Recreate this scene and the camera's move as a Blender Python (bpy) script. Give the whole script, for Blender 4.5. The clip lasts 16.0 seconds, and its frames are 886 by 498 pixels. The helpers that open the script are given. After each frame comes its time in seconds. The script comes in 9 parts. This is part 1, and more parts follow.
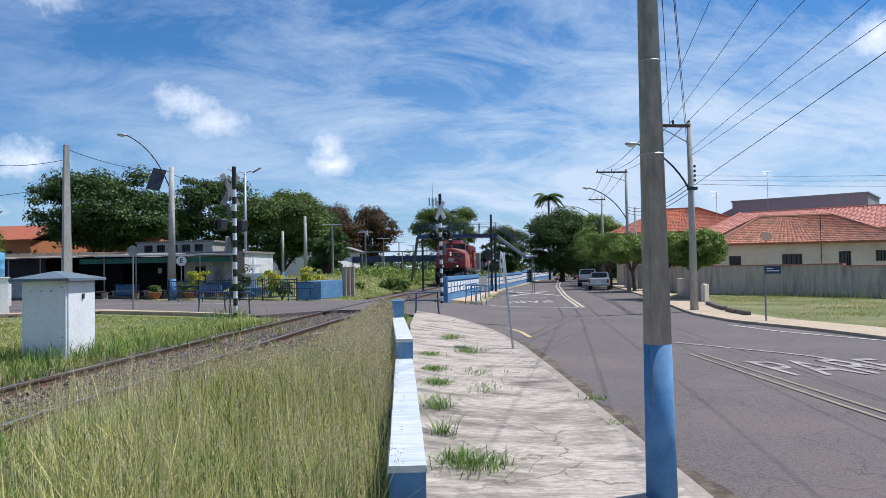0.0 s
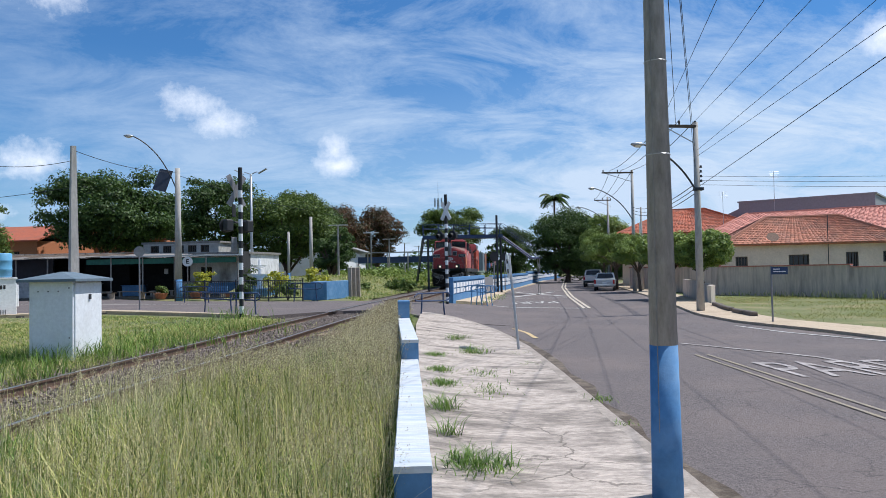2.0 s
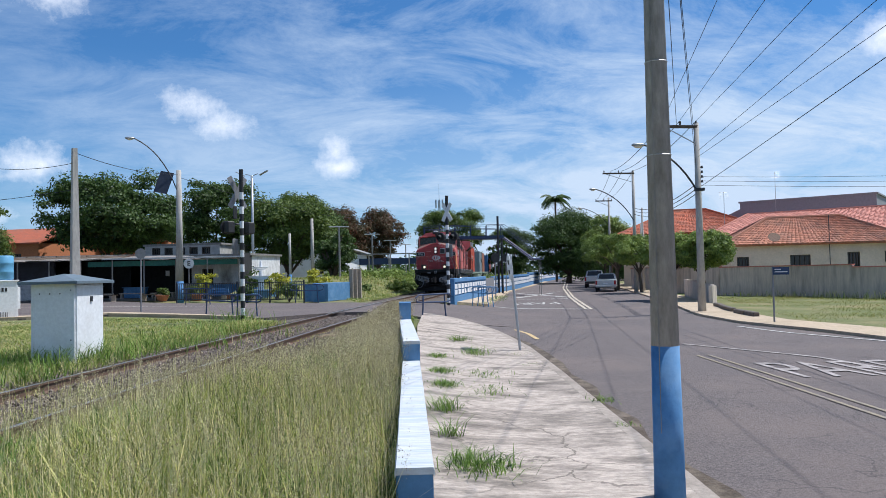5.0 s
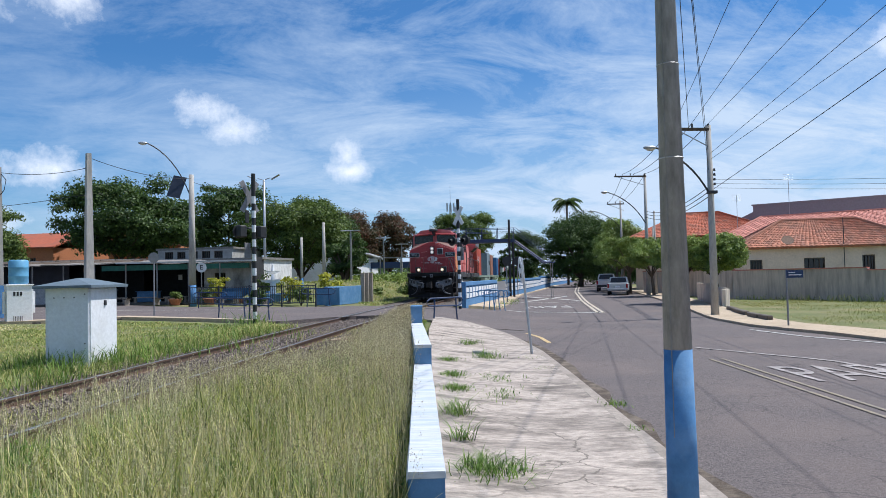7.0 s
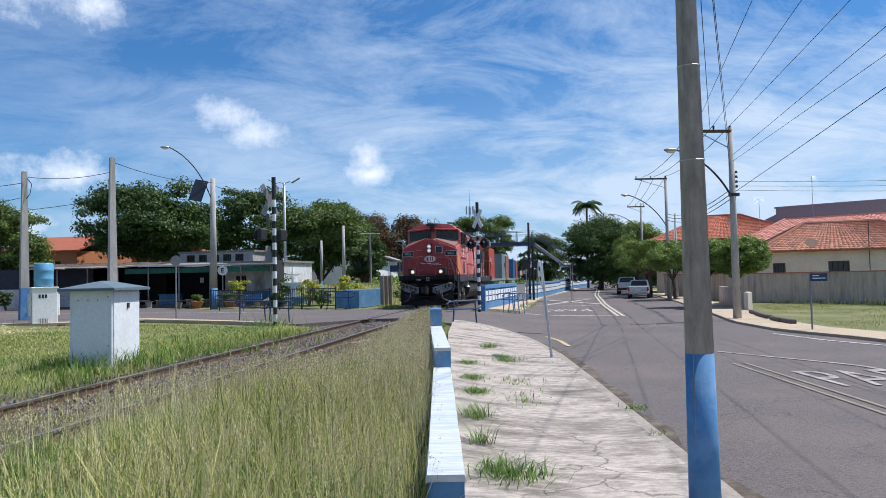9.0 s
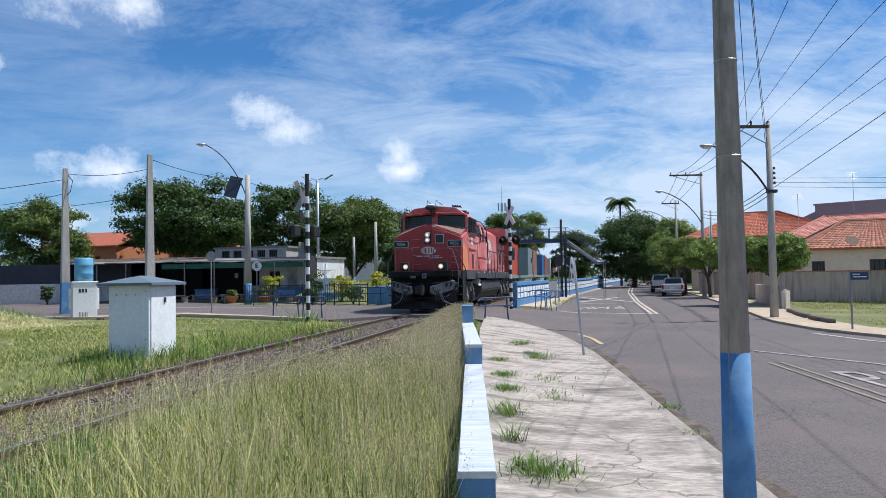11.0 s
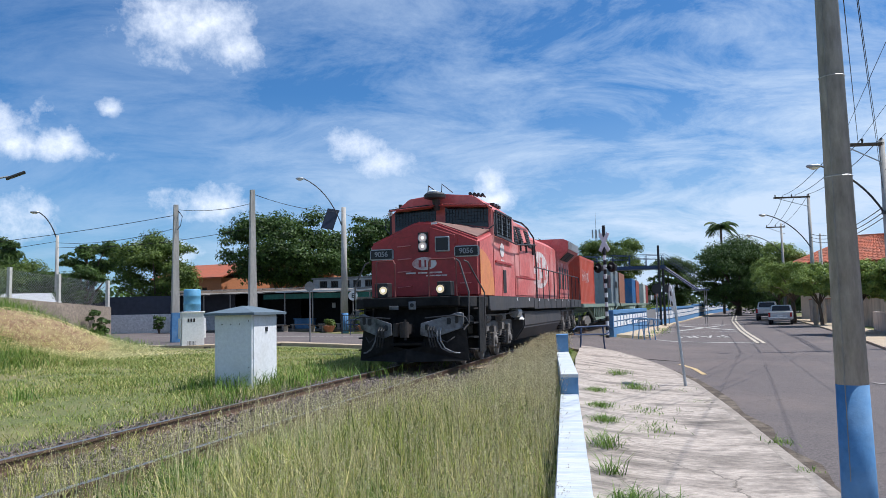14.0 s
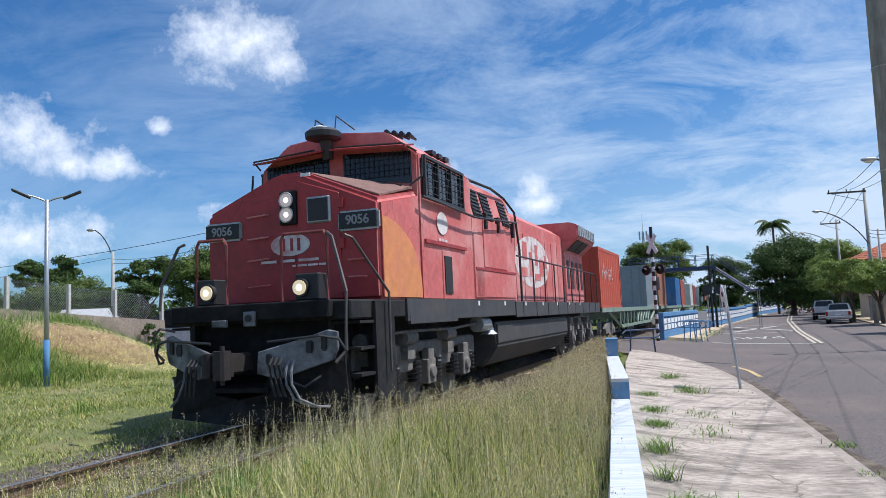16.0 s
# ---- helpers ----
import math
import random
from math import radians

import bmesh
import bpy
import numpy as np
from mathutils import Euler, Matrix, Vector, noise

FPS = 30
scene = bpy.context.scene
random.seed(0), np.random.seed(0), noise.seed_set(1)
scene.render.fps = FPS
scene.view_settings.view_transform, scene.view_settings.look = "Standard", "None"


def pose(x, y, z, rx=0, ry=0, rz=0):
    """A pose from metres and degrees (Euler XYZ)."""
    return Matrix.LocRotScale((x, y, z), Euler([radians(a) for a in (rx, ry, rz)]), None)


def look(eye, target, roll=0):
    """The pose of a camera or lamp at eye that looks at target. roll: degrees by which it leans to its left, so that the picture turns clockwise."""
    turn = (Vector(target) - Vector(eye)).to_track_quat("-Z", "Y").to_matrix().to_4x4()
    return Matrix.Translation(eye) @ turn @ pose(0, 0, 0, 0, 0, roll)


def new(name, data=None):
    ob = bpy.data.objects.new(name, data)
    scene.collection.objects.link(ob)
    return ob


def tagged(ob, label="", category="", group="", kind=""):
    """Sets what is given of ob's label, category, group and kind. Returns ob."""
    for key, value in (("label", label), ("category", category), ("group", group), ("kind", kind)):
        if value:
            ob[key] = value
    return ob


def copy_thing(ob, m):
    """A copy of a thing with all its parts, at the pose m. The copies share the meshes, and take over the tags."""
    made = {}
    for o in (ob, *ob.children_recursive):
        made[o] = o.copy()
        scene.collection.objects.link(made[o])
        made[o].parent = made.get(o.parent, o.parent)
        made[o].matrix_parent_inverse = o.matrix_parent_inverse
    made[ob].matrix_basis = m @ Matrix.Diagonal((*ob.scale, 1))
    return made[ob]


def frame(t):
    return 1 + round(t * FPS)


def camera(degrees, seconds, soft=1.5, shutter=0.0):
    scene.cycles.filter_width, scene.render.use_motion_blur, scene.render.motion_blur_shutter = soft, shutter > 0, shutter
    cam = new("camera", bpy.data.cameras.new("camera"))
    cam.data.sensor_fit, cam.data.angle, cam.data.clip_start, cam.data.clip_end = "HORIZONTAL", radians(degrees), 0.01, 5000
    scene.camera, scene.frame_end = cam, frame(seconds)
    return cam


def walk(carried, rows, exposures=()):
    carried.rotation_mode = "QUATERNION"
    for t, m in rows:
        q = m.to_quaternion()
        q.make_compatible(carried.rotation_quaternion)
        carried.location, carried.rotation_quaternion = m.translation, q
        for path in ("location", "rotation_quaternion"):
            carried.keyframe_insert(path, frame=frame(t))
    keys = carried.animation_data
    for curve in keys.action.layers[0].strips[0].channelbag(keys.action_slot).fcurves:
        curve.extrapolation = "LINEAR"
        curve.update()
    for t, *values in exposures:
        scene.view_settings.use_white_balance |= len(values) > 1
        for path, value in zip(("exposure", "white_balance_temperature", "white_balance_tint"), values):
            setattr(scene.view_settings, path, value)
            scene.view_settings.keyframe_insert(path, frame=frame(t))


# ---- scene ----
cam = camera(61.70, 16.0, soft=0.4)
EYE = (0.0, 0.0, 1.47)
TURNS = [
    (0.0, -0.00, 1.70, 1.10),
    (0.5, 0.21, 1.72, 1.08),
    (1.0, 0.42, 1.75, 1.07),
    (1.5, 0.44, 1.76, 1.10),
    (2.0, 0.43, 1.76, 1.09),
    (2.5, 0.44, 1.77, 1.15),
    (3.0, 0.44, 1.79, 1.18),
    (3.5, 0.45, 1.79, 1.21),
    (4.0, 0.45, 1.79, 1.21),
    (6.5, 1.07, 2.08, 1.35),
    (7.0, 1.40, 2.15, 1.33),
    (7.5, 1.64, 2.21, 1.32),
    (8.0, 1.90, 2.28, 1.35),
    (8.5, 2.30, 2.36, 1.31),
    (9.0, 2.89, 2.42, 1.29),
    (11.5, 6.00, 2.17, 0.75),
    (12.0, 6.56, 2.24, 0.48),
    (12.5, 6.93, 2.34, 0.33),
    (13.0, 8.88, 3.24, 0.26),
    (13.5, 10.83, 4.20, 0.79),
    (14.0, 12.53, 4.56, 1.28),
    (14.5, 14.16, 4.73, 1.70),
    (15.0, 15.09, 4.80, 1.94),
    (15.5, 15.54, 4.88, 2.12),
    (16.0, 16.12, 5.20, 2.53),
]
walk(cam, [(t, pose(*EYE, 90 + p, r, y)) for t, y, p, r in TURNS], exposures=[(0.0, 0.06, 6000, 11), (16.0, 0.12, 6000, 11)])

# ---- world, sun ----
SUN_TO = Vector((0.47, 0.17, 0.87)).normalized()
sun_data = bpy.data.lights.new("sun", "SUN")
sun_data.energy, sun_data.angle, sun_data.color = 5.0, radians(0.53), (1.0, 0.95, 0.87)
sun = new("sun", sun_data)
sun.matrix_world = look((0, 0, 60), Vector((0, 0, 60)) - SUN_TO)

world = bpy.data.worlds.new("world")
scene.world = world
world.use_nodes = True
wn, wl = world.node_tree.nodes, world.node_tree.links
wn.clear()


def wnode(kind, **kw):
    n = wn.new(kind)
    for k, v in kw.items():
        n.inputs[k].default_value = v
    return n


def wmath(op, a, b=None, clamp=False):
    n = wn.new("ShaderNodeMath")
    n.operation, n.use_clamp = op, clamp
    for i, v in enumerate((a, b)):
        if v is None:
            continue
        if isinstance(v, (int, float)):
            n.inputs[i].default_value = v
        else:
            wl.new(v, n.inputs[i])
    return n.outputs[0]


sky = wn.new("ShaderNodeTexSky")
sky.sky_type, sky.sun_disc = "NISHITA", False
sky.sun_elevation = math.asin(SUN_TO.z)
sky.sun_rotation = math.atan2(SUN_TO.x, SUN_TO.y)
sky.air_density, sky.dust_density, sky.ozone_density = 1.0, 0.6, 2.5
geo = wn.new("ShaderNodeTexCoord")
sep = wn.new("ShaderNodeSeparateXYZ")
wl.new(geo.outputs["Generated"], sep.inputs[0])
# flat cloud sheet: direction divided by height
up_z = wmath("MAXIMUM", sep.outputs[2], 0.02)
den = wmath("ADD", up_z, 0.26)
cx = wmath("DIVIDE", sep.outputs[0], den)
cy = wmath("DIVIDE", sep.outputs[1], den)
sheet = wn.new("ShaderNodeCombineXYZ")
wl.new(wmath("ADD", wmath("MULTIPLY", cx, 0.8), wmath("MULTIPLY", cy, 0.3)), sheet.inputs[0])
wl.new(wmath("SUBTRACT", wmath("MULTIPLY", cy, 1.25), wmath("MULTIPLY", cx, 0.3)), sheet.inputs[1])
n1 = wnode("ShaderNodeTexNoise", Scale=2.6, Detail=12.0, Roughness=0.7, Distortion=0.55)
n2 = wnode("ShaderNodeTexNoise", Scale=1.0, Detail=3.0, Roughness=0.5, Distortion=0.3)
wl.new(sheet.outputs[0], n1.inputs["Vector"])
wl.new(sheet.outputs[0], n2.inputs["Vector"])
cirrus = wn.new("ShaderNodeMapRange")
wl.new(wmath("ADD", wmath("MULTIPLY", n1.outputs[0], 0.62), wmath("MULTIPLY", n2.outputs[0], 0.5)), cirrus.inputs[0])
cirrus.inputs[1].default_value, cirrus.inputs[2].default_value = 0.475, 0.665
cirrus.inputs[3].default_value, cirrus.inputs[4].default_value = 0.0, 0.78
low = wn.new("ShaderNodeMapRange")
low.inputs[1].default_value, low.inputs[2].default_value = 0.0, 0.28
low.inputs[3].default_value, low.inputs[4].default_value = 0.55, 0.0
wl.new(sep.outputs[2], low.inputs[0])
side = wn.new("ShaderNodeMapRange")
side.inputs[1].default_value, side.inputs[2].default_value = -0.62, 0.1
side.inputs[3].default_value, side.inputs[4].default_value = 0.3, 1.0
wl.new(sep.outputs[0], side.inputs[0])
veil = wmath("ADD", wmath("MULTIPLY", cirrus.outputs[0], side.outputs[0]), wmath("MULTIPLY", low.outputs[0], side.outputs[0]), True)
# puffs of cumulus: azimuth, elevation, half width, half height in degrees
PUFFS = [(-19.0, 12.4, 2.2, 1.5), (-17.2, 11.2, 2.6, 1.1), (-8.6, 9.6, 1.4, 1.5), (-8.2, 8.2, 2.4, 0.9), (-30.4, 7.8, 3.4, 1.5), (-31.4, 20.4, 4.6, 2.6), (-36.8, 14.4, 1.1, 0.7),
         (-41.5, 11.6, 4.2, 1.5), (-45.5, 13.6, 4.5, 2.2), (-45.5, 6.6, 5.0, 2.4), (-33.0, 4.6, 2.6, 0.9), (30.8, 14.9, 1.6, 1.6),
         (-28.5, 19.2, 3.0, 1.4)]
wob = wnode("ShaderNodeTexNoise", Scale=19.0, Detail=9.0, Roughness=0.66)
wl.new(geo.outputs["Generated"], wob.inputs["Vector"])
az = wmath("MULTIPLY", wmath("ARCTAN2", sep.outputs[0], sep.outputs[1]), 180 / math.pi)
el = wmath("MULTIPLY", wmath("ARCSINE", sep.outputs[2]), 180 / math.pi)
puff = None
for a, e, w, h in PUFFS:
    dx = wmath("DIVIDE", wmath("SUBTRACT", az, a), w)
    dy = wmath("DIVIDE", wmath("SUBTRACT", el, e), h)
    r = wmath("SQRT", wmath("ADD", wmath("MULTIPLY", dx, dx), wmath("MULTIPLY", dy, dy)))
    v = wmath("SUBTRACT", 1.0, r)
    puff = v if puff is None else wmath("MAXIMUM", puff, v)
pm = wn.new("ShaderNodeMapRange")
wl.new(wmath("ADD", puff, wmath("MULTIPLY", wmath("SUBTRACT", wob.outputs[0], 0.5), 3.0)), pm.inputs[0])
pm.inputs[1].default_value, pm.inputs[2].default_value = -0.05, 1.1
mix1 = wn.new("ShaderNodeMixRGB")
wl.new(veil, mix1.inputs[0])
tint = wn.new("ShaderNodeMixRGB")
tint.blend_type, tint.inputs[0].default_value = "MULTIPLY", 1.0
tint.inputs[2].default_value = (0.5, 0.9, 1.22, 1)
wl.new(sky.outputs[0], tint.inputs[1])
wl.new(tint.outputs[0], mix1.inputs[1])
mix1.inputs[2].default_value = (7.2, 8.5, 10.0, 1)
mix2 = wn.new("ShaderNodeMixRGB")
wl.new(pm.outputs[0], mix2.inputs[0])
wl.new(mix1.outputs[0], mix2.inputs[1])
mix2.inputs[2].default_value = (11.2, 11.6, 12.2, 1)
bg = wnode("ShaderNodeBackground", Strength=0.085)
wl.new(mix2.outputs[0], bg.inputs[0])
wo = wn.new("ShaderNodeOutputWorld")
wl.new(bg.outputs[0], wo.inputs[0])

# ---- materials ----
MATS = {}


def mat(name, color, rough=0.7, metal=0.0, var=0.25, scale=6.0, bump=0.15, stain=None, stain_amt=0.0, stain_scale=0.8, glow=0.0, island=0.0, spec=0.5, stretch=(1, 1, 1), bump_scale=None, cracks=None):
    """Procedural paint: base colour with fine grain and broad stains, and a little relief."""
    if name in MATS:
        return MATS[name]
    m = bpy.data.materials.new(name)
    m.use_nodes = True
    nd, ln = m.node_tree.nodes, m.node_tree.links
    b = nd["Principled BSDF"]
    b.inputs["Roughness"].default_value = rough
    b.inputs["Metallic"].default_value = metal
    b.inputs["Specular IOR Level"].default_value = spec
    tc = nd.new("ShaderNodeTexCoord")
    mp = nd.new("ShaderNodeMapping")
    mp.inputs["Scale"].default_value = stretch
    ln.new(tc.outputs["Object"], mp.inputs[0])
    fine = nd.new("ShaderNodeTexNoise")
    fine.inputs["Scale"].default_value, fine.inputs["Detail"].default_value = scale, 8
    fine.inputs["Roughness"].default_value = 0.65
    ln.new(mp.outputs[0], fine.inputs["Vector"])
    broad = nd.new("ShaderNodeTexNoise")
    broad.inputs["Scale"].default_value, broad.inputs["Detail"].default_value = stain_scale, 5
    broad.inputs["Roughness"].default_value = 0.6
    ln.new(mp.outputs[0], broad.inputs["Vector"])
    r1 = nd.new("ShaderNodeMapRange")
    r1.inputs[1].default_value, r1.inputs[2].default_value = 0.3, 0.7
    r1.inputs[3].default_value, r1.inputs[4].default_value = 1 - var, 1 + var
    ln.new(fine.outputs[0], r1.inputs[0])
    mul = nd.new("ShaderNodeMixRGB")
    mul.blend_type, mul.inputs[0].default_value = "MULTIPLY", 1
    mul.inputs[1].default_value = (*color, 1)
    ln.new(r1.outputs[0], mul.inputs[2])
    out = mul.outputs[0]
    if stain is not None:
        r2 = nd.new("ShaderNodeMapRange")
        r2.inputs[1].default_value, r2.inputs[2].default_value = 0.465, 0.7
        r2.inputs[3].default_value, r2.inputs[4].default_value = 0, stain_amt
        ln.new(broad.outputs[0], r2.inputs[0])
        mx = nd.new("ShaderNodeMixRGB")
        ln.new(r2.outputs[0], mx.inputs[0])
        ln.new(out, mx.inputs[1])
        mx.inputs[2].default_value = (*stain, 1)
        out = mx.outputs[0]
    if cracks is not None:
        c_scale, c_width, c_color, c_amt = cracks
        warp = nd.new("ShaderNodeTexNoise")
        warp.inputs["Scale"].default_value, warp.inputs["Detail"].default_value = c_scale * 2.2, 6
        ln.new(tc.outputs["Object"], warp.inputs["Vector"])
        addv = nd.new("ShaderNodeVectorMath")
        addv.operation = "MULTIPLY_ADD"
        ln.new(warp.outputs["Color"], addv.inputs[0])
        addv.inputs[1].default_value = (0.55 / c_scale,) * 3
        ln.new(tc.outputs["Object"], addv.inputs[2])
        vo = nd.new("ShaderNodeTexVoronoi")
        vo.feature = "DISTANCE_TO_EDGE"
        vo.inputs["Scale"].default_value = c_scale
        ln.new(addv.outputs[0], vo.inputs["Vector"])
        r4 = nd.new("ShaderNodeMapRange")
        r4.inputs[1].default_value, r4.inputs[2].default_value = c_width * 0.3, c_width
        r4.inputs[3].default_value, r4.inputs[4].default_value = c_amt, 0.0
        ln.new(vo.outputs["Distance"], r4.inputs[0])
        r5 = nd.new("ShaderNodeMapRange")
        r5.inputs[1].default_value, r5.inputs[2].default_value = 0.42, 0.56
        mk = nd.new("ShaderNodeTexNoise")
        mk.inputs["Scale"].default_value = c_scale * 0.4
        ln.new(tc.outputs["Object"], mk.inputs["Vector"])
        ln.new(mk.outputs[0], r5.inputs[0])
        mm_ = nd.new("ShaderNodeMath")
        mm_.operation = "MULTIPLY"
        ln.new(r4.outputs[0], mm_.inputs[0])
        ln.new(r5.outputs[0], mm_.inputs[1])
        mc = nd.new("ShaderNodeMixRGB")
        ln.new(mm_.outputs[0], mc.inputs[0])
        ln.new(out, mc.inputs[1])
        mc.inputs[2].default_value = (*c_color, 1)
        out = mc.outputs[0]
    if island:
        gi = nd.new("ShaderNodeNewGeometry")
        oi = nd.new("ShaderNodeObjectInfo")
        add = nd.new("ShaderNodeMath")
        add.operation = "ADD"
        ln.new(gi.outputs["Random Per Island"], add.inputs[0])
        ln.new(oi.outputs["Random"], add.inputs[1])
        fr = nd.new("ShaderNodeMath")
        fr.operation = "FRACT"
        ln.new(add.outputs[0], fr.inputs[0])
        r3 = nd.new("ShaderNodeMapRange")
        r3.inputs[3].default_value, r3.inputs[4].default_value = 1 - island, 1 + island
        ln.new(fr.outputs[0], r3.inputs[0])
        mi = nd.new("ShaderNodeMixRGB")
        mi.blend_type, mi.inputs[0].default_value = "MULTIPLY", 1
        ln.new(out, mi.inputs[1])
        ln.new(r3.outputs[0], mi.inputs[2])
        out = mi.outputs[0]
    ln.new(out, b.inputs["Base Color"])
    if bump:
        bp = nd.new("ShaderNodeBump")
        bp.inputs["Strength"].default_value, bp.inputs["Distance"].default_value = bump, 0.03
        if bump_scale:
            f2 = nd.new("ShaderNodeTexNoise")
            f2.inputs["Scale"].default_value, f2.inputs["Detail"].default_value = bump_scale, 4
            ln.new(mp.outputs[0], f2.inputs["Vector"])
            ln.new(f2.outputs[0], bp.inputs["Height"])
        else:
            ln.new(fine.outputs[0], bp.inputs["Height"])
        ln.new(bp.outputs[0], b.inputs["Normal"])
    if glow:
        b.inputs["Emission Color"].default_value = (*color, 1)
        b.inputs["Emission Strength"].default_value = glow
    MATS[name] = m
    return m


def foliage(name, color, dark, warm=None, spread=0.6):
    """Leaf material with colour varying leaf by leaf and some light passing through."""
    if name in MATS:
        return MATS[name]
    m = bpy.data.materials.new(name)
    m.use_nodes = True
    nd, ln = m.node_tree.nodes, m.node_tree.links
    b = nd["Principled BSDF"]
    gi = nd.new("ShaderNodeNewGeometry")
    tc = nd.new("ShaderNodeTexCoord")
    nz = nd.new("ShaderNodeTexNoise")
    nz.inputs["Scale"].default_value, nz.inputs["Detail"].default_value = 0.55, 4
    ln.new(tc.outputs["Object"], nz.inputs["Vector"])
    mean = nd.new("ShaderNodeMath")
    mean.operation = "MULTIPLY_ADD"
    ln.new(gi.outputs["Random Per Island"], mean.inputs[0])
    mean.inputs[1].default_value = spread
    mean.inputs[2].default_value = 0.15 - spread / 2
    ad = nd.new("ShaderNodeMath")
    ad.operation = "ADD"
    ln.new(mean.outputs[0], ad.inputs[0])
    ln.new(nz.outputs[0], ad.inputs[1])
    cr = nd.new("ShaderNodeValToRGB")
    cr.color_ramp.elements[0].position, cr.color_ramp.elements[0].color = 0.25, (*dark, 1)
    cr.color_ramp.elements[1].position, cr.color_ramp.elements[1].color = 0.85, (*color, 1)
    if warm:
        e = cr.color_ramp.elements.new(0.98)
        e.color = (*warm, 1)
    ln.new(ad.outputs[0], cr.inputs[0])
    ln.new(cr.outputs[0], b.inputs["Base Color"])
    b.inputs["Roughness"].default_value = 0.55
    b.inputs["Specular IOR Level"].default_value = 0.3
    tr = nd.new("ShaderNodeBsdfTranslucent")
    ln.new(cr.outputs[0], tr.inputs[0])
    ms = nd.new("ShaderNodeMixShader")
    ms.inputs[0].default_value = 0.3
    ln.new(b.outputs[0], ms.inputs[1])
    ln.new(tr.outputs[0], ms.inputs[2])
    ln.new(ms.outputs[0], nd["Material Output"].inputs[0])
    MATS[name] = m
    return m


ASPHALT = mat("asphalt", (0.125, 0.103, 0.097), 0.88, var=0.5, scale=34, bump=0.7, stain=(0.175, 0.136, 0.12), stain_amt=0.8, stain_scale=0.35, cracks=(0.8, 0.011, (0.05, 0.043, 0.04), 0.6))
ASPHALT_OLD = mat("asphalt_worn", (0.15, 0.13, 0.118), 0.88, var=0.3, scale=40, bump=0.4, stain=(0.10, 0.09, 0.085), stain_amt=0.7, stain_scale=0.6, cracks=(0.9, 0.012, (0.05, 0.043, 0.04), 0.6))
CONCRETE = mat("concrete_paving", (0.42, 0.355, 0.3), 0.9, var=0.42, scale=14, bump=0.55, stain=(0.1, 0.082, 0.066), stain_amt=0.9, stain_scale=1.7, stretch=(0.6, 1.4, 1), cracks=(0.5, 0.008, (0.12, 0.1, 0.08), 0.75))
KERB = mat("kerb_concrete", (0.33, 0.28, 0.235), 0.9, var=0.25, scale=14, bump=0.35, stain=(0.18, 0.15, 0.12), stain_amt=0.6, stain_scale=2)
SOIL = mat("soil_and_turf", (0.13, 0.145, 0.045), 0.95, var=0.6, scale=14, bump=0.6, stain=(0.30, 0.23, 0.12), stain_amt=0.75, stain_scale=0.35)
BALLAST = mat("ballast_bed", (0.11, 0.09, 0.073), 0.95, var=0.5, scale=22, bump=0.9, stain=(0.12, 0.09, 0.07), stain_amt=0.5, stain_scale=1.2)
STONE = mat("ballast_stone", (0.205, 0.165, 0.14), 0.9, var=0.3, scale=20, bump=0.3, island=0.4)
RAIL = mat("rusty_rail", (0.16, 0.1, 0.07), 0.7, 0.4, var=0.3, scale=12, bump=0.2)
RAILTOP = mat("worn_rail_head", (0.35, 0.33, 0.31), 0.35, 0.9, var=0.15, scale=8, bump=0.05)
SLEEPER = mat("old_sleeper_wood", (0.17, 0.13, 0.1), 0.9, var=0.4, scale=9, bump=0.5, stretch=(0.3, 3, 3))
WHITE = mat("white_paint", (0.74, 0.75, 0.76), 0.6, var=0.1, scale=14, bump=0.12, stain=(0.5, 0.47, 0.42), stain_amt=0.35, stain_scale=1.6)
WALLWHITE = mat("whitewashed_parapet", (0.54, 0.56, 0.58), 0.8, var=0.22, scale=7, bump=0.35, stain=(0.3, 0.4, 0.5), stain_amt=0.65, stain_scale=2.0, stretch=(0.5, 5, 1))
BLUE = mat("blue_paint", (0.09, 0.215, 0.39), 0.6, var=0.16, scale=9, bump=0.15, stain=(0.25, 0.4, 0.58), stain_amt=0.4, stain_scale=2.2)
BLUEPOLE = mat("bright_blue_paint", (0.09, 0.215, 0.405), 0.8, var=0.15, scale=9, bump=0.2, stain=(0.24, 0.36, 0.5), stain_amt=0.35, stain_scale=3, spec=0.2)
POLE_PALE = mat("pale_concrete_pole", (0.43, 0.405, 0.37), 0.9, var=0.22, scale=12, bump=0.35, stain=(0.22, 0.205, 0.185), stain_amt=0.6, stain_scale=1.5, stretch=(1, 1, 0.3))
NAVY = mat("dark_blue_paint", (0.022, 0.045, 0.11), 0.55, var=0.15, scale=7, bump=0.1)
POLE = mat("grey_concrete_pole", (0.29, 0.28, 0.265), 0.9, var=0.3, scale=16, bump=0.5, stain=(0.12, 0.115, 0.105), stain_amt=0.8, stain_scale=1.5, stretch=(1, 1, 0.3))
METAL = mat("galvanised_metal", (0.42, 0.43, 0.44), 0.45, 0.6, var=0.15, scale=10, bump=0.08)
DARKMETAL = mat("dark_metal", (0.035, 0.036, 0.04), 0.55, 0.2, var=0.2, scale=10, bump=0.1)
BLACK = mat("black_paint", (0.018, 0.018, 0.02), 0.6, var=0.2, scale=12, bump=0.1)
LINEW = mat("road_paint_white", (0.5, 0.48, 0.45), 0.8, var=0.25, scale=26, bump=0.2, stain=(0.2, 0.18, 0.165), stain_amt=0.75, stain_scale=5)
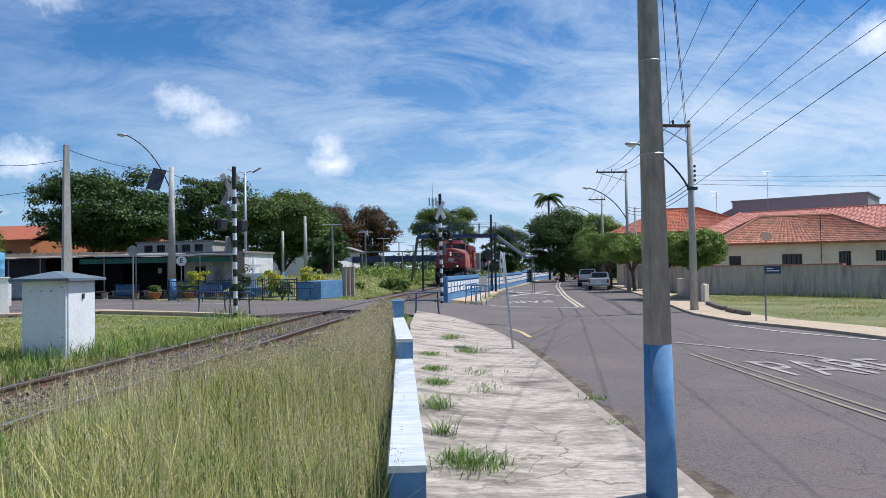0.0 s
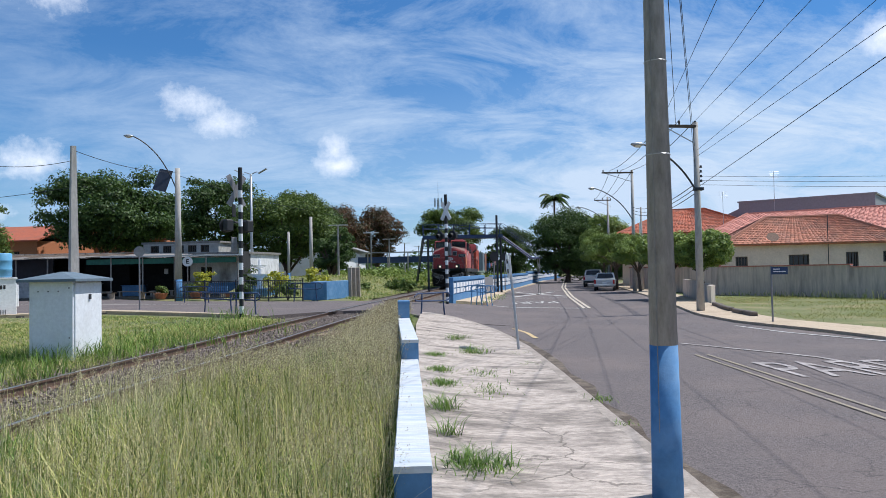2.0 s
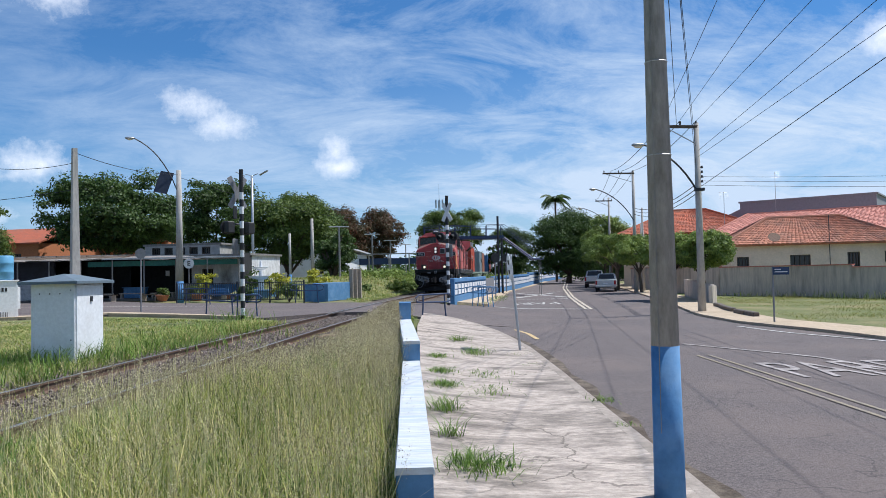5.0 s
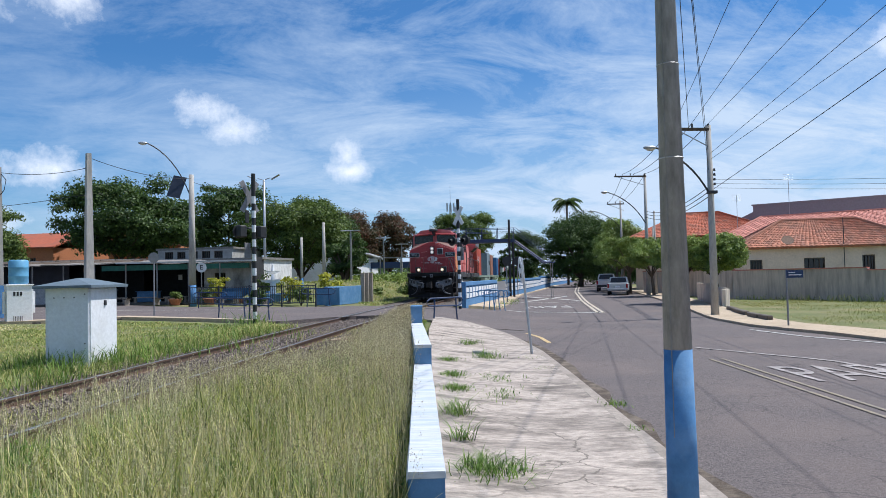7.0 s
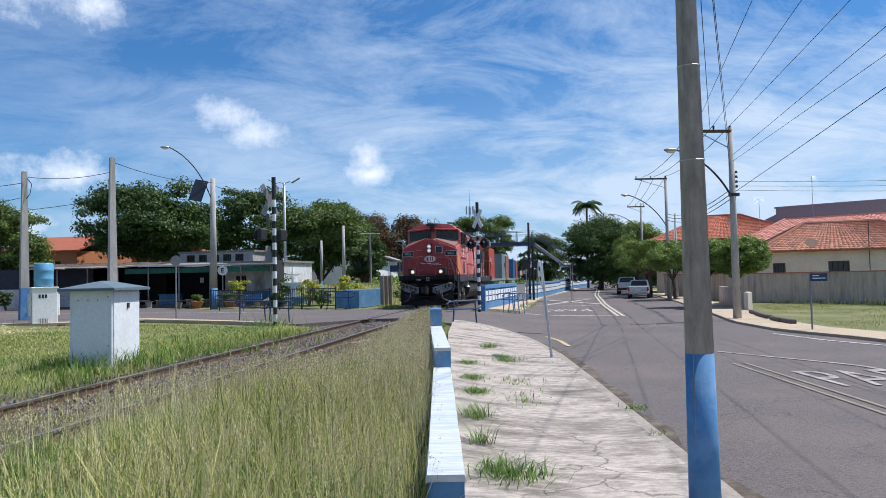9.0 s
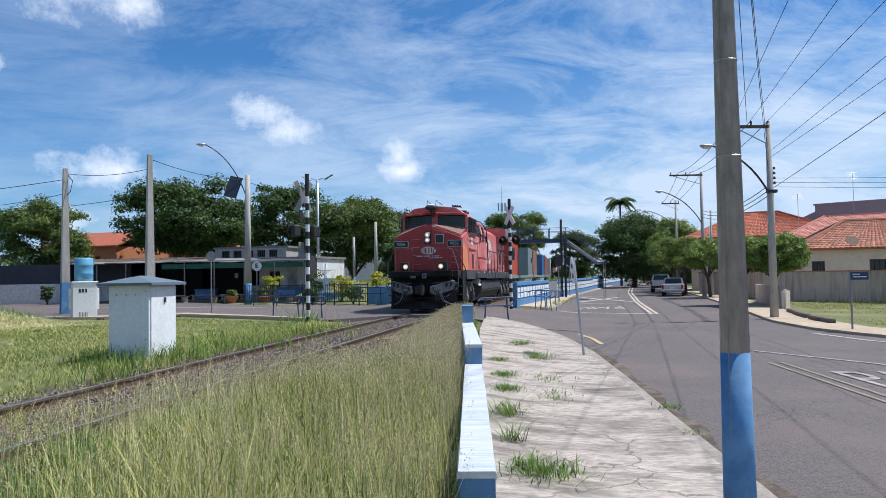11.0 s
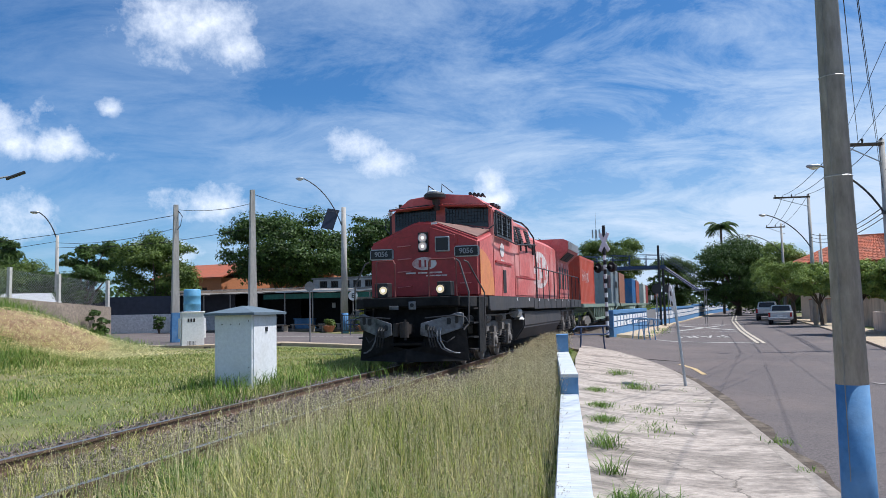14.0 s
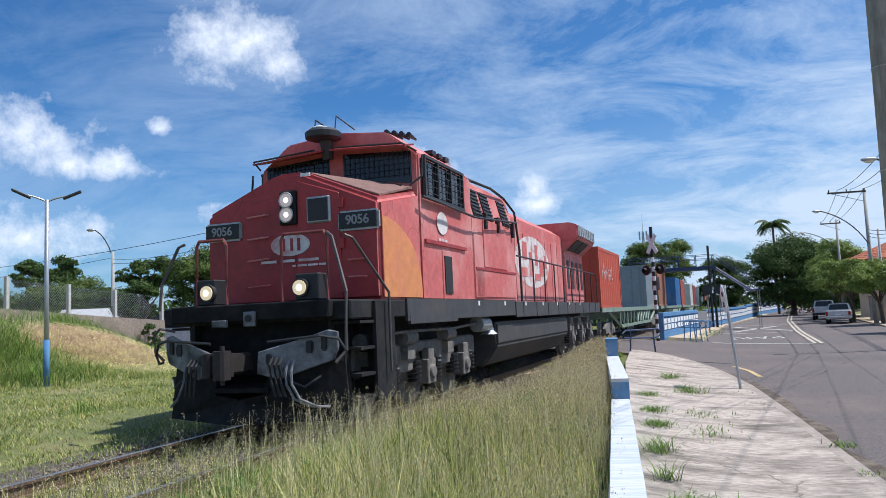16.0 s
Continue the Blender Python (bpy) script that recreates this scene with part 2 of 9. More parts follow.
LINE_FADED = mat("faded_road_paint", (0.36, 0.32, 0.3), 0.85, var=0.3, scale=24, bump=0.25, stain=(0.14, 0.118, 0.11), stain_amt=0.95, stain_scale=3.5)
LINEY_FAR = mat("pale_yellow_road_paint", (0.5, 0.44, 0.34), 0.8, var=0.25, scale=26, bump=0.2, stain=(0.24, 0.2, 0.17), stain_amt=0.6, stain_scale=3)
LINEY_FRESH = mat("fresh_yellow_road_paint", (0.55, 0.40, 0.19), 0.8, var=0.25, scale=26, bump=0.2, stain=(0.3, 0.24, 0.17), stain_amt=0.6, stain_scale=3)
LINEY = mat("road_paint_yellow", (0.26, 0.215, 0.15), 0.8, var=0.3, scale=26, bump=0.2, stain=(0.17, 0.15, 0.135), stain_amt=0.85, stain_scale=3)
TILE = mat("clay_roof_tile", (0.4, 0.105, 0.05), 0.85, var=0.25, scale=5, bump=0.2, stain=(0.2, 0.11, 0.08), stain_amt=0.6, stain_scale=0.9, island=0.25)
TILE_DUSTY = mat("weathered_clay_tile", (0.4, 0.16, 0.095), 0.85, var=0.25, scale=5, bump=0.2, stain=(0.2, 0.12, 0.09), stain_amt=0.7, stain_scale=0.7, island=0.3)
TILE_PINK = mat("pale_red_tile", (0.5, 0.2, 0.15), 0.85, var=0.2, scale=5, bump=0.2, island=0.15)
CREAM = mat("cream_render", (0.72, 0.59, 0.47), 0.85, var=0.1, scale=8, bump=0.15, stain=(0.42, 0.34, 0.26), stain_amt=0.4, stain_scale=0.8)
WALLGREY = mat("stained_render_wall", (0.58, 0.49, 0.41), 0.9, var=0.15, scale=8, bump=0.25, stain=(0.2, 0.165, 0.145), stain_amt=0.6, stain_scale=2.2, stretch=(1, 1, 0.16))
BRICK = mat("orange_brickwork", (0.42, 0.16, 0.07), 0.9, var=0.3, scale=12, bump=0.4)
GREYWALL = mat("grey_render", (0.235, 0.26, 0.285), 0.85, var=0.12, scale=5, bump=0.1)
GLASS_DARK = mat("dark_window_glass", (0.012, 0.014, 0.018), 0.08, var=0.1, scale=2, bump=0)
BARK = mat("tree_bark", (0.1, 0.075, 0.055), 0.95, var=0.4, scale=7, bump=0.6, stretch=(2, 2, 0.5))
WIRE = mat("black_cable", (0.012, 0.012, 0.014), 0.7, var=0.1, scale=3, bump=0)

CANALS = mat("pale_roof_sheet", (0.5, 0.5, 0.5), 0.6, var=0.15, scale=4)

# ---- mesh helpers ----


def box(bm, c, s, rz=0.0, m=None):
    mm = Matrix.Translation(c) @ Matrix.Rotation(rz, 4, "Z") @ Matrix.Diagonal((*s, 1))
    if m is not None:
        mm = m @ mm
    return bmesh.ops.create_cube(bm, size=1, matrix=mm)["verts"]


def bevel(bm, w=0.01, seg=1):
    bmesh.ops.bevel(bm, geom=bm.edges[:], offset=w, segments=seg, affect="EDGES", clamp_overlap=True)


def tube(bm, p0, p1, r0, r1=None, seg=10, caps=True):
    p0, p1 = Vector(p0), Vector(p1)
    r1 = r0 if r1 is None else r1
    d = p1 - p0
    q = d.to_track_quat("Z", "Y").to_matrix().to_4x4()
    return bmesh.ops.create_cone(bm, cap_ends=caps, segments=seg, radius1=r0, radius2=r1, depth=d.length,
                                 matrix=Matrix.Translation((p0 + p1) / 2) @ q)["verts"]


def pipe(bm, pts, r, seg=6):
    """A bent bar through the points."""
    pts = [Vector(p) for p in pts]
    rings = []
    for i, p in enumerate(pts):
        a = pts[max(i - 1, 0)]
        b = pts[min(i + 1, len(pts) - 1)]
        q = (b - a).to_track_quat("Z", "Y")
        rings.append([bm.verts.new(p + q @ Vector((r * math.cos(k * 2 * math.pi / seg), r * math.sin(k * 2 * math.pi / seg), 0))) for k in range(seg)])
    for a, b in zip(rings, rings[1:]):
        for k in range(seg):
            bm.faces.new((a[k], a[(k + 1) % seg], b[(k + 1) % seg], b[k]))
    bm.faces.new(rings[0][::-1])
    bm.faces.new(rings[-1])


def prism(bm, poly, a, b, axis=1):
    """A polygon drawn in the other two axes, drawn out from a to b along the axis."""
    def put(p, h):
        v = [p[0], p[1]]
        v.insert(axis, h)
        return bm.verts.new(v)
    lo, hi = [put(p, a) for p in poly], [put(p, b) for p in poly]
    n = len(poly)
    fs = [bm.faces.new(lo), bm.faces.new(hi[::-1])]
    for i in range(n):
        fs.append(bm.faces.new((lo[i], hi[i], hi[(i + 1) % n], lo[(i + 1) % n])))
    bmesh.ops.recalc_face_normals(bm, faces=fs)
    return lo + hi


def lathe(bm, prof, seg=16, m=Matrix.Identity(4)):
    """A turned form from (radius, height) pairs."""
    rings = [[bm.verts.new(m @ Vector((r * math.cos(k * 2 * math.pi / seg), r * math.sin(k * 2 * math.pi / seg), z))) for k in range(seg)] for r, z in prof]
    for a, b in zip(rings, rings[1:]):
        for k in range(seg):
            bm.faces.new((a[k], a[(k + 1) % seg], b[(k + 1) % seg], b[k]))
    bm.faces.new(rings[0][::-1])
    bm.faces.new(rings[-1])


def part(name, bm, material, parent=None, label="", smooth=False):
    me = bpy.data.meshes.new(name)
    bm.to_mesh(me)
    bm.free()
    me.materials.append(material)
    if smooth:
        for p in me.polygons:
            p.use_smooth = True
    ob = new(name, me)
    if parent is not None:
        ob.parent = parent
    if label:
        tagged(ob, label)
    return ob


def thing(name, label, category, m=Matrix.Identity(4), group="", kind=""):
    ob = new(name)
    ob.empty_display_size = 0.2
    ob.matrix_basis = m
    return tagged(ob, label, category, group, kind)


def from_arrays(name, verts, faces, material, smooth=False):
    me = bpy.data.meshes.new(name)
    me.from_pydata(verts, [], faces)
    me.materials.append(material)
    if smooth:
        me.polygons.foreach_set("use_smooth", [True] * len(me.polygons))
    return new(name, me)


def B():
    return bmesh.new()


# ---- lie of the land ----
TRACK_Y = [-60, 9.06, 15.54, 20.02, 24.51, 28.63, 39.3, 49.1, 62.8, 74.6, 300]
TRACK_X = [-9.0, -5.26, -4.84, -4.51, -4.16, -3.81, -2.81, -1.75, -0.39, 0.72, 21.9]


def smooth01(a, b, v):
    v = np.clip((v - a) / (b - a), 0, 1)
    return v * v * (3 - 2 * v)


def track_x_raw(y):
    return np.interp(y, TRACK_Y, TRACK_X)


def track_x(y):
    """Centre line of the rails, eased over its bends."""
    return float(np.mean(track_x_raw(np.linspace(y - 5, y + 5, 11))))


def land(x, y):
    """Height of the ground: level with the rails by the track, lower towards the street."""
    return -0.45 * smooth01(1.8, 6.5, x - track_x_raw(y))


def bank(x, y):
    """The grassy bank by the fence."""
    a = 2.2 * smooth01(-17.2, -26.5, x) * smooth01(6, 13, y) * (1 - smooth01(26, 31.5, y))
    return a


def sheet_strip(name, left, right, material, dz, nu=8, nv=4, thick=0.0, lift=None):
    """A surface between two lines of (x, y), lying on the land."""
    def resample(line, n):
        p = np.array(line, float)
        d = np.concatenate([[0], np.cumsum(np.hypot(*np.diff(p, axis=0).T))])
        s = np.linspace(0, d[-1], n)
        return np.column_stack([np.interp(s, d, p[:, 0]), np.interp(s, d, p[:, 1])])
    n = nu * (max(len(left), len(right)) - 1) + 1
    L, R = resample(left, n), resample(right, n)
    verts, faces = [], []
    for i in range(n):
        for j in range(nv + 1):
            k = j / nv
            x, y = L[i] * (1 - k) + R[i] * k
            z = float(land(x, y)) + dz + (lift(x, y) if lift else 0)
            verts.append((x, y, z))
    w = nv + 1
    for i in range(n - 1):
        for j in range(nv):
            faces.append((i * w + j, i * w + j + 1, (i + 1) * w + j + 1, (i + 1) * w + j))
    if thick:
        base = len(verts)
        rim = [j for j in range(w)] + [i * w + w - 1 for i in range(1, n)] + [(n - 1) * w + j for j in range(w - 2, -1, -1)] + [i * w for i in range(n - 2, 0, -1)]
        for r in rim:
            x, y, z = verts[r]
            verts.append((x, y, z - thick))
        for q in range(len(rim)):
            q2 = (q + 1) % len(rim)
            faces.append((rim[q], base + q, base + q2, rim[q2]))
    ob = from_arrays(name, verts, faces, material, False)
    bm = bmesh.new()
    bm.from_mesh(ob.data)
    bmesh.ops.recalc_face_normals(bm, faces=bm.faces[:])
    if sum(f.normal.z for f in bm.faces) < 0:
        bmesh.ops.reverse_faces(bm, faces=bm.faces[:])
    bm.to_mesh(ob.data)
    bm.free()
    return ob


def build_ground():
    xs = np.concatenate([[-3000, -1200, -500, -250, -150, -100], np.arange(-80, -30, 4), np.arange(-30, 16, 0.5), np.arange(16, 40, 3), [50, 70, 100, 160, 300, 600, 1200, 3000]])
    ys = np.concatenate([[-600, -200, -80, -40, -20, -10], np.arange(-5, 40, 0.8), np.arange(40, 100, 4), [110, 130, 160, 200, 300, 500, 1000, 3000]])
    X, Y = np.meshgrid(xs, ys)
    Z = land(X, Y) - 0.07 + bank(X, Y) - 0.22 * (1 - smooth01(1.9, 2.7, np.abs(X - track_x_raw(Y))))
    v = np.column_stack([X.ravel(), Y.ravel(), Z.ravel()])
    nx = len(xs)
    f = [(j * nx + i, j * nx + i + 1, (j + 1) * nx + i + 1, (j + 1) * nx + i) for j in range(len(ys) - 1) for i in range(nx - 1)]
    g = from_arrays("ground", v.tolist(), f, SOIL, True)
    tagged(g, "grassy ground with patches of bare dry soil", "ground", kind="structure")


build_ground()

# ---- roads and paving ----
road = sheet_strip("road", [(1.95, -20), (1.95, 6.3), (1.9, 10), (1.85, 13.8), (1.55, 19.7), (1.1, 22.4), (0.6, 25.0), (1.8, 38.9), (3.4, 50.6), (5.4, 68), (9, 95), (14, 128), (26, 200), (60, 260)],
                   [(13.0, -20), (11.6, 6.0), (11.0, 18.5), (10.6, 21.5), (9.7, 24.8), (9.8, 29.6), (11.2, 37.4), (13.6, 52), (17, 75), (21, 95), (27, 120), (33, 140), (50, 190), (90, 240)], ASPHALT, 0.0, 6, 14, 0.06)
tagged(road, "grey asphalt street bending away to the right", "road", kind="structure")
cross_road = sheet_strip("road", [(2.2, 25.6), (0.3, 25.7), (-0.9, 25.9), (-1.7, 27.4), (-2.6, 29.2), (-3.6, 29.6), (-4.6, 29.3), (-5.5, 28.2), (-6.9, 26.3), (-9.5, 28.4), (-14.7, 31.8), (-17.5, 29.8), (-21.8, 29.6), (-40, 33), (-75, 44)],
                         [(2.2, 38.6), (0.0, 36.5), (-1.3, 36.3), (-3.8, 38.6), (-6.0, 40.2), (-8.2, 40.4), (-16.7, 44.6), (-22, 50), (-27, 54), (-46, 62), (-78, 75)], ASPHALT, 0.004, 5, 10, 0.3)
tagged(cross_road, "grey asphalt road over the level crossing", "road", kind="structure")
side_road = sheet_strip("road", [(10.9, 18.0), (16, 15.8), (60, 6)], [(11.4, 6.5), (20, 3.0), (60, -8)], ASPHALT_OLD, 0.006, 4, 6, 0.05)
tagged(side_road, "worn asphalt side street", "road", kind="structure")


def sidewalk_near():
    left = [(0.0, -6), (-0.16, 4.8), (-0.38, 8.5), (-0.5, 11.8), (-0.78, 17), (-0.95, 21), (-0.98, 25.0), (-1.0, 26.5)]
    right = [(1.92, -6), (1.92, 6.3), (1.86, 9.5), (1.83, 13.0), (1.73, 17.6), (1.5, 20.4), (1.24, 22.35), (0.74, 24.45), (0.1, 25.85), (-0.74, 26.54)]
    ob = sheet_strip("pavement", left, right, CONCRETE, 0.13, 8, 8, 0.2)
    tagged(ob, "cracked pale concrete pavement with weeds in its joints", "pavement", kind="structure")
    kerb = sheet_strip("kerb", [(1.92, -6), (1.92, 6.3), (1.86, 9.5), (1.83, 13.0), (1.73, 17.6), (1.5, 20.4), (1.24, 22.35), (0.74, 24.45), (0.1, 25.85), (-0.74, 26.54)],
                       [(2.06, -6), (2.06, 6.3), (2.0, 9.5), (1.97, 13.0), (1.87, 17.6), (1.64, 20.5), (1.38, 22.5), (0.85, 24.6), (0.18, 26.0), (-0.7, 26.7)], KERB, 0.131, 8, 2, 0.22)
    tagged(kerb, "worn concrete kerb with dirt along its foot", "kerb", kind="structure")


sidewalk_near()
gutter = sheet_strip("gutter_dirt", [(2.06, -6), (2.06, 6.3), (2.0, 9.5), (1.97, 13.0), (1.87, 17.6), (1.64, 20.5), (1.38, 22.5), (0.85, 24.6), (0.18, 26.0), (-0.7, 26.7)],
                     [(2.3, -6), (2.28, 5.2), (2.42, 6.3), (2.28, 7.2), (2.2, 8.4), (2.36, 9.5), (2.16, 10.8), (2.36, 12.2), (2.2, 13.7), (2.3, 15.4), (2.24, 17.4), (2.12, 19.6), (1.9, 21.2), (1.6, 22.9), (1.05, 24.8), (0.32, 26.3), (-0.6, 26.95)], mat("gutter_silt", (0.075, 0.055, 0.038), 0.95, var=0.5, scale=18, bump=0.5, stain=(0.26, 0.21, 0.16), stain_amt=0.7, stain_scale=2.5), 0.01, 8, 2)
tagged(gutter, "brown dirt and leaf litter along the kerb", "dirt", kind="structure")
walk_right = sheet_strip("pavement", [(11.1, 18.2), (10.8, 21.4), (9.85, 24.8), (9.95, 29.6), (11.4, 37.4), (13.8, 52), (17.2, 75), (21.2, 95)],
                         [(12.7, 18.0), (12.4, 22.0), (11.5, 25.6), (11.9, 30.6), (13.3, 38), (15.8, 52), (19.3, 75), (23.3, 95)], mat("sandy_paving", (0.46, 0.36, 0.25), 0.9, var=0.22, scale=12, bump=0.3, stain=(0.3, 0.23, 0.15), stain_amt=0.6, stain_scale=0.7), 0.08, 6, 4, 0.2)
tagged(walk_right, "sandy-coloured pavement at the street corner", "pavement", kind="structure")
SANDY = MATS["sandy_paving"]
walk_far = sheet_strip("pavement", [(0.2, 37.7), (2.42, 50.2), (3.32, 56.5), (4.74, 65), (6.74, 76), (10.1, 95), (16.2, 128)],
                       [(2.05, 39.2), (3.45, 50.6), (4.2, 57), (5.4, 67), (7.4, 79), (10.6, 95), (16.8, 128)], SANDY, 0.1, 6, 3, 0.2)
tagged(walk_far, "narrow pale pavement beside the balustrade", "pavement", kind="structure")
walk_left = sheet_strip("pavement", [(-7.0, 26.3), (-9.8, 28.5), (-14.6, 31.6), (-17.5, 29.8), (-22, 29.4)], [(-7.5, 27.0), (-10.4, 29.5), (-15.0, 32.9), (-17.9, 30.9), (-22, 30.3)], SANDY, 0.07, 6, 2, 0.2)
tagged(walk_left, "pale worn concrete edging between grass and road", "pavement", kind="structure")
kerb_right = sheet_strip("kerb", [(11.0, 18.1), (10.65, 21.4), (9.72, 24.8), (9.82, 29.6), (11.25, 37.4), (13.65, 52), (17.05, 75), (21.05, 95)],
                         [(11.12, 18.2), (10.8, 21.45), (9.87, 24.85), (9.97, 29.6), (11.4, 37.4), (13.8, 52), (17.2, 75), (21.2, 95)], MATS["sandy_paving"], 0.085, 6, 1, 0.2)
tagged(kerb_right, "concrete kerb at the street corner", "kerb", kind="structure")


def road_mark(pts, w, material, name="road_marking", label="worn white painted road line"):
    p = [Vector(q) for q in pts]
    left, right = [], []
    for i, q in enumerate(p):
        d = (p[min(i + 1, len(p) - 1)] - p[max(i - 1, 0)]).normalized()
        nrm = Vector((-d.y, d.x))
        left.append(tuple(q + nrm * w / 2))
        right.append(tuple(q - nrm * w / 2))
    ob = sheet_strip(name, left, right, material, 0.012, 6, 1)
    return tagged(ob, label, "road marking", kind="structure")


road_mark([(5.82, 18.76), (7.6, 15.6), (7.95, 13.3), (8.2, 8)], 0.12, LINE_FADED)
for o in (0.0, 0.26):
    road_mark([(5.35 + o, 4), (5.35 + o, 9.07), (5.35 + o, 16.3)], 0.07, LINEY, label="worn double yellow centre line")
    road_mark([(6.6 + o, 36.3), (8.3 + o, 51.4), (12.0 + o * 1.3, 79), (17.8 + o * 1.5, 115), (32 + o * 2, 170)], 0.15, LINEY_FAR, label="worn double yellow centre line")
road_mark([(2.3, 38.9), (6.75, 36.3)], 0.3, LINEW)
road_mark([(3.7, 50.6), (8.0, 50.5)], 0.25, LINEW)
road_mark([(5.6, 68.0), (10.1, 66.6)], 0.3, LINEW)
road_mark([(4.6, 53.0), (9.0, 64.0)], 0.4, LINEW)
road_mark([(8.4, 53.0), (5.6, 65.0)], 0.4, LINEW)
road_mark([(2.1, 24.4), (2.36, 22.8), (2.42, 20.9)], 0.13, LINEY_FRESH, label="worn yellow kerbside line")
road_mark([(11.2, 17.2), (9.6, 21.3), (9.2, 24)], 0.14, LINEW)
road_mark([(-10.5, 38), (-30, 45)], 0.14, LINEW)


def road_word(text, at, size, turn, stretch):
    """Painted letters lying on the road."""
    cu = bpy.data.curves.new("letters", "FONT")
    cu.body, cu.size, cu.align_x, cu.align_y = text, size, "CENTER", "CENTER"
    cu.offset = 0.0
    ob = new("letters", cu)
    dg = bpy.context.evaluated_depsgraph_get()
    me = bpy.data.meshes.new_from_object(ob.evaluated_get(dg))
    bpy.data.objects.remove(ob)
    me.transform(Matrix.Translation((*at, float(land(*at)) + 0.013)) @ Matrix.Rotation(radians(turn), 4, "Z") @ Matrix.Diagonal((1, stretch, 1, 1)))
    me.materials.clear()
    me.materials.append(LINEW if stretch == 3.0 else LINE_FADED)
    ob = new("road_marking", me)
    tagged(ob, "word painted in white on the asphalt", "road marking", kind="structure")


road_word("PARE", (4.9, 44.0), 1.35, 180, 3.0)
road_word("PARE", (7.25, 13.7), 1.18, 2, 2.5)

# rails let into the crossing
for side in (-0.835, 0.835):
    for nm, w, dz, mt, lab in (("flangeway", 0.3, 0.011, mat("broken_dark_asphalt", (0.05, 0.042, 0.037), 0.95, var=0.5, scale=14, bump=0.6, stain=(0.12, 0.1, 0.085), stain_amt=0.7, stain_scale=2.5), "dark broken asphalt along a rail"), ("rail_head", 0.075, 0.018, RAILTOP, "worn steel rail head let into the road")):
        pts = [(float(track_x(y)) + side + (0.05 if nm == "flangeway" else 0.0) * (-1 if side > 0 else 1), y) for y in np.arange(28.4, 40.0, 0.8)]
        ob = sheet_strip(nm, [(x - w / 2 + (0.05 * noise.noise((y, side, 2.0)) if w > 0.1 else 0), y) for x, y in pts], [(x + w / 2 + (0.08 * noise.noise((y * 1.7, side, 5.0)) if w > 0.1 else 0), y) for x, y in pts], mt, dz, 10, 1)
        tagged(ob, lab, "rail" if nm == "rail_head" else "road surface", kind="structure")

# ---- railway track ----


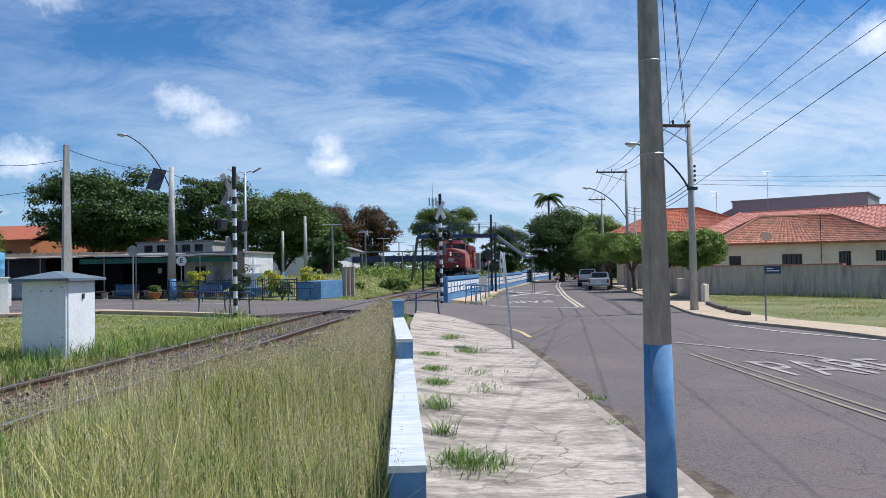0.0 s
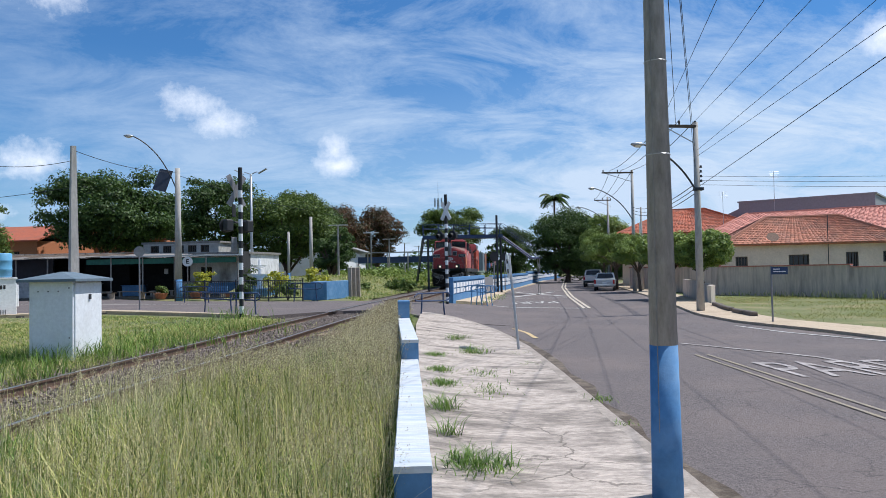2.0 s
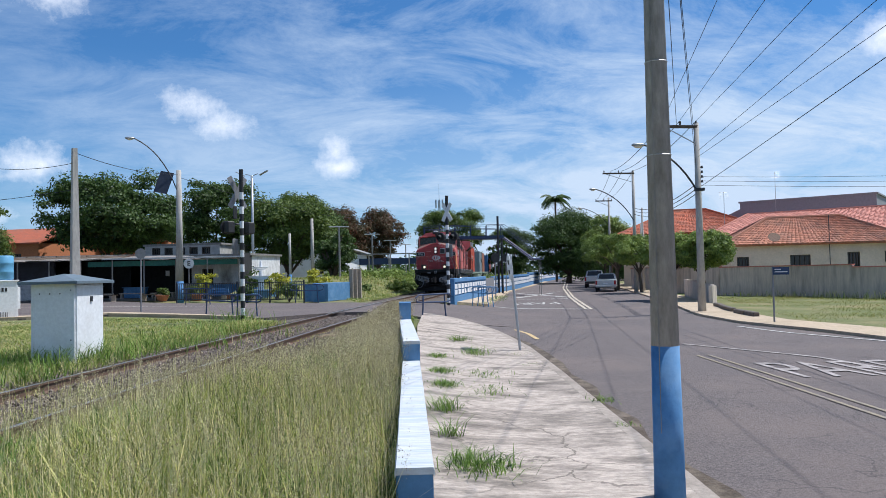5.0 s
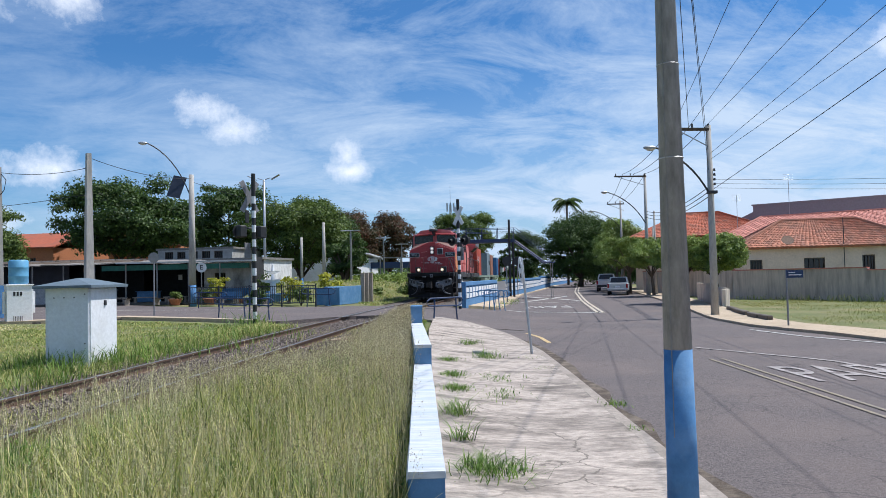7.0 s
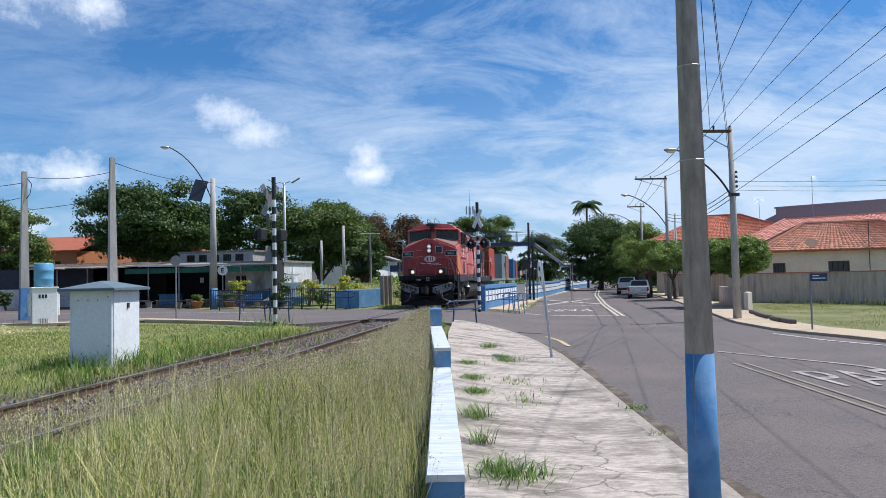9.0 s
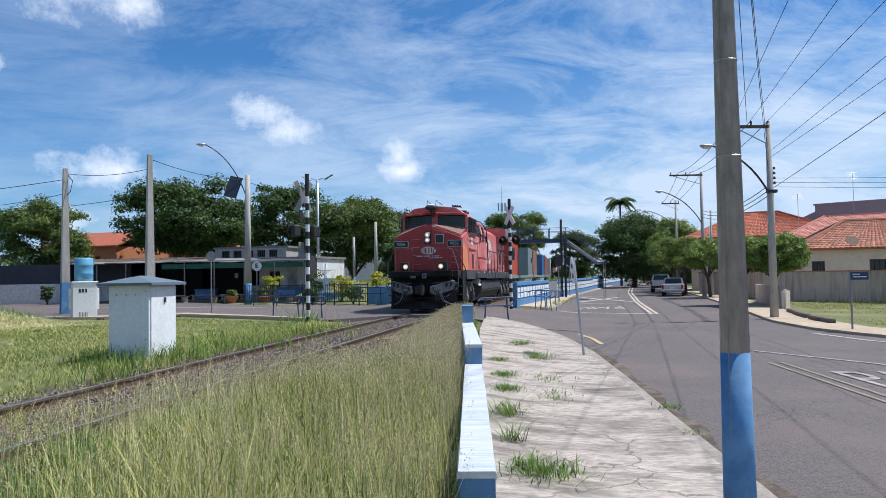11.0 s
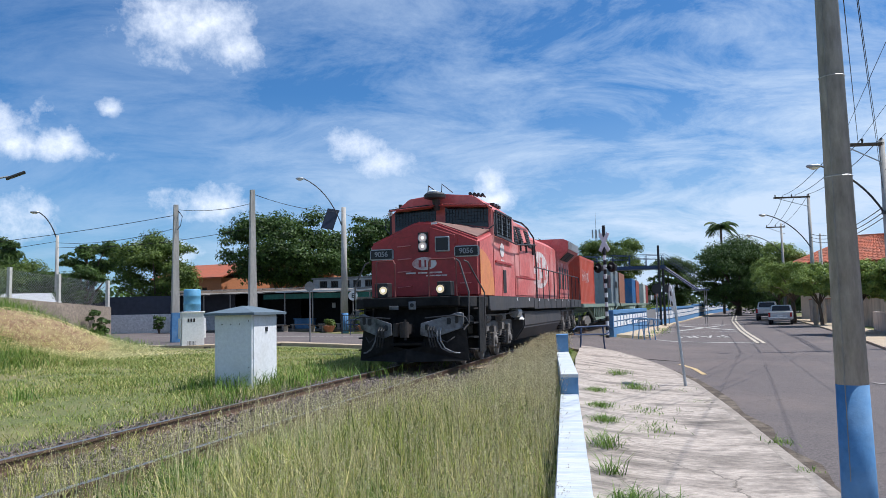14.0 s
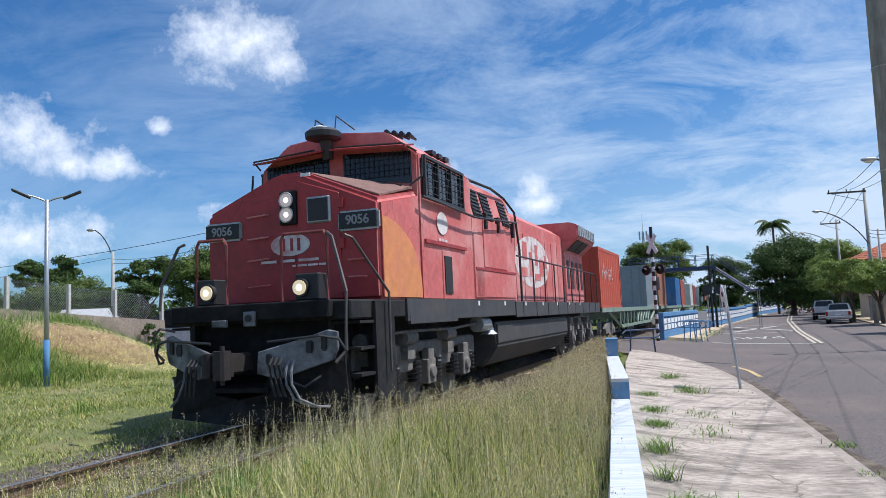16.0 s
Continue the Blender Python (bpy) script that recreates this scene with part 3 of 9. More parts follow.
def build_track():
    trk = thing("railway_track", "single broad-gauge railway track on stone ballast", "railway track", kind="structure")
    for side, nm in ((-0.835, "rail"), (0.835, "rail")):
        bm = B()
        prof = [(-0.07, -0.17), (0.07, -0.17), (0.07, -0.15), (0.012, -0.13), (0.012, -0.04), (0.036, -0.03), (0.036, 0.0), (-0.036, 0.0), (-0.036, -0.03), (-0.012, -0.04), (-0.012, -0.13), (-0.07, -0.15)]
        rings = []
        for y in np.concatenate([np.arange(-15, 110, 2.0), np.arange(110, 221, 10)]):
            s = (track_x(y + 1) - track_x(y - 1)) / 2
            n = Vector((1, -s, 0)).normalized()
            c = Vector((track_x(y), y, 0)) + n * side
            rings.append([bm.verts.new(c + n * a + Vector((0, 0, z))) for a, z in prof])
        for a, b in zip(rings, rings[1:]):
            for k in range(len(prof)):
                bm.faces.new((a[k], a[(k + 1) % len(prof)], b[(k + 1) % len(prof)], b[k]))
        bmesh.ops.recalc_face_normals(bm, faces=bm.faces[:])
        me_ob = part("rail", bm, RAIL, trk)
        me_ob.data.materials.append(RAILTOP)
        for p in me_ob.data.polygons:
            if p.normal.z > 0.9 and p.center.z > -0.01:
                p.material_index = 1
    bm = B()
    box(bm, (0, 0, 0), (2.7, 0.24, 0.16))
    bevel(bm, 0.015)
    me = bpy.data.meshes.new("sleeper")
    bm.to_mesh(me)
    bm.free()
    me.materials.append(SLEEPER)
    rnd = random.Random(4)
    y = -2.0
    while y < 80:
        if not 29.4 < y < 38.5:
            s = (track_x(y + 1) - track_x(y - 1)) / 2
            ob = new("sleeper", me)
            ob.parent = trk
            ob.matrix_basis = pose(track_x(y) + rnd.uniform(-0.05, 0.05), y, -0.262, 0, 0, -math.degrees(math.atan(s)) + rnd.uniform(-1, 1))
        y += 0.62
    # ballast bed, with stones over it
    verts, faces = [], []
    cols = [-2.3, -1.9, -1.45, -0.7, 0, 0.7, 1.45, 1.9, 2.3]
    hz = [-0.16, -0.13, -0.17, -0.19, -0.2, -0.19, -0.17, -0.13, -0.16]
    ys = list(np.arange(-15, 30.0, 0.5))
    for y in ys:
        s = (track_x(y + 1) - track_x(y - 1)) / 2
        for c, z in zip(cols, hz):
            verts.append((track_x(y) + c, y - c * s, z + 0.02 * noise.noise((c * 3, y * 2, 0))))
    n = len(cols)
    for i in range(len(ys) - 1):
        for j in range(n - 1):
            faces.append((i * n + j, i * n + j + 1, (i + 1) * n + j + 1, (i + 1) * n + j))
    ob = from_arrays("ballast_bed", verts, faces, BALLAST)
    ob.parent = trk
    ys = list(np.arange(38.3, 200, 4.0))
    verts, faces = [], []
    for y in ys:
        for c, z in zip(cols, hz):
            verts.append((track_x(y) + c, y, z + 0.04))
    for i in range(len(ys) - 1):
        for j in range(n - 1):
            faces.append((i * n + j, i * n + j + 1, (i + 1) * n + j + 1, (i + 1) * n + j))
    ob = from_arrays("ballast_bed", verts, faces, BALLAST)
    ob.parent = trk
    # loose stones
    rs = np.random.RandomState(3)
    V, Fc = [], []
    base = np.array([(1, 0, 0), (-1, 0, 0), (0, 1, 0), (0, -1, 0), (0, 0, 1), (0, 0, -1)], float)
    tri = [(0, 2, 4), (2, 1, 4), (1, 3, 4), (3, 0, 4), (2, 0, 5), (1, 2, 5), (3, 1, 5), (0, 3, 5)]
    for k in range(17000):
        y = 7 + 22.6 * rs.rand() if k < 15500 else 38.5 + 25 * rs.rand()
        c = rs.uniform(-1.75, 1.75)
        if abs(abs(c) - 0.835) < 0.07:
            continue
        r = rs.uniform(0.02, 0.042)
        q = base * r * rs.uniform(0.6, 1.3, (6, 3)) + rs.uniform(-0.3, 0.3, (6, 3)) * r
        z = -0.17 + rs.rand() * 0.05
        o = len(V)
        V.extend((q + (track_x_raw(y) + c, y, z)).tolist())
        Fc.extend([(a + o, b + o, d + o) for a, b, d in tri])
    ob = from_arrays("ballast_stones", V, Fc, STONE)
    ob.parent = trk
    tagged(ob, "loose grey-brown ballast stones", kind="stuff")


build_track()

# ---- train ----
# faded red, its pink also lightened for the sunlit sides
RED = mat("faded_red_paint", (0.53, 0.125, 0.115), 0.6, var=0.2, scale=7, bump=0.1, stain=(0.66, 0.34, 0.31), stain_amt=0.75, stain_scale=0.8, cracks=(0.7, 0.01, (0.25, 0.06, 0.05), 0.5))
# the same red darkened: the shade on the front face put into the colour
REDSHADE = mat("shaded_red_paint", (0.36, 0.034, 0.036), 0.5, var=0.2, scale=9, bump=0.1, stain=(0.17, 0.022, 0.022), stain_amt=0.6, stain_scale=1.7, cracks=(1.3, 0.02, (0.06, 0.02, 0.018), 0.7))
ORANGE = mat("faded_orange_paint", (0.62, 0.235, 0.085), 0.6, var=0.16, scale=7, bump=0.08, stain=(0.56, 0.17, 0.12), stain_amt=0.6, stain_scale=1.6)
UNDER = mat("grimy_underframe", (0.02, 0.02, 0.022), 0.7, var=0.35, scale=10, bump=0.25, stain=(0.055, 0.048, 0.042), stain_amt=0.5, stain_scale=2.5, spec=0.2)
TANK = mat("grey_black_tank", (0.06, 0.06, 0.065), 0.6, var=0.2, scale=5, bump=0.1, stain=(0.12, 0.1, 0.085), stain_amt=0.4, stain_scale=1.0, spec=0.25)
STEELWORN = mat("scraped_steel_plate", (0.17, 0.175, 0.19), 0.5, 0.2, var=0.35, scale=9, bump=0.15, stain=(0.016, 0.016, 0.017), stain_amt=1.0, stain_scale=2.6)
BOGIE = mat("dusty_bogie_iron", (0.15, 0.135, 0.125), 0.85, var=0.4, scale=8, bump=0.3, stain=(0.22, 0.18, 0.15), stain_amt=0.6, stain_scale=2)
LAMPGLOW = mat("lit_headlamp", (0.62, 0.5, 0.46), 0.25, var=0.0, bump=0, glow=0.3)
BULB = mat("lit_bulb", (1.0, 0.93, 0.8), 0.3, var=0.0, bump=0, glow=0.95)
PILOT = mat("black_pilot_paint", (0.011, 0.011, 0.012), 0.75, var=0.4, scale=8, bump=0.3, stain=(0.035, 0.032, 0.03), stain_amt=0.5, stain_scale=3.5, spec=0.15)
LAMPWARM = mat("lit_ditch_lamp", (0.85, 0.66, 0.4), 0.3, var=0.0, bump=0, glow=0.5)
GRILLE = mat("black_grille", (0.03, 0.03, 0.033), 0.6, var=0.3, scale=60, bump=0.5)
LETTER = mat("silver_lettering", (0.27, 0.27, 0.28), 0.5, var=0.05, scale=8, bump=0.0)
LOGO = mat("worn_white_emblem", (0.66, 0.62, 0.6), 0.6, var=0.1, scale=5, bump=0.05, stain=(0.42, 0.09, 0.08), stain_amt=0.85, stain_scale=3.2)
ROOFDUST = mat("dusty_roof_paint", (0.2, 0.11, 0.09), 0.8, var=0.25, scale=6, bump=0.2)


def mirror_x(fn):
    for s in (-1, 1):
        fn(s)


def text_mesh(text, size, depth, m, material, parent, name="lettering"):
    cu = bpy.data.curves.new("t", "FONT")
    cu.body, cu.size, cu.align_x, cu.align_y, cu.extrude = text, size, "CENTER", "CENTER", depth
    cu.offset = size * 0.02
    ob = new("t", cu)
    me = bpy.data.meshes.new_from_object(ob.evaluated_get(bpy.context.evaluated_depsgraph_get()))
    bpy.data.objects.remove(ob)
    me.transform(m)
    me.materials.clear()
    me.materials.append(material)
    o = new(name, me)
    o.parent = parent
    return o


def locomotive():
    lo = thing("locomotive", "faded red diesel freight locomotive with lit headlamps", "locomotive")
    # underframe and deck
    bm = B()
    box(bm, (0, 10.7, 1.62), (3.0, 21.4, 0.26))
    box(bm, (0, 10.7, 1.3), (1.6, 20.6, 0.5))
    bevel(bm, 0.02)
    part("underframe", bm, UNDER, lo)
    bm = B()
    for s in (-1, 1):
        box(bm, (s * 1.515, 5.0, 1.6), (0.04, 6.4, 0.34))
        box(bm, (s * 1.515, 3.0, 1.44), (0.05, 2.2, 0.12))
        box(bm, (s * 1.512, 14.8, 1.56), (0.04, 13.0, 0.36))
        for k in range(9):
            box(bm, (s * 1.535, 9.0 + k * 1.4, 1.56), (0.02, 0.06, 0.34))
    part("side_sill", bm, TANK, lo)
    # nose
    bm = B()
    low = [(-1.5, 1.75), (1.5, 1.75), (1.5, 3.2), (0.22, 3.74), (-0.22, 3.74), (-1.5, 3.2)]
    back = [(-1.5, 1.75), (1.5, 1.75), (1.5, 3.52), (0.22, 3.82), (-0.22, 3.82), (-1.5, 3.56)]
    fr = [bm.verts.new((x, 1.0, z)) for x, z in low]
    bk = [bm.verts.new((x, 2.55, z)) for x, z in back]
    bm.faces.new(fr)
    bm.faces.new(bk[::-1])
    for i in range(6):
        bm.faces.new((fr[i], bk[i], bk[(i + 1) % 6], fr[(i + 1) % 6]))
    bmesh.ops.recalc_face_normals(bm, faces=bm.faces[:])
    bevel(bm, 0.06, 3)
    nose = part("nose", bm, REDSHADE, lo)
    # side faces take the faded, sun-lightened red, the front keeps the shade-darkened copy
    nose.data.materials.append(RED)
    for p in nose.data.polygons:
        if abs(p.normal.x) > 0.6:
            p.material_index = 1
    bm = B()
    for s in (-1, 1):
        v = [bm.verts.new(p) for p in ((s * 0.2, 1.25, 3.775), (s * 1.38, 1.25, 3.32), (s * 1.4, 2.5, 3.61), (s * 0.2, 2.5, 3.845))]
        w = [bm.verts.new(p.co + Vector((0, 0, -0.03))) for p in v]
        bm.faces.new(v)
        for i in range(4):
            bm.faces.new((v[i], v[(i + 1) % 4], w[(i + 1) % 4], w[i]))
    bmesh.ops.recalc_face_normals(bm, faces=bm.faces[:])
    part("nose_walk", bm, ROOFDUST, lo, "dusty anti-slip top of the nose")
    for s in (-1, 1):
        bm = B()
        prism(bm, [(1.07, 1.79), (2.52, 1.79)] + [(1.07 + 1.45 * math.cos(radians(a)), 1.95 + 1.02 * math.sin(radians(a))) for a in range(0, 91, 9)], s * 1.5, s * 1.506, 0)
        part("nose_side_patch", bm, ORANGE, lo, "faded orange patch of paint")
    # body along the length
    bm = B()
    prism(bm, [(-1.5, 1.75), (1.5, 1.75), (1.5, 4.18), (0.95, 4.6), (0, 4.7), (-0.95, 4.6), (-1.5, 4.18)], 2.55, 5.3)
    bevel(bm, 0.03, 2)
    part("cab", bm, RED, lo)
    bm = B()
    prism(bm, [(-1.49, 1.75), (1.49, 1.75), (1.49, 3.45), (1.3, 4.2), (0.8, 4.5), (-0.8, 4.5), (-1.3, 4.2), (-1.49, 3.45)], 5.3, 8.6)
    bevel(bm, 0.03, 2)
    part("equipment_hood", bm, RED, lo)
    bm = B()
    prism(bm, [(-0.98, 1.75), (0.98, 1.75), (0.98, 4.02), (0.6, 4.3), (-0.6, 4.3), (-0.98, 4.02)], 8.6, 17.0)
    bevel(bm, 0.03, 2)
    part("engine_hood", bm, RED, lo)
    bm = B()
    prism(bm, [(-1.05, 1.75), (1.05, 1.75), (1.05, 3.55), (1.56, 4.0), (1.56, 4.45), (1.3, 4.55), (-1.3, 4.55), (-1.56, 4.45), (-1.56, 4.0), (-1.05, 3.55)], 17.0, 20.6)
    bevel(bm, 0.03, 2)
    part("radiator_hood", bm, RED, lo)
    for s in (-1, 1):
        bm = B()
        box(bm, (s * 1.57, 18.8, 4.25), (0.05, 3.5, 0.36))
        for k in range(9):
            box(bm, (s * 1.6, 17.2 + k * 0.4, 4.25), (0.03, 0.06, 0.34))
        part("radiator_screen", bm, METAL, lo, "grey radiator screen")
    for s in (-1, 1):
        for y in (17.8, 19.0):
            bm = B()
            box(bm, (s * 1.3, y, 3.78), (0.5, 1.1, 0.02), 0, None)
            bmesh.ops.rotate(bm, cent=(s * 1.3, y, 3.78), matrix=Matrix.Rotation(s * radians(-41), 3, "Y"), verts=bm.verts[:])
            bmesh.ops.translate(bm, vec=(s * 0.02, 0, -0.02), verts=bm.verts[:])
            part("radiator_intake", bm, GRILLE, lo)
    # hood doors as raised panels with seams
    for s in (-1, 1):
        for k in range(9):
            bm = B()
            box(bm, (s * 0.985, 9.1 + k * 0.92, 2.75), (0.03, 0.84, 1.86))
            bevel(bm, 0.008)
            part("hood_door", bm, RED, lo)
        for k in range(4):
            bm = B()
            box(bm, (s * 1.055, 17.45 + k * 0.88, 2.65), (0.03, 0.78, 1.6))
            bevel(bm, 0.008)
            part("hood_door", bm, RED, lo)
            bm = B()
            box(bm, (s * 1.074, 17.45 + k * 0.88, 2.75), (0.02, 0.4, 1.0))
            part("louvre", bm, GRILLE, lo)
        for y, w, z, h in ((5.65, 0.6, 2.45, 1.28), (6.9, 1.75, 2.95, 1.0), (6.9, 3.0, 2.1, 0.55)):
            bm = B()
            box(bm, (s * 1.497, y if w < 3 else 6.95, z), (0.03, w, h))
            bevel(bm, 0.01)
            part("side_panel", bm, RED, lo)
        bm = B()
        box(bm, (s * 1.5, 6.95, 2.4), (0.05, 3.1, 0.05))
        box(bm, (s * 1.51, 3.75, 2.73), (0.06, 2.1, 0.06))
        part("rub_strip", bm, REDSHADE, lo)
        # louvres above the equipment hood
        for y in (5.75, 6.55, 7.9):
            bm = B()
            m = Matrix.Translation((s * 1.41, y, 3.76)) @ Matrix.Rotation(s * radians(-15.2), 4, "Y")
            box(bm, (0, 0, 0), (0.06, 0.56, 0.6), 0, m)
            for k in range(7):
                box(bm, (s * 0.035, 0, -0.26 + k * 0.085), (0.04, 0.52, 0.02), 0, m)
            part("louvre", bm, GRILLE, lo)
        for y in (6.15, 7.1, 8.35):
            bm = B()
            box(bm, (s * 1.5, y, 3.42), (0.12, 0.12, 0.34))
            part("bracket", bm, BLACK, lo)
        # cab side door and window
        bm = B()
        box(bm, (s * 1.503, 4.0, 2.2), (0.03, 1.0, 0.86))
        bevel(bm, 0.01)
        part("side_panel", bm, RED, lo)
        bm = B()
        box(bm, (s * 1.525, 3.75, 2.2), (0.02, 0.36, 0.66))
        part("door_window", bm, BLACK, lo, "dark opening in the side panel")
        bm = B()
        box(bm, (s * 1.5, 3.65, 3.8), (0.05, 2.0, 0.62))
        part("side_window", bm, GLASS_DARK, lo)
        bm = B()
        for y in (2.68, 3.3, 3.95, 4.62):
            box(bm, (s * 1.56, y, 3.8), (0.05, 0.05, 0.68))
        for z in (3.46, 4.14):
            box(bm, (s * 1.56, 3.65, z), (0.06, 2.0, 0.05))
        for k in range(8):
            box(bm, (s * 1.575, 2.8 + k * 0.23, 3.8), (0.008, 0.01, 0.64))
        for k in range(5):
            box(bm, (s * 1.575, 3.65, 3.55 + k * 0.12), (0.008, 1.9, 0.01))
        part("window_frame", bm, DARKMETAL, lo)
        bm = B()
        pipe(bm, [(s * 1.62, 2.4, 3.42), (s * 1.66, 3.0, 3.4), (s * 1.66, 5.0, 3.36), (s * 1.62, 8.4, 3.6)], 0.022)
        pipe(bm, [(s * 1.45, 5.0, 4.16), (s * 1.42, 7.0, 4.24), (s * 1.35, 8.3, 4.2), (s * 1.48, 8.75, 3.9), (s * 1.5, 9.0, 3.0), (s * 1.5, 9.0, 1.75)], 0.03)
        part("handrail", bm, DARKMETAL, lo)
        # emblem on the hood: broken white oval
        bm = B()
        bmesh.ops.create_circle(bm, cap_ends=True, segments=32, radius=1.0, matrix=Matrix.Translation((s * 1.006, 12.5, 2.92)) @ Matrix.Rotation(radians(90), 4, "Y") @ Matrix.Diagonal((0.74, 2.1, 1, 1)))
        part("emblem", bm, LOGO, lo, "worn white oval emblem")
        bm = B()
        for y, z, w, h in ((11.5, 3.2, 0.5, 0.5), (12.2, 2.85, 0.35, 0.7), (12.9, 3.15, 0.3, 0.6), (13.5, 2.8, 0.5, 0.5), (11.4, 2.6, 0.6, 0.25), (13.0, 2.5, 0.7, 0.2), (14.1, 3.0, 0.3, 0.4)):
            box(bm, (s * 1.012, y, z), (0.006, w, h))
        part("emblem_mark", bm, RED, lo)
        bm = B()
        bmesh.ops.create_circle(bm, cap_ends=True, segments=24, radius=1.0, matrix=Matrix.Translation((s * 1.518, 3.55, 3.1)) @ Matrix.Rotation(radians(90), 4, "Y") @ Matrix.Diagonal((0.2, 0.27, 1, 1)))
        for k in range(3):
            box(bm, (s * 1.52, 3.4 + k * 0.15, 2.8), (0.006, 0.11, 0.045))
        part("emblem", bm, LOGO, lo, "small worn white oval emblem")
        for k in range(7):
            bm = B()
            box(bm, (s * 1.541, 5.4 + k * 1.9, 1.7), (0.006, 0.1, 0.09))
            part("sill_mark", bm, WHITE, lo, "small white jacking mark")
        # walkway railing
        bm = B()
        pipe(bm, [(s * 1.5, 8.7, 2.85), (s * 1.5, 20.6, 2.85), (s * 1.5, 21.3, 2.6)], 0.022)
        for k in range(10):
            tube(bm, (s * 1.5, 9.0 + k * 1.33, 1.75), (s * 1.5, 9.0 + k * 1.33, 2.85), 0.02, seg=6)
        part("handrail", bm, DARKMETAL, lo)
    # windscreen
    for s in (-1, 1):
        bm = B()
        v = [bm.verts.new(p) for p in ((s * 0.14, 2.535, 3.86), (s * 1.38, 2.535, 3.68), (s * 1.38, 2.535, 4.22), (s * 0.14, 2.535, 4.3))]
        w = [bm.verts.new(p.co + Vector((0, 0.05, 0))) for p in v]
        bm.faces.new(v)
        for i in range(4):
            bm.faces.new((v[i], v[(i + 1) % 4], w[(i + 1) % 4], w[i]))
        bmesh.ops.recalc_face_normals(bm, faces=bm.faces[:])
        part("windscreen", bm, GLASS_DARK, lo)
        bm = B()
        for k in range(14):
            x = 0.17 + k * 0.09
            box(bm, (s * x, 2.51, 4.03), (0.008, 0.01, 0.46 - 0.02 * (13 - k) * 0.4))
        for k in range(5):
            box(bm, (s * 0.75, 2.505, 3.84 + k * 0.095), (1.2, 0.008, 0.008))
        part("window_guard", bm, DARKMETAL, lo, "dark wire mesh guard")
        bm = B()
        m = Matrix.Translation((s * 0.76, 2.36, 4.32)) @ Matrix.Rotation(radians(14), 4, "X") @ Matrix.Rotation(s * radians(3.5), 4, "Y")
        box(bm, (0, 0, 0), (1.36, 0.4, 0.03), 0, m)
        part("sun_visor", bm, REDSHADE, lo)
        bm = B()
        pipe(bm, [(s * 0.2, 2.15, 4.34), (s * 1.4, 2.15, 4.27), (s * 1.5, 2.5, 4.2)], 0.016)
        pipe(bm, [(s * 1.44, 2.3, 3.6), (s * 1.62, 2.4, 3.75), (s * 1.62, 2.45, 4.1)], 0.02)
        pipe(bm, [(s * 0.3, 2.3, 3.78), (s * 0.8, 2.35, 3.72), (s * 1.3, 2.3, 3.62)], 0.02)
        part("wiper", bm, BLACK, lo)
    bm = B()
    lathe(bm, [(0.2, 0), (0.3, 0.03), (0.31, 0.12), (0.25, 0.17)], 18, Matrix.Translation((-0.05, 2.2, 4.5)))
    tube(bm, (-0.05, 2.35, 4.2), (-0.05, 2.3, 4.52), 0.09, 0.12)
    part("antenna_tray", bm, DARKMETAL, lo)
    bm = B()
    lathe(bm, [(0.16, 0), (0.17, 0.05), (0.1, 0.08)], 14, Matrix.Translation((-0.1, 2.2, 4.66)))
    part("antenna_dome", bm, WHITE, lo, "white antenna dome")
    bm = B()
    pipe(bm, [(-0.3, 2.3, 4.55), (-0.3, 2.4, 4.93), (-0.2, 2.9, 4.8)], 0.014)
    pipe(bm, [(0.1, 2.3, 4.55), (0.1, 2.4, 4.95), (0.35, 2.6, 4.72)], 0.014)
    part("antenna_rod", bm, BLACK, lo)
    for k in range(4):
        bm = B()
        tube(bm, (0.75 + k * 0.09, 3.4 + k * 0.1, 4.7), (0.75 + k * 0.09, 3.0 + k * 0.12, 4.72), 0.022, 0.05, 8)
        part("horn", bm, DARKMETAL, lo)
    for k in range(3):
        bm = B()
        box(bm, (1.1, 4.2 + k * 0.35, 4.53), (0.16, 0.2, 0.08))
        part("roof_fitting", bm, DARKMETAL, lo)
    bm = B()
    tube(bm, (0.75, 5.6, 4.35), (0.75, 5.6, 4.72), 0.24, seg=18)
    part("exhaust_vent", bm, METAL, lo)
    bm = B()
    box(bm, (0, 12.2, 4.38), (0.5, 0.5, 0.14))
    box(bm, (0.2, 10.4, 4.34), (0.4, 0.3, 0.12))
    part("roof_hatch", bm, BLACK, lo)
    # nose fittings
    fy = 0.975
    bm = B()
    box(bm, (0.0, fy, 3.2), (0.28, 0.08, 0.52))
    bevel(bm, 0.02)
    part("headlamp_case", bm, UNDER, lo)
    for z in (3.31, 3.09):
        bm = B()
        tube(bm, (0, fy + 0.02, z), (0, fy - 0.07, z), 0.105, seg=18)
        lens = part("headlamp", bm, LAMPGLOW, lo, "lit round headlamp")
        bm = B()
        tube(bm, (0, fy - 0.06, z), (0, fy - 0.078, z), 0.05, 0.04, 14)
        part("bulb", bm, BULB, lens)
        bm = B()
        bmesh.ops.create_circle(bm, segments=18, radius=0.1)
        bm.clear()
        for k in range(18):
            a, b = k * math.pi / 9, (k + 1) * math.pi / 9
            tube(bm, (0.113 * math.cos(a), fy - 0.07, z + 0.113 * math.sin(a)), (0.113 * math.cos(b), fy - 0.07, z + 0.113 * math.sin(b)), 0.012, seg=5)
        part("lamp_rim", bm, METAL, lo)
    bm = B()
    box(bm, (0.52, fy, 3.13), (0.4, 0.06, 0.4))
    bevel(bm, 0.02)
    part("nose_vent_frame", bm, METAL, lo)
    bm = B()
    box(bm, (0.52, fy - 0.025, 3.13), (0.33, 0.04, 0.33))
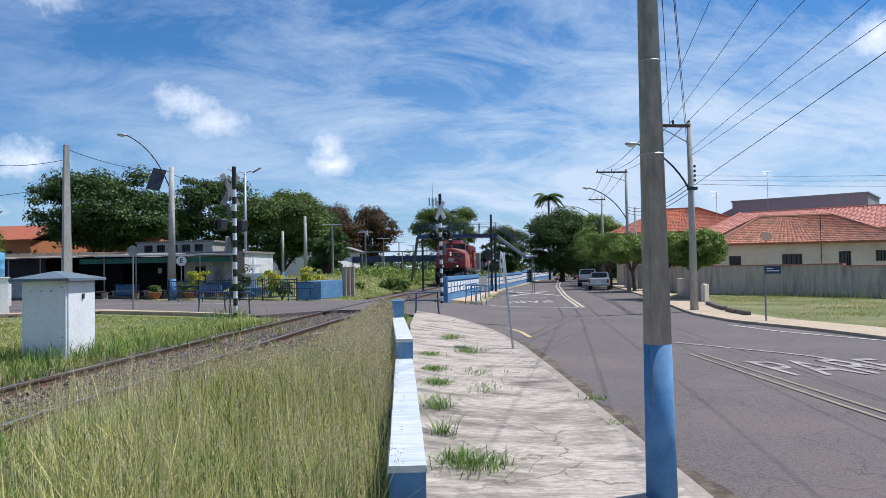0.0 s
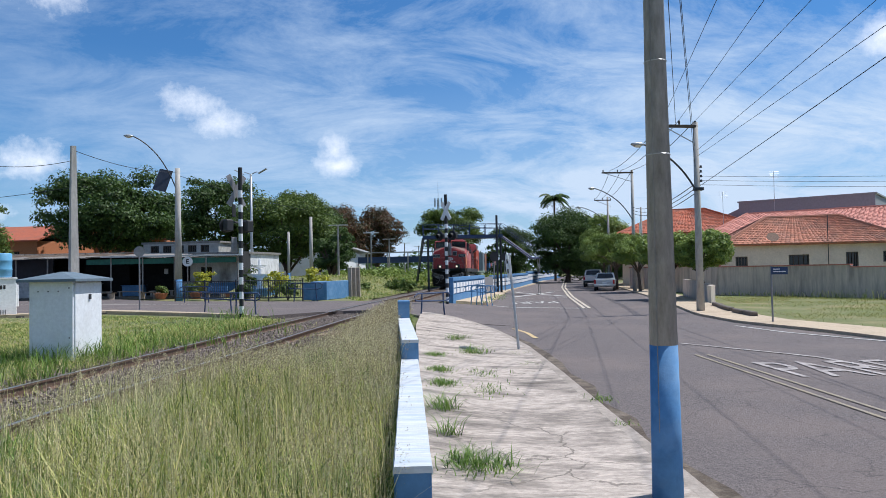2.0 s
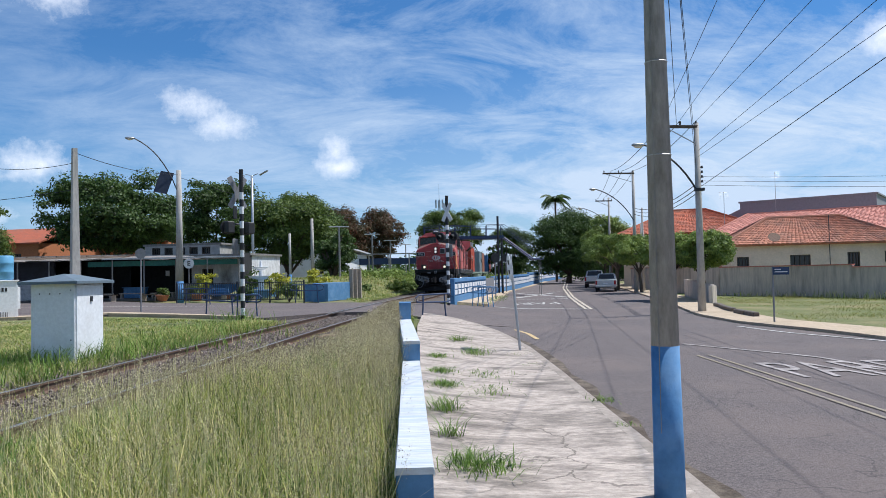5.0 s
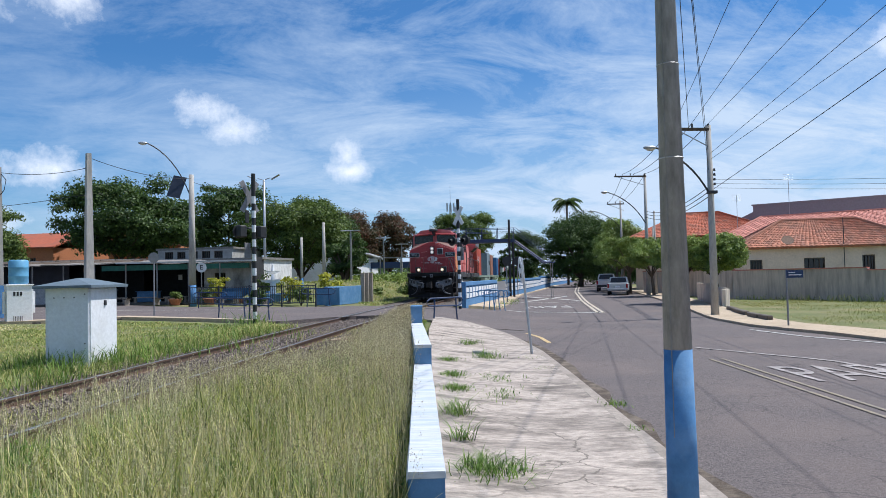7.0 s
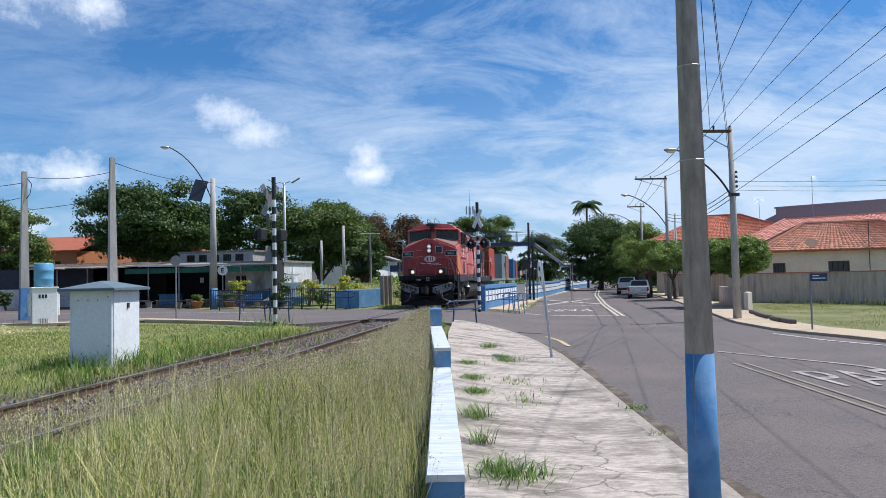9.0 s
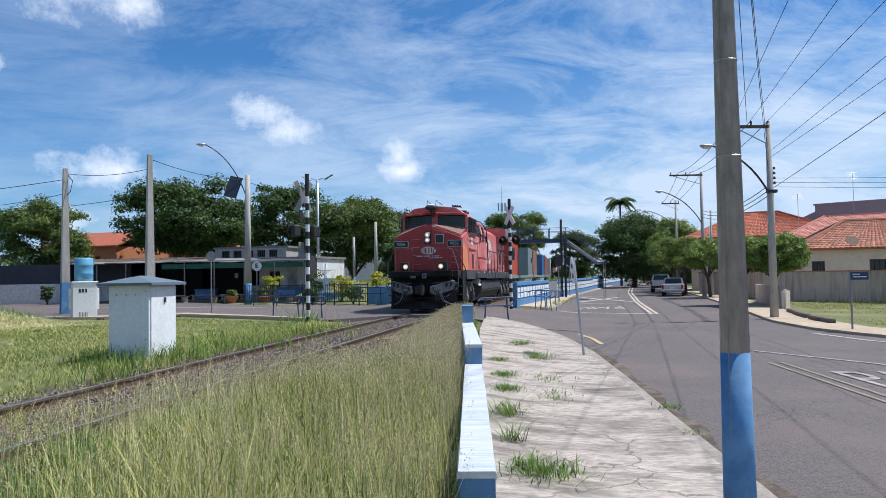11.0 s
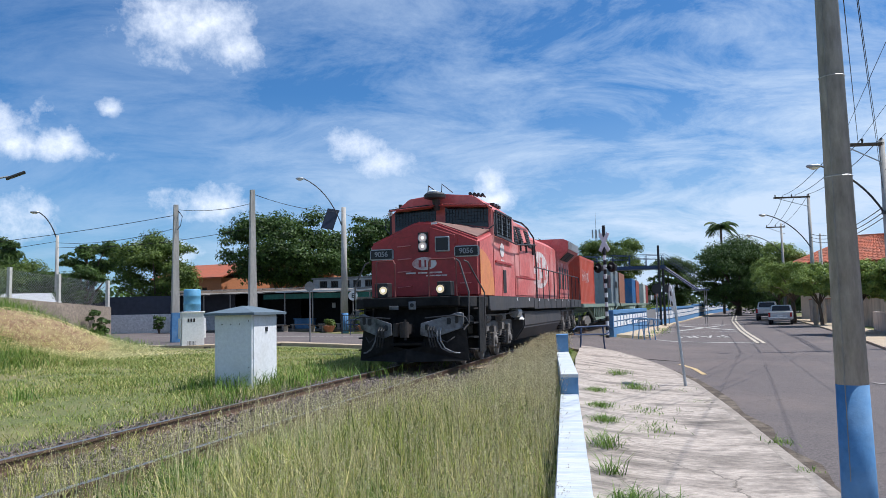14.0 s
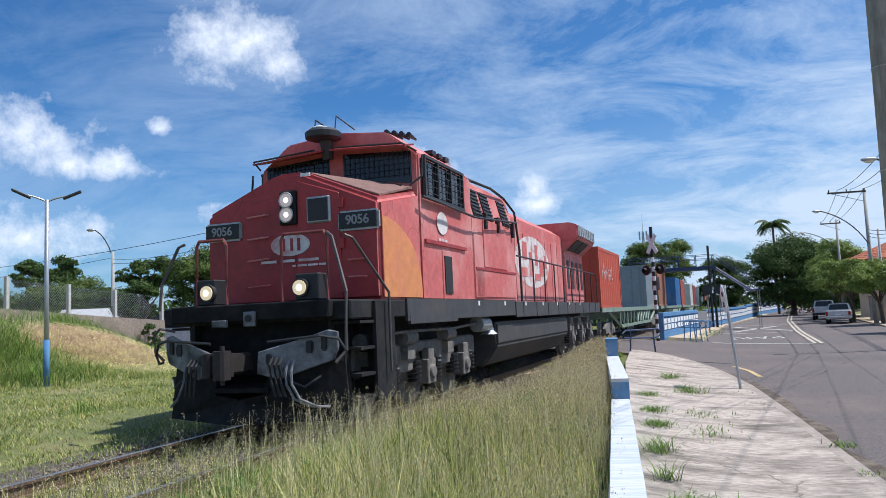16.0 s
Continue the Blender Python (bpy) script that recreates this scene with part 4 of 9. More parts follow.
    part("nose_vent", bm, GRILLE, lo)
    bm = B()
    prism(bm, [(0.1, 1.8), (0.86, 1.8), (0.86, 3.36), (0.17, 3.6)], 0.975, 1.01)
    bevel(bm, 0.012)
    part("nose_door", bm, REDSHADE, lo)
    for s in (-1, 1):
        bm = B()
        box(bm, (s * 1.17, 0.99, 2.92), (0.66, 0.1, 0.29))
        bevel(bm, 0.03, 2)
        part("number_board", bm, METAL, lo, "number board with a grey rim")
        bm = B()
        box(bm, (s * 1.17, 0.945, 2.92), (0.6, 0.03, 0.23))
        part("number_panel", bm, BLACK, lo)
        text_mesh("9056", 0.19, 0.004, Matrix.Translation((s * 1.17, 0.925, 2.92)) @ Matrix.Rotation(radians(90), 4, "X"), LETTER, lo, "number")
        # ditch lamps
        bm = B()
        box(bm, (s * 0.75 + (0.08 if s > 0 else -0.08), 0.2, 1.95), (0.36, 0.3, 0.36))
        bevel(bm, 0.015)
        part("ditch_lamp_box", bm, BLACK, lo)
        bm = B()
        tube(bm, (s * 0.75, 0.06, 1.94), (s * 0.75, -0.02, 1.94), 0.095, 0.1, 18)
        lens = part("ditch_lamp", bm, LAMPWARM, lo, "lit ditch lamp")
        bm = B()
        tube(bm, (s * 0.75, -0.01, 1.94), (s * 0.75, -0.028, 1.94), 0.055, 0.045, 14)
        part("bulb", bm, BULB, lens)
        bm = B()
        tube(bm, (s * 0.75, 0.07, 1.94), (s * 0.75, -0.0, 1.94), 0.125, seg=18)
        part("lamp_rim", bm, DARKMETAL, lo)
    bm = B()
    bmesh.ops.create_circle(bm, cap_ends=True, segments=26, radius=1.0, matrix=Matrix.Translation((0.02, 0.968, 2.64)) @ Matrix.Rotation(radians(90), 4, "X") @ Matrix.Diagonal((0.34, 0.17, 1, 1)))
    part("emblem", bm, LOGO, lo, "worn white oval emblem")
    bm = B()
    for x, w in ((-0.1, 0.07), (0.05, 0.05), (0.17, 0.05)):
        box(bm, (x, 0.964, 2.64), (w, 0.006, 0.19))
    part("emblem_mark", bm, REDSHADE, lo)
    for x, z, w, h in ((-0.36, 2.4, 0.27, 0.04), (-0.03, 2.4, 0.25, 0.04), (0.33, 2.4, 0.34, 0.04), (0.08, 2.32, 0.05, 0.03), (0.22, 2.32, 0.15, 0.03), (0.4, 2.32, 0.16, 0.03), (0.57, 2.32, 0.13, 0.03)):
        bm = B()
        box(bm, (x, 0.966, z), (w, 0.006, h))
        part("lettering_bar", bm, LOGO, lo)
    for x0, z in ((-0.7, 3.12), (-0.7, 2.78), (-0.7, 2.45), (-0.7, 2.05)):
        bm = B()
        pipe(bm, [(x0, 1.05, z), (x0, 0.92, z - 0.02), (x0 + 0.34, 0.92, z), (x0 + 0.34, 1.05, z + 0.02)], 0.014)
        part("grab_iron", bm, RED, lo)
    for x0, z in ((1.0, 2.35), (1.0, 2.1)):
        bm = B()
        pipe(bm, [(x0, 1.05, z), (x0, 0.93, z), (x0 + 0.26, 0.93, z), (x0 + 0.26, 1.05, z)], 0.014)
        part("grab_iron", bm, RED, lo)
    bm = B()
    box(bm, (0.3, 0.985, 3.68), (0.16, 0.02, 0.05))
    part("maker_plate", bm, WHITE, lo)
    for z in (1.95, 2.6, 3.2):
        bm = B()
        box(bm, (0.88, 0.985, z), (0.1, 0.06, 0.14))
        part("door_hinge", bm, REDSHADE, lo)
    for x0, x1 in ((-0.95, -0.45), (0.45, 1.15)):
        bm = B()
        pipe(bm, [(x0, 0.05, 1.75), (x0, 0.05, 2.6), (x0 + 0.04, 0.05, 2.68), (x1 - 0.04, 0.05, 2.68), (x1, 0.05, 2.6), (x1, 0.05, 1.75)], 0.025)
        part("front_handrail", bm, mat("dull_red_rail", (0.2, 0.05, 0.045), 0.6), lo)
    for s in (-1, 1):
        bm = B()
        if s > 0:
            pipe(bm, [(1.15, 0.05, 2.66), (1.24, 0.02, 2.6), (1.5, -0.1, 1.85), (1.5, -0.15, 1.1), (1.4, -0.25, 0.95)], 0.024)
            pipe(bm, [(1.28, 0.3, 2.64), (1.35, 0.4, 2.6), (1.62, 0.95, 1.85), (1.62, 0.95, 0.75)], 0.02)
        else:
            pipe(bm, [(-1.15, 0.05, 2.66), (-1.24, 0.02, 2.62), (-1.48, -0.05, 2.1), (-1.5, -0.08, 1.72)], 0.022)
            pipe(bm, [(-1.3, 0.0, 1.42), (-1.48, -0.1, 1.47), (-1.58, -0.1, 1.38), (-1.55, -0.12, 1.15), (-1.4, -0.12, 1.02)], 0.02)
        part("step_handrail", bm, mat("dark_worn_rail", (0.1, 0.085, 0.08), 0.5, 0.3), lo)
        bm = B()
        for z in (1.45, 1.1, 0.75, 0.45):
            box(bm, (s * 1.32, 0.45, z), (0.42, 0.5, 0.04))
        box(bm, (s * 1.1, 0.45, 1.1), (0.04, 0.6, 1.2))
        box(bm, (s * 1.32, 0.85, 1.05), (0.46, 0.04, 1.3))
        box(bm, (s * 1.53, 0.94, 1.05), (0.05, 0.62, 1.36))
        part("steps", bm, UNDER, lo)
    # front beam, plough, coupler
    bm = B()
    box(bm, (0, 0.1, 1.64), (2.5, 0.5, 0.24))
    box(bm, (0, 0.42, 1.2), (2.3, 0.3, 0.9))
    bevel(bm, 0.02)
    part("front_beam", bm, PILOT, lo)
    bm = B()
    for s in (-1, 1):
        v = [bm.verts.new(p) for p in ((0, -0.55, 0.2), (s * 1.42, 0.05, 0.2), (s * 1.34, 0.22, 0.62), (s * 1.34, 0.1, 1.05), (s * 0.42, -0.26, 0.86), (s * 0.36, -0.34, 0.56), (0, -0.42, 0.5))]
        w = [bm.verts.new(p.co + Vector((0, 0.08, 0))) for p in v]
        bm.faces.new(v)
        bm.faces.new(w[::-1])
        for i in range(len(v)):
            bm.faces.new((v[i], v[(i + 1) % 7], w[(i + 1) % 7], w[i]))
    bmesh.ops.recalc_face_normals(bm, faces=bm.faces[:])
    part("snow_plough", bm, PILOT, lo, "black pilot plate, scuffed")
    bm = B()
    box(bm, (0, 0.42, 0.75), (2.2, 0.1, 1.0))
    box(bm, (0, 0.0, 0.62), (0.9, 0.7, 0.06))
    part("buffer_plate", bm, PILOT, lo)
    for s in (-1, 1):
        bm = B()
        v = [bm.verts.new((s * x, -0.44 + 0.34 * (x - 0.36) - 0.02, z)) for x, z in ((0.36, 0.84), (0.62, 0.76), (1.3, 0.98), (1.36, 1.12), (1.36, 1.34), (1.24, 1.37), (1.0, 1.29), (0.38, 1.12))]
        w = [bm.verts.new(q.co + Vector((0, 0.05, 0))) for q in v]
        bm.faces.new(v)
        bm.faces.new(w[::-1])
        for i in range(8):
            bm.faces.new((v[i], v[(i + 1) % 8], w[(i + 1) % 8], w[i]))
        bmesh.ops.recalc_face_normals(bm, faces=bm.faces[:])
        bevel(bm, 0.01)
        plate = part("deflector_plate", bm, STEELWORN, lo, "scraped bare steel plate")
        for x, z, w_, h_ in ((0.52, 1.02, 0.1, 0.14), (1.02, 1.16, 0.12, 0.16), (1.2, 1.2, 0.09, 0.2)):
            bm = B()
            box(bm, (s * x, -0.47 + 0.34 * (x - 0.36), z), (w_, 0.05, h_))
            bevel(bm, 0.02, 2)
            part("pocket", bm, BLACK, plate)
        # curved hoses under the plate
        bm = B()
        for k in range(2 if s > 0 else 1):
            x = s * (0.78 + 0.08 * k)
            pipe(bm, [(x, -0.36, 1.0), (x, -0.44, 0.86), (x + s * 0.02, -0.46, 0.7), (x + s * 0.12, -0.44, 0.52), (x + s * 0.3, -0.34, 0.42), (x + s * 0.42, -0.22, 0.4)], 0.018)
        part("brake_hose", bm, STEELWORN, lo, "grey looped air hoses")
        bm = B()
        for k in range(3):
            x = s * (0.56 + 0.07 * k)
            pipe(bm, [(x, -0.4, 1.04), (x + s * 0.01, -0.48, 0.95), (x + s * 0.03, -0.47, 0.72), (x + s * 0.07, -0.44, 0.55)], 0.02)
        part("brake_hose", bm, BLACK, lo)
        bm = B()
        pipe(bm, [(s * 0.7, -0.35, 0.9), (s * 0.85, -0.45, 0.74), (s * 1.0, -0.36, 0.66), (s * 1.15, -0.2, 0.78)], 0.018)
        part("brake_hose", bm, BLACK, lo)
        bm = B()
        pipe(bm, [(s * 0.45, -0.33, 1.24), (s * 1.2, -0.3, 1.3), (s * 1.42, -0.2, 1.25), (s * 1.5, -0.16, 1.1), (s * 1.44, -0.16, 0.98), (s * 1.34, -0.2, 1.0)], 0.02)
        part("uncoupling_rod", bm, DARKMETAL, lo)
    bm = B()
    box(bm, (0, -0.5, 0.98), (0.24, 0.7, 0.26))
    bevel(bm, 0.03, 2)
    tube(bm, (0.1, -0.82, 0.8), (0.1, -0.82, 1.16), 0.11, seg=14)
    tube(bm, (-0.1, -0.84, 0.83), (-0.1, -0.84, 1.13), 0.07, seg=12)
    tube(bm, (0.14, -0.86, 0.74), (0.14, -0.86, 1.22), 0.03, seg=8)
    box(bm, (0.0, -0.72, 0.98), (0.3, 0.14, 0.3))
    part("coupler", bm, mat("rusty_coupler", (0.032, 0.025, 0.023), 0.7, 0.2, var=0.35, scale=9, bump=0.3), lo)
    bm = B()
    box(bm, (0.08, -0.18, 1.55), (0.18, 0.06, 0.2))
    bevel(bm, 0.012)
    part("socket_box", bm, STEELWORN, lo)
    bm = B()
    box(bm, (-0.4, -0.18, 1.5), (0.24, 0.06, 0.1))
    bevel(bm, 0.012)
    part("socket_box", bm, STEELWORN, lo)
    bm = B()
    tube(bm, (0.08, -0.2, 1.56), (0.08, -0.23, 1.56), 0.05, seg=12)
    part("socket_cover", bm, BLACK, lo)
    # tank
    bm = B()
    prism(bm, [(-1.42, 1.3), (-1.42, 0.8), (-1.1, 0.36), (1.1, 0.36), (1.42, 0.8), (1.42, 1.3)], 7.0, 15.0)
    bevel(bm, 0.05, 2)
    part("fuel_tank", bm, TANK, lo)
    for s in (-1, 1):
        bm = B()
        tube(bm, (s * 1.3, 5.9, 1.28), (s * 1.3, 6.5, 1.28), 0.16, seg=14)
        part("air_filter", bm, METAL, lo)
        bm = B()
        lathe(bm, [(0.05, 0.3), (0.09, 0.2), (0.11, 0.08), (0.19, 0.0)], 14, Matrix.Translation((s * 1.3, 6.75, 1.05)))
        part("bell", bm, METAL, lo, "grey metal bell")
    # bogies
    for yb in (3.3, 18.4):
        for k in (-1.85, 0, 1.85):
            bm = B()
            for s in (-1, 1):
                lathe(bm, [(0.5, -0.07), (0.535, -0.06), (0.545, 0.03), (0.57, 0.045), (0.57, 0.07), (0.3, 0.07), (0.12, 0.12)], 24,
                      Matrix.Translation((s * 0.83, yb + k, 0.53)) @ Matrix.Rotation(-s * radians(90), 4, "Y"))
            tube(bm, (-0.8, yb + k, 0.53), (0.8, yb + k, 0.53), 0.1)
            part("wheelset", bm, BOGIE, lo)
        for s in (-1, 1):
            bm = B()
            prism(bm, [(yb - 2.7, 0.72), (yb - 2.4, 0.62), (yb - 2.2, 0.9), (yb - 1.4, 0.9), (yb - 1.2, 0.6), (yb - 0.6, 0.6), (yb - 0.4, 0.9), (yb + 0.4, 0.9), (yb + 0.6, 0.6),
                       (yb + 1.2, 0.6), (yb + 1.4, 0.9), (yb + 2.2, 0.9), (yb + 2.4, 0.62), (yb + 2.7, 0.72), (yb + 2.7, 1.08), (yb - 2.7, 1.08)], s * 1.02, s * 1.2, 0)
            bevel(bm, 0.03, 1)
            part("bogie_frame", bm, BOGIE, lo)
            for k in (-1.85, 0, 1.85):
                bm = B()
                box(bm, (s * 1.2, yb + k, 0.56), (0.22, 0.38, 0.42))
                tube(bm, (s * 1.28, yb + k, 0.55), (s * 1.36, yb + k, 0.55), 0.14, 0.11, 14)
                box(bm, (s * 1.24, yb + k, 0.84), (0.14, 0.26, 0.22))
                bevel(bm, 0.015)
                part("axle_box", bm, BOGIE, lo)
                for d in (-0.48, 0.48):
                    bm = B()
                    for j in range(5):
                        tube(bm, (s * 1.18, yb + k + d, 0.42 + 0.075 * j), (s * 1.18, yb + k + d, 0.46 + 0.075 * j), 0.12, seg=10)
                    part("spring", bm, UNDER, lo)
            for d in (-2.35, -0.9, 0.95):
                bm = B()
                tube(bm, (s * 1.26, yb + d - 0.25, 1.16), (s * 1.26, yb + d + 0.2, 1.16), 0.12, seg=12)
                box(bm, (s * 1.24, yb + d, 0.92), (0.16, 0.3, 0.2))
                part("brake_cylinder", bm, BOGIE, lo)
            bm = B()
            pipe(bm, [(s * 1.3, yb - 2.6, 1.22), (s * 1.32, yb - 1, 1.26), (s * 1.32, yb + 1, 1.24), (s * 1.3, yb + 2.6, 1.3)], 0.025)
            part("air_pipe", bm, BOGIE, lo)
    return lo


def container(color_mat, len_y=6.06):
    ct = thing("shipping_container", "", "container")
    L, W, Hh = len_y, 2.44, 2.6
    for s in (-1, 1):
        bm = B()
        n = int(L / 0.14)
        pts = []
        for i in range(n + 1):
            y = -L / 2 + 0.08 + (L - 0.16) * i / n
            pts.append((s * (W / 2 - (0.0 if i % 4 in (0, 1) else 0.045)), y))
        lo = [bm.verts.new((x, y, 0.12)) for x, y in pts]
        hi = [bm.verts.new((x, y, Hh - 0.08)) for x, y in pts]
        for i in range(n):
            bm.faces.new((lo[i], lo[i + 1], hi[i + 1], hi[i]))
        bmesh.ops.recalc_face_normals(bm, faces=bm.faces[:])
        part("side_wall", bm, color_mat, ct)
    for e in (-1, 1):
        bm = B()
        box(bm, (0, e * (L / 2 - 0.07), Hh / 2), (W - 0.1, 0.05, Hh - 0.2))
        dr = part("end_wall", bm, color_mat, ct)
        for x in (-0.85, -0.35, 0.35, 0.85):
            bm = B()
            tube(bm, (x, e * (L / 2 - 0.02), 0.2), (x, e * (L / 2 - 0.02), Hh - 0.2), 0.018, seg=6)
            part("locking_bar", bm, color_mat, dr)
    bm = B()
    for x in (-1, 1):
        for y in (-1, 1):
            box(bm, (x * (W / 2 - 0.07), y * (L / 2 - 0.07), Hh / 2), (0.15, 0.15, Hh))
        for z in (0.06, Hh - 0.05):
            box(bm, (x * (W / 2 - 0.05), 0, z), (0.1, L, 0.12))
    for y in (-1, 1):
        for z in (0.06, Hh - 0.05):
            box(bm, (0, y * (L / 2 - 0.05), z), (W - 0.2, 0.1, 0.12))
    part("frame", bm, color_mat, ct)
    bm = B()
    box(bm, (0, 0, Hh - 0.03), (W - 0.1, L - 0.1, 0.04))
    part("top", bm, color_mat, ct)
    return ct


GREENSTEEL = mat("pale_green_steel", (0.2, 0.27, 0.22), 0.7, var=0.25, scale=8, bump=0.15, stain=(0.3, 0.27, 0.22), stain_amt=0.6, stain_scale=1.5)


def wagon():
    w = thing("flat_wagon", "container flat wagon with a pale green lattice side sill", "wagon", group="wagons of the train")
    L = 22.4
    bm = B()
    box(bm, (0, 0, 1.46), (2.5, L, 0.14))
    box(bm, (0, 0, 1.2), (0.5, L, 0.4))
    bevel(bm, 0.015)
    part("deck", bm, GREENSTEEL, w)
    for s in (-1, 1):
        bm = B()
        x = s * 1.2
        box(bm, (x, 0, 1.44), (0.16, L, 0.2))
        box(bm, (x, 0, 0.62), (0.16, 12.0, 0.14))
        pipe(bm, [(x, -9.2, 1.36), (x, -6.0, 0.64)], 0.08, 4)
        pipe(bm, [(x, 9.2, 1.36), (x, 6.0, 0.64)], 0.08, 4)
        for k in range(11):
            y = -6 + k * 1.2
            pipe(bm, [(x, y, 0.64), (x, y, 1.4)], 0.05, 4)
            if k < 10:
                a, b = (0.64, 1.38) if k < 5 else (1.38, 0.64)
                pipe(bm, [(x, y, b), (x, y + 1.2, a)], 0.045, 4)
        part("side_truss", bm, GREENSTEEL, w)
    for yb in (-8.6, 8.6):
        for k in (-0.9, 0.9):
            bm = B()
            for s in (-1, 1):
                lathe(bm, [(0.42, -0.06), (0.44, 0.03), (0.47, 0.05), (0.47, 0.07), (0.2, 0.07)], 18, Matrix.Translation((s * 0.83, yb + k, 0.44)) @ Matrix.Rotation(-s * radians(90), 4, "Y"))
            tube(bm, (-0.8, yb + k, 0.44), (0.8, yb + k, 0.44), 0.08)
            part("wheelset", bm, BOGIE, w)
        for s in (-1, 1):
            bm = B()
            prism(bm, [(yb - 1.25, 0.4), (yb - 0.55, 0.4), (yb - 0.35, 0.3), (yb + 0.35, 0.3), (yb + 0.55, 0.4), (yb + 1.25, 0.4), (yb + 1.25, 0.62), (yb + 0.5, 0.85), (yb - 0.5, 0.85), (yb - 1.25, 0.62)], s * 1.0, s * 1.14, 0)
            part("bogie_frame", bm, BOGIE, w)
    bm = B()
    for e in (-1, 1):
        box(bm, (0, e * (L / 2 + 0.25), 0.98), (0.3, 0.6, 0.3))
    part("coupler", bm, UNDER, w)
    return w


# distance of the locomotive's lamps down the line, by second
TRAIN_Y = [(k * 0.5, 74.49 - 3.78 * k * 0.5 - 0.0195 * (k * 0.5) ** 2) for k in range(33)]
TRAIN = []


def on_track(y):
    s = (track_x(y + 3) - track_x(y - 3)) / 6
    return (track_x(y), y, -math.degrees(math.atan(s)))


TRAIN.append((locomotive(), 0.0, 0.0))
first = wagon()
cols = [("red", (0.48, 0.075, 0.04), "orange-red"), ("grey", (0.2, 0.24, 0.27), "blue-grey"), ("brown", (0.33, 0.14, 0.09), "brown"), ("blue", (0.03, 0.13, 0.32), "blue"),
        ("rust", (0.38, 0.09, 0.06), "dull red"), ("white", (0.55, 0.55, 0.53), "off-white"), ("green", (0.13, 0.2, 0.2), "grey-green"), ("maroon", (0.3, 0.05, 0.05), "maroon")]
kinds = []
for nm, c, word in cols:
    ct = container(mat("container_" + nm, c, 0.6, var=0.15, scale=5, bump=0.08, stain=(c[0] * 0.5 + 0.1, c[1] * 0.5 + 0.08, c[2] * 0.5 + 0.06), stain_amt=0.5, stain_scale=0.9))
    tagged(ct, word + " corrugated steel shipping container on a flat wagon", group="containers of the train")
    kinds.append(ct)
bm = B()
rnd = random.Random(11)
for k in range(8):
    box(bm, (1.232, -2.3 + k * 0.36, 1.55 + rnd.uniform(-0.1, 0.1)), (0.01, 0.05, 0.6))
    box(bm, (1.232, -2.2 + k * 0.36, 1.5 + rnd.uniform(-0.2, 0.3)), (0.01, 0.26, 0.07))
part("lettering_bars", bm, LOGO, kinds[0], "white spray-painted strokes")
for x, z, w, h in ((-0.1, 2.2, 1.1, 0.15), (-0.15, 1.95, 0.6, 0.13)):
    bm = B()
    box(bm, (x, -3.035, z), (w, 0.01, h))
    part("lettering_bar", bm, LOGO, kinds[0])
for k in range(3):
    bm = B()
    box(bm, (1.232, 0.6 + k * 0.7, 1.5), (0.01, 0.4, 0.5))
    part("lettering_bar", bm, BLACK, kinds[1])
load = [(0, 1), (2, 3), (4, 5), (7, 5), (6, 4), (2, 1), (3, 5), (7, 6)]
used = set()
for i, (a, b) in enumerate(load):
    centre = 34.6 + i * 23.6
    wg = first if i == 0 else copy_thing(first, Matrix.Identity(4))
    TRAIN.append((wg, centre, 0.0))
    for k, off in ((a, -8.4), (b, 8.0)):
        ct = kinds[k] if k not in used else copy_thing(kinds[k], Matrix.Identity(4))
        used.add(k)
        TRAIN.append((ct, centre + off, 1.535))


def motions():
    for ob, back, z in TRAIN:
        rows = []
        for t, y in TRAIN_Y:
            x, yy, rz = on_track(y + back * 0.9955 + (10.0 if back == 0 else 0.0))
            m = pose(x, yy, z, 0, 0, rz)
            if back == 0:
                # the locomotive turns about its middle
                m = m @ Matrix.Translation((0, -10.0, 0))
            rows.append((t, m))
        walk(ob, rows)

